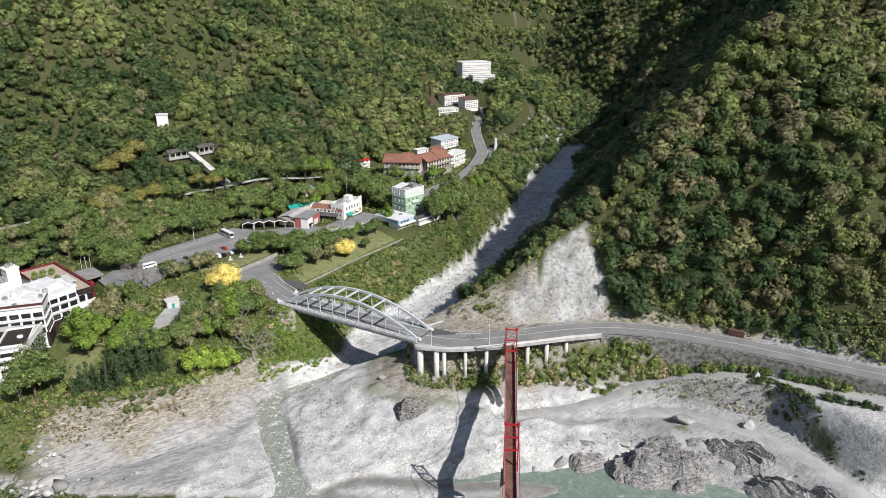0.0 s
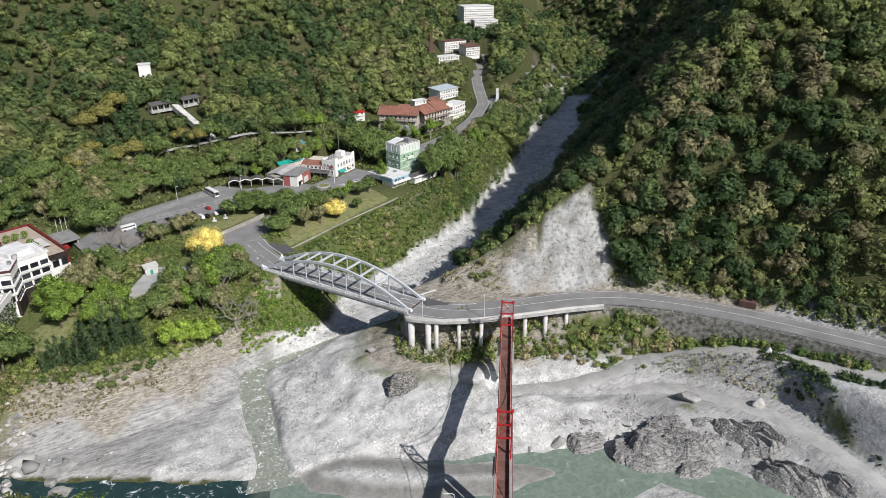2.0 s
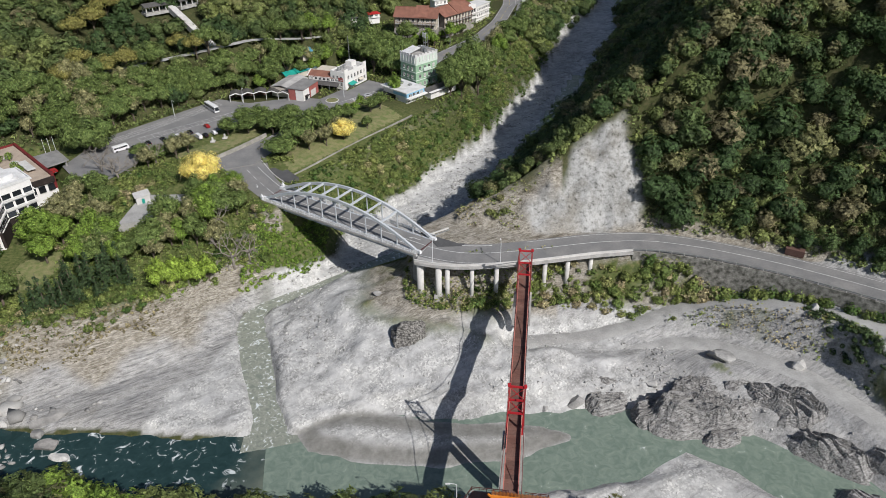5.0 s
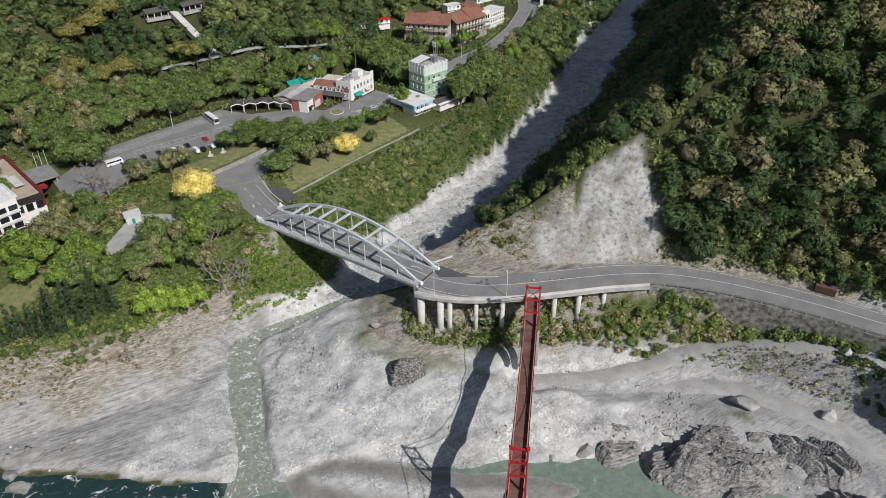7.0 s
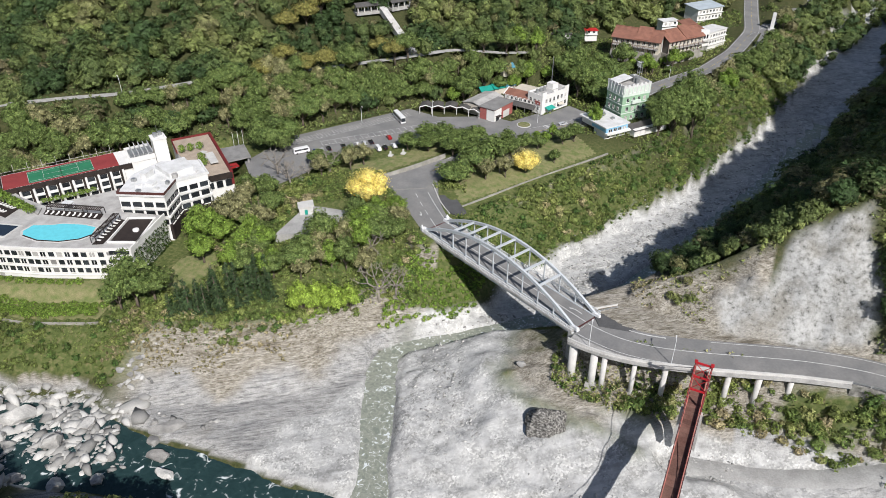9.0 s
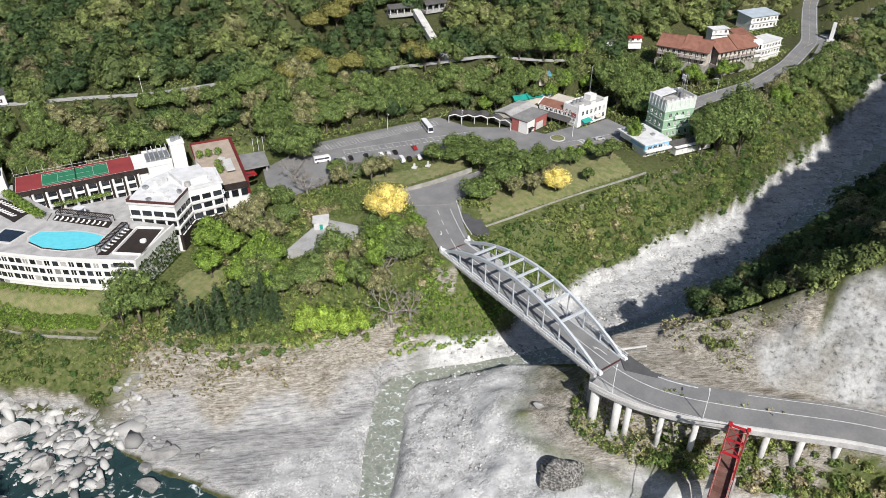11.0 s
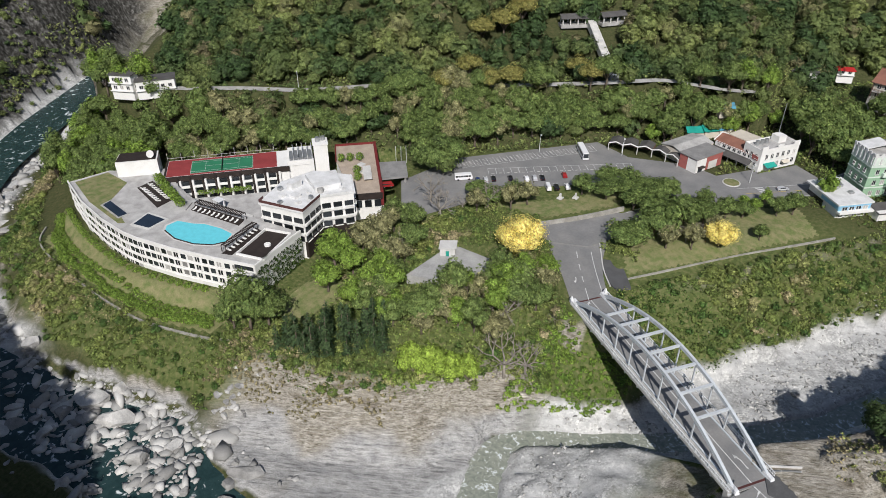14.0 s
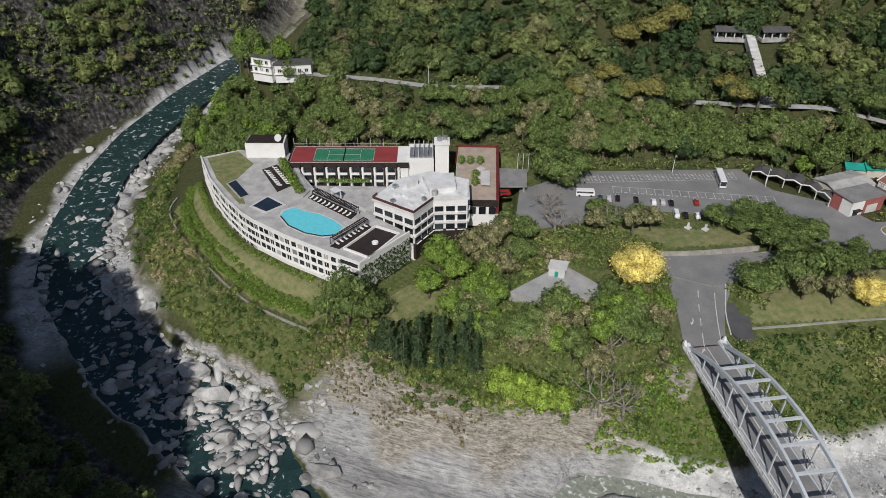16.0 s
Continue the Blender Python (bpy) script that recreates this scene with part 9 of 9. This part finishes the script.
print("TREES", len(PLANTED), sum(len(o.data.polygons) for o in scene.objects if o.type == "MESH"), len(scene.objects))

# ---- rocks and boulders ----
ROCK_PALE = mat("pale_marble_boulder", (0.47, 0.46, 0.435), 0.85, var=0.14, scale=1.0, bump=0.22, bscale=1.3, col2=(0.22, 0.218, 0.21), mix=0.5, rnd=0.34)
ROCK_GREY = mat("grey_schist_rock", (0.32, 0.31, 0.29), 0.9, var=0.18, scale=1.2, bump=0.18, bscale=1.2, col2=(0.17, 0.165, 0.155), mix=0.5)
rock_rng = random.Random(12)


def rock_mesh(name, material, seed, level=3, rough=0.35, cuts=7):
    """A boulder of unit radius: a ball cut by flat planes and roughened."""
    rng = np.random.default_rng(seed)
    bm = bmesh.new()
    bmesh.ops.create_icosphere(bm, subdivisions=level, radius=1.0)
    co = np.array([v.co[:] for v in bm.verts])
    for _ in range(cuts):
        n = rng.normal(size=3)
        n /= np.linalg.norm(n)
        d = rng.uniform(0.40, 0.78)
        over = np.maximum(co @ n - d, 0)
        co -= over[:, None] * n
    for v, p in zip(bm.verts, co):
        k = 1 + rough * (noise.fractal(Vector(p * 1.3) + Vector((seed * 7.1, 0, 0)), 0.9, 2.0, 5) * 0.55)
        v.co = Vector(p * k)
    me = bpy.data.meshes.new(name)
    bm.to_mesh(me)
    bm.free()
    me.materials.append(material)
    me.polygons.foreach_set("use_smooth", [level > 3] * len(me.polygons))
    return me


PALE_MESHES = [rock_mesh("boulder", ROCK_PALE, 40 + k, 3, 0.16, 13) for k in range(10)]
GREY_MESHES = [rock_mesh("boulder", ROCK_GREY, 60 + k, 3, 0.35) for k in range(4)]


def boulder(x, y, size, flat=0.7, pale=True, stretch=1.3, turn=None, lift=0.25, label="", group="", z=None):
    me = rock_rng.choice(PALE_MESHES if pale else GREY_MESHES)
    o = new("boulder", me)
    zz = ground_z(x, y) if z is None else z
    o.matrix_basis = pose(x, y, zz + size * flat * lift, rock_rng.uniform(-12, 12), rock_rng.uniform(-12, 12), rock_rng.uniform(0, 360) if turn is None else turn) @ Matrix.Diagonal((size * stretch, size, size * flat, 1))
    return tagged(o, label or ("pale rounded boulder lying in the river" if pale else "grey rock lying on the bank"), "boulder", group)


for x, y, s, f, st, tu in ((-22.5, 184, 1.7, 0.8, 1.4, 0), (-300, 164, 8.5, 0.45, 1.6, 40), (-284, 150, 8, 0.45, 1.6, 35), (-325, 155, 4.2, 0.7, 1.2, 0), (-316, 141, 3.2, 0.7, 1.2, 0), (-308, 156, 4, 0.6, 1.3, 20),
                           (-188.4, 137.9, 4.2, 1.1, 1.2, 100), (-181, 128.5, 4.4, 0.6, 1.9, 20), (-168, 128, 4.6, 0.6, 1.6, 50), (-163, 136.5, 2.8, 0.6, 1.5, 10), (-157, 143.5, 3.4, 0.8, 1.2, 0), (-150.5, 123.5, 3.6, 0.8, 1.3, 60), (-112, 123.2, 2.2, 0.7, 1.4, 10)):
    boulder(x, y, s, f, True, st, tu, 0.3, "large pale boulder lying in the rapids" if x < -100 else "white boulder on the gravel bank", "large boulders of the gorge" if x < -100 else "", z=None if x > -100 else -28.0)
placed = []
for k in range(1800):
    u = rock_rng.random() ** 0.8
    q = u * 6.4
    i = min(int(q), 6)
    rows = [p for p in RIVER if p[0] < -115]
    p, r = rows[i], rows[i + 1]
    x = p[0] + (r[0] - p[0]) * (q - i) + rock_rng.gauss(0, 11)
    y = p[1] + (r[1] - p[1]) * (q - i) + rock_rng.gauss(0, 11)
    s = 0.9 + 2.6 * rock_rng.random() ** 2.2
    if ground_z(x, y) > -23.5 or any(math.hypot(x - a, y - b) < (s + c) * 0.72 for a, b, c in placed):
        continue
    placed.append((x, y, s))
    if len(placed) <= 270:
        boulder(x, y, s, rock_rng.uniform(0.55, 0.95), rock_rng.random() < 0.85, rock_rng.uniform(1.0, 1.7), lift=0.2, group="boulders in the rapids", z=max(ground_z(x, y), -28.6))
for k in range(26):
    x, y = -141 + rock_rng.gauss(0, 3.0), 148.5 + rock_rng.gauss(0, 4)
    boulder(x, y, rock_rng.uniform(0.6, 1.5), 0.75, True, 1.3, group="tumbled blocks below the bank", label="pale tumbled block below the bank")


def bedded(name, stops, turn):
    """Rock in thin tilted beds, with dark seams and weathered blotches."""
    m = mat(name, stops[1], 0.88, var=0.2)
    nt = m.node_tree
    b = nt.nodes["Principled BSDF"]
    g = nt.nodes.new("ShaderNodeNewGeometry")
    mr = nt.nodes.new("ShaderNodeMapping")
    mr.inputs["Rotation"].default_value = (0.5, 0.2, turn)
    mp = nt.nodes.new("ShaderNodeMapping")
    mp.inputs["Scale"].default_value = (0.22, 1.9, 2.0)
    n = nt.nodes.new("ShaderNodeTexNoise")
    n.inputs["Scale"].default_value, n.inputs["Detail"].default_value, n.inputs["Roughness"].default_value = 1.0, 12, 0.62
    nt.links.new(g.outputs["Position"], mr.inputs[0])
    nt.links.new(mr.outputs[0], mp.inputs[0])
    nt.links.new(mp.outputs[0], n.inputs["Vector"])
    r = nt.nodes.new("ShaderNodeValToRGB")
    e = r.color_ramp.elements
    e[0].position, e[0].color = 0.33, (*stops[0], 1)
    e[1].position, e[1].color = 0.70, (*stops[2], 1)
    e.new(0.47).color = (*stops[1], 1)
    nt.links.new(n.outputs[0], r.inputs[0])
    nt.links.new(r.outputs[0], b.inputs["Base Color"])
    bp = nt.nodes.new("ShaderNodeBump")
    bp.inputs["Strength"].default_value, bp.inputs["Distance"].default_value = 1.0, 0.5
    nt.links.new(n.outputs[0], bp.inputs["Height"])
    nt.links.new(bp.outputs[0], b.inputs["Normal"])
    return m


BEDDED = bedded("tilted_grey_schist_beds", ((0.075, 0.073, 0.07), (0.22, 0.215, 0.205), (0.42, 0.415, 0.40)), -0.45)


def outcrop(x, y, z, sx, sy, sz, turn, seed, label="grey layered rock outcrop rising from the river bank"):
    """A rugged mass of tilted beds, steep towards the water."""
    n = 96
    u, v = np.meshgrid(np.linspace(-1, 1, n), np.linspace(-1, 1, n))
    r = np.hypot(u, v) + 0.34 * fbm(u * 10 + seed, v * 10, 7, 4, seed)
    h = np.clip((1.0 - r) * 2.6, -0.3, 1.0)
    wx, wy = u * sx, v * sy
    beds = (wx * 0.35 + wy * 0.95 + 1.6 * fbm(wx, wy + seed, 7, 3, seed + 9)+ 0.5 * fbm(wx, wy, 2.5, 2, seed + 5)) / 1.5
    fr = beds - np.floor(beds)
    relief = 0.62 + 0.20 * (1 - v) * 0.5 + 0.30 * fbm(wx, wy, 9, 3, seed + 21) - 0.15 * fr + 0.16 * ridged(0.6 * wx + 0.3 * wy, wy, 6, 4, seed + 4)
    block = hash2(np.floor(beds), np.floor((wx - 0.3 * wy) / 3.7), seed)
    h = np.where(h > 0, h * np.clip(relief + 0.13 * (block - 0.5), 0.15, 1.3), h)
    o = sheet("rock_outcrop", wx, wy, h * sz, BEDDED)
    o.data.polygons.foreach_set("use_smooth", [False] * len(o.data.polygons))
    o.matrix_basis = pose(x, y, z, 0, 0, turn)
    return tagged(o, label, "rock")


BOULDER_STREAK = bedded("dark_streaked_boulder", ((0.03, 0.029, 0.027), (0.12, 0.115, 0.105), (0.44, 0.425, 0.39)), 0.9)
big = new("boulder", rock_mesh("boulder", BOULDER_STREAK, 91, 5, 0.4, 5))
big.matrix_basis = pose(-11.5, 165.0, -18.4, 10, -8, 30) @ Matrix.Diagonal((6.0, 5.4, 5.4, 1))
tagged(big, "huge dark and pale streaked boulder on the gravel bank", "boulder")
for k, row in enumerate(((82, 136, -28.4, 21, 10.5, 10.5, 4), (104, 134, -27.0, 15, 8.5, 9.0, -25), (63, 135.5, -29, 6, 5.5, 6.5, 30), (82, 126, -29.2, 6.5, 4, 5, 15), (111, 118, -28.6, 13, 6.5, 7.5, -35), (128, 112, -28.6, 14, 8, 7, -40), (51, 142.5, -28.6, 9, 6, 5, 20), (57, 150, -26.5, 12, 6, 4.0, 25), (148, 108, -28, 14, 9, 7, -40), (112, 101, -29, 8, 5, 4, -30), (126, 155, -25, 13, 6, 6, -25))):
    outcrop(*row, seed=3 + k)
for x, y, s, f, st, tu in ((88.5, 152.5, 3.6, 0.8, 1.6, -40), (112.5, 146, 2.6, 1.0, 1.2, 20), (41.5, 141, 2.8, 0.7, 1.6, 0), (66, 144, 1.8, 0.7, 1.3, 0), (31.5, 139, 1.4, 0.6, 1.5, 60), (54, 118, 1.2, 0.5, 1.8, 20), (119, 158, 2.2, 0.9, 1.2, 0)):
    boulder(x, y, s, f, True, st, tu, 0.35, "pale boulder lying on the rock shelf")
boulder(-121, 137.5, 3.0, 0.6, True, 2.0, 35, 0.3, "pinkish slab lying on the rock shelf")

# loose stones, too many to count
def stones(name, label, n, place, smin, smax, material, seed, chunky=False, floor=-99.0):
    rng = np.random.default_rng(seed)
    x, y = place(rng, n)
    z = height(x, y)
    base, tri = (ICO_V, ICO_F) if chunky else (np.array([(1, 0, 0), (-1, 0, 0), (0, 1, 0), (0, -1, 0), (0, 0, 1), (0, 0, -1.0)]), np.array([(0, 2, 4), (2, 1, 4), (1, 3, 4), (3, 0, 4), (2, 0, 5), (1, 2, 5), (3, 1, 5), (0, 3, 5)]))
    m = len(base)
    s = smin + (smax - smin) * rng.random(len(x)) ** 3
    a = rng.uniform(0, 6.28, len(x))
    b = base[None] * (s[:, None, None] * rng.uniform(0.6, 1.3, (len(x), m, 1)) * np.stack([rng.uniform(1.0, 1.9, len(x)), rng.uniform(0.6, 1.0, len(x)), rng.uniform(0.6, 1.1, len(x))], -1)[:, None])
    v = np.empty_like(b)
    v[..., 0] = b[..., 0] * np.cos(a)[:, None] - b[..., 1] * np.sin(a)[:, None] + x[:, None]
    v[..., 1] = b[..., 0] * np.sin(a)[:, None] + b[..., 1] * np.cos(a)[:, None] + y[:, None]
    v[..., 2] = b[..., 2] * 0.7 + np.maximum(z, floor)[:, None] + 0.15 * s[:, None]
    f = (np.arange(len(x))[:, None, None] * m + tri[None]).reshape(-1, 3)
    return tagged(tri_object(name, v.reshape(-1, 3), f, material), label, "stones", kind="stuff")


STONE_MAT = mat("loose_river_stones", (0.40, 0.395, 0.375), 0.9, var=0.1, scale=1, island=0.45)


def in_bed(rows, spread):
    def place(rng, n):
        t = rng.random(n) * (len(rows) - 1)
        i = t.astype(int)
        p = np.array([r[:2] for r in rows])
        q = p[i] + (p[i + 1] - p[i]) * (t - i)[:, None] + rng.normal(0, spread, (n, 2))
        keep = (height(q[:, 0], q[:, 1]) < np.where(q[:, 0] < -100, -25.0, np.where(q[:, 1] < 250, -21.5, -15.0))) & (fbm(q[:, 0], q[:, 1], 12, 3, 5) > -0.15)
        return q[keep, 0], q[keep, 1]
    return place


stones("river_stones", "pale loose stones strewn over the tributary's bed", 9000, in_bed(VALLEY[:9], 11), 0.10, 0.75, STONE_MAT, 51)
stones("river_stones", "grey loose stones strewn over the gravel bank", 9000, in_bed([(-50, 175), (-10, 165), (30, 158), (70, 155), (110, 148), (130, 130)], 11), 0.08, 0.6, STONE_MAT, 52)
stones("river_stones", "pale stones and cobbles along the rapids", 7000, in_bed([(-145, 140), (-200, 128), (-260, 124), (-300, 140), (-345, 170), (-370, 200)], 9), 0.15, 1.0, STONE_MAT, 53)
stones("river_boulders", "angular pale blocks heaped along the rapids", 2000, in_bed([(-134, 132), (-150, 127), (-170, 124), (-200, 122), (-230, 118), (-260, 119), (-300, 138), (-330, 158), (-352, 182), (-372, 204)], 9), 0.6, 2.3, STONE_MAT, 54, True, -28.7)
stones("river_boulders", "great pale blocks lying in the rapids", 130, in_bed([(-145, 130), (-170, 126), (-200, 124), (-230, 119), (-262, 121), (-300, 140), (-330, 158)], 9), 1.6, 3.8, STONE_MAT, 55, True, -28.7)

# ---- vehicles ----
TYRE = mat("black_tyre_rubber", (0.02, 0.02, 0.02), 0.85)
CAR_PAINTS = {"white": (0.75, 0.75, 0.75), "silver": (0.45, 0.46, 0.47), "black": (0.015, 0.015, 0.018), "red": (0.28, 0.02, 0.02), "blue": (0.03, 0.05, 0.14)}
CAR_MATS = {k: mat(k + "_car_paint", c, 0.25, var=0.03, spec=0.5) for k, c in CAR_PAINTS.items()}
LAMP_MAT = mat("headlamp_glass", (0.7, 0.7, 0.68), 0.15, spec=0.5)
TAIL_MAT = mat("red_tail_lamp", (0.35, 0.02, 0.02), 0.25)


def profile(rows, w0, w1, lo):
    """A body lofted from x, z rows: lower half-width w0, narrowing to w1 with height."""
    g, n = Geo(), len(rows)
    top = max(z for _, z in rows)
    vs = []
    for s in (-1, 1):
        for x, z in rows:
            k = max(0.0, (z - lo) / (top - lo))
            vs.append((x, s * (w0 + (w1 - w0) * k), z))
    fs = [tuple(range(n)), tuple(range(2 * n - 1, n - 1, -1))] + [(i, n + i, n + (i + 1) % n, (i + 1) % n) for i in range(n)]
    return g.add(vs, [f[::-1] for f in fs])


def car(x, y, z, turn, paint, label, van=False):
    t = thing("car", pose(x, y, z, 0, 0, turn), label, "car", "parked cars")
    if van:
        body = [(-2.4, 0.35), (2.4, 0.35), (2.45, 0.9), (2.2, 1.1), (1.75, 1.95), (-2.3, 2.0), (-2.45, 1.0)]
        glass = [(2.08, 1.15), (1.72, 1.8), (-2.2, 1.82), (-2.3, 1.15)]
    else:
        body = [(-2.15, 0.3), (2.15, 0.3), (2.2, 0.65), (1.2, 0.92), (0.55, 1.42), (-1.0, 1.46), (-1.75, 0.98), (-2.2, 0.92)]
        glass = [(1.05, 0.95), (0.52, 1.36), (-0.98, 1.40), (-1.62, 0.98)]
    part("body", profile(body, 0.88, 0.70, 0.6), CAR_MATS[paint], t)
    part("windows", profile(glass, 0.86, 0.715, 0.8), WINDOW, t)
    for a in (-1.35, 1.35):
        for b in (-0.8, 0.8):
            w = part("wheel", Geo().tube([(a, b - 0.11, 0.32), (a, b + 0.11, 0.32)], 0.32, 12), TYRE, t)
            part("rim", Geo().tube([(a, b - 0.125, 0.32), (a, b + 0.125, 0.32)], 0.19, 10), ZINC, w)
    e = body[2][0] - 0.02
    for b in (-0.62, 0.62):
        part("headlight", Geo().box(e - 0.06, b - 0.18, 0.62, e + 0.03, b + 0.18, 0.78), LAMP_MAT, t)
        part("tail_light", Geo().box(-e - 0.03, b - 0.16, 0.7, -e + 0.06, b + 0.16, 0.86), TAIL_MAT, t)
    return t


STALL_TURN = math.degrees(math.atan2(38.5, 45.0)) + 90
for x, y, c, l in ((-135.6, 273.0, "blue", "dark blue car standing in a parking stall"), (-133.2, 275.0, "silver", "silver car standing in a parking stall"), (-131.2, 277.6, "black", "black car standing in a parking stall"), (-126.0, 281.8, "black", "black car under the edge of the trees"), (-120.6, 285.2, "white", "white car standing in a parking stall"),
                   (-118.4, 287.6, "silver", "grey car standing in a parking stall"), (-116.0, 289.5, "black", "black car standing in a parking stall"), (-110.0, 296.6, "red", "dark red car standing in a parking stall")):
    car(x + 1.2, y - 0.6, 2.02, STALL_TURN, c, l)
car(-109.0, 283.2, 2.02, STALL_TURN, "white", "white van parked by the lawn", True)
car(-106.6, 285.4, 2.02, STALL_TURN, "black", "black car parked by the lawn")
car(-103.4, 288.2, 2.02, STALL_TURN, "white", "white car parked by the lawn")
car(-160.4, 248.2, 1.95, 50, "red", "red car under the hotel's porch", True)
car(-99.5, 235.4, -0.33, 35, "black", "black estate car in the gravel yard", True)
car(54.5, 465, 6.75, 65, "black", "dark car parked on the side lane")
car(58, 474, 7.0, 65, "silver", "silver car parked on the side lane")
car(-35.5, 335.0, 2.08, 40, "silver", "silver car on the main road")

bus = thing("minibus", pose(-139.8, 270.3, 2.02, 0, 0, 44), "white minibus with a row of dark side windows", "minibus")
part("body", profile([(-3.5, 0.4), (3.4, 0.4), (3.55, 1.2), (3.2, 2.5), (2.9, 2.65), (-3.4, 2.65), (-3.5, 2.4)], 1.05, 0.95, 1.2), CAR_MATS["white"], bus)
for s in (-1, 1):
    for k in range(6):
        part("window", Geo().box(-3.2 + 1.02 * k, s * 1.02 - 0.04, 1.5, -2.32 + 1.02 * k, s * 1.02 + 0.04, 2.2), WINDOW, bus)
part("windscreen", Geo().slab((3.56, -0.85, 1.3), (3.56, 0.85, 1.3), (3.24, 0.8, 2.4), (3.24, -0.8, 2.4), 0.05), WINDOW, bus)
for a in (-2.2, 2.2):
    for b in (-0.95, 0.95):
        part("wheel", Geo().tube([(a, b - 0.13, 0.42), (a, b + 0.13, 0.42)], 0.42, 12), TYRE, bus)
coach = thing("coach", pose(-111.6, 317.6, 2.02, 0, 0, 310), "tall white coach with a dark front parked in the end stall", "coach")
part("body", profile([(-5.5, 0.45), (5.5, 0.45), (5.6, 1.4), (5.4, 3.3), (-5.5, 3.35)], 1.22, 1.16, 1.2), CAR_MATS["white"], coach)
part("windscreen", Geo().slab((5.66, -1.1, 1.3), (5.66, 1.1, 1.3), (5.46, 1.08, 3.0), (5.46, -1.08, 3.0), 0.06), WINDOW, coach)
for s in (-1, 1):
    for k in range(6):
        part("window", Geo().box(-5.2 + 1.75 * k, s * 1.2 - 0.05, 1.7, -3.6 + 1.75 * k, s * 1.2 + 0.05, 2.8), WINDOW, coach)
for a in (-3.4, 3.6):
    for b in (-1.1, 1.1):
        part("wheel", Geo().tube([(a, b - 0.15, 0.48), (a, b + 0.15, 0.48)], 0.48, 12), TYRE, coach)
box_ = thing("site_container", pose(120.6, 180.6, 0.9, 0, 0, -30), "rusty brown steel container beside the mountain road", "container")
part("shell", Geo().box(-3, -1.2, 0, 3, 1.2, 2.4), BROWN_WALL, box_)
for k in range(11):
    part("rib", Geo().box(-2.9 + 0.57 * k, -1.26, 0.1, -2.75 + 0.57 * k, 1.26, 2.3), BROWN_WALL, box_)
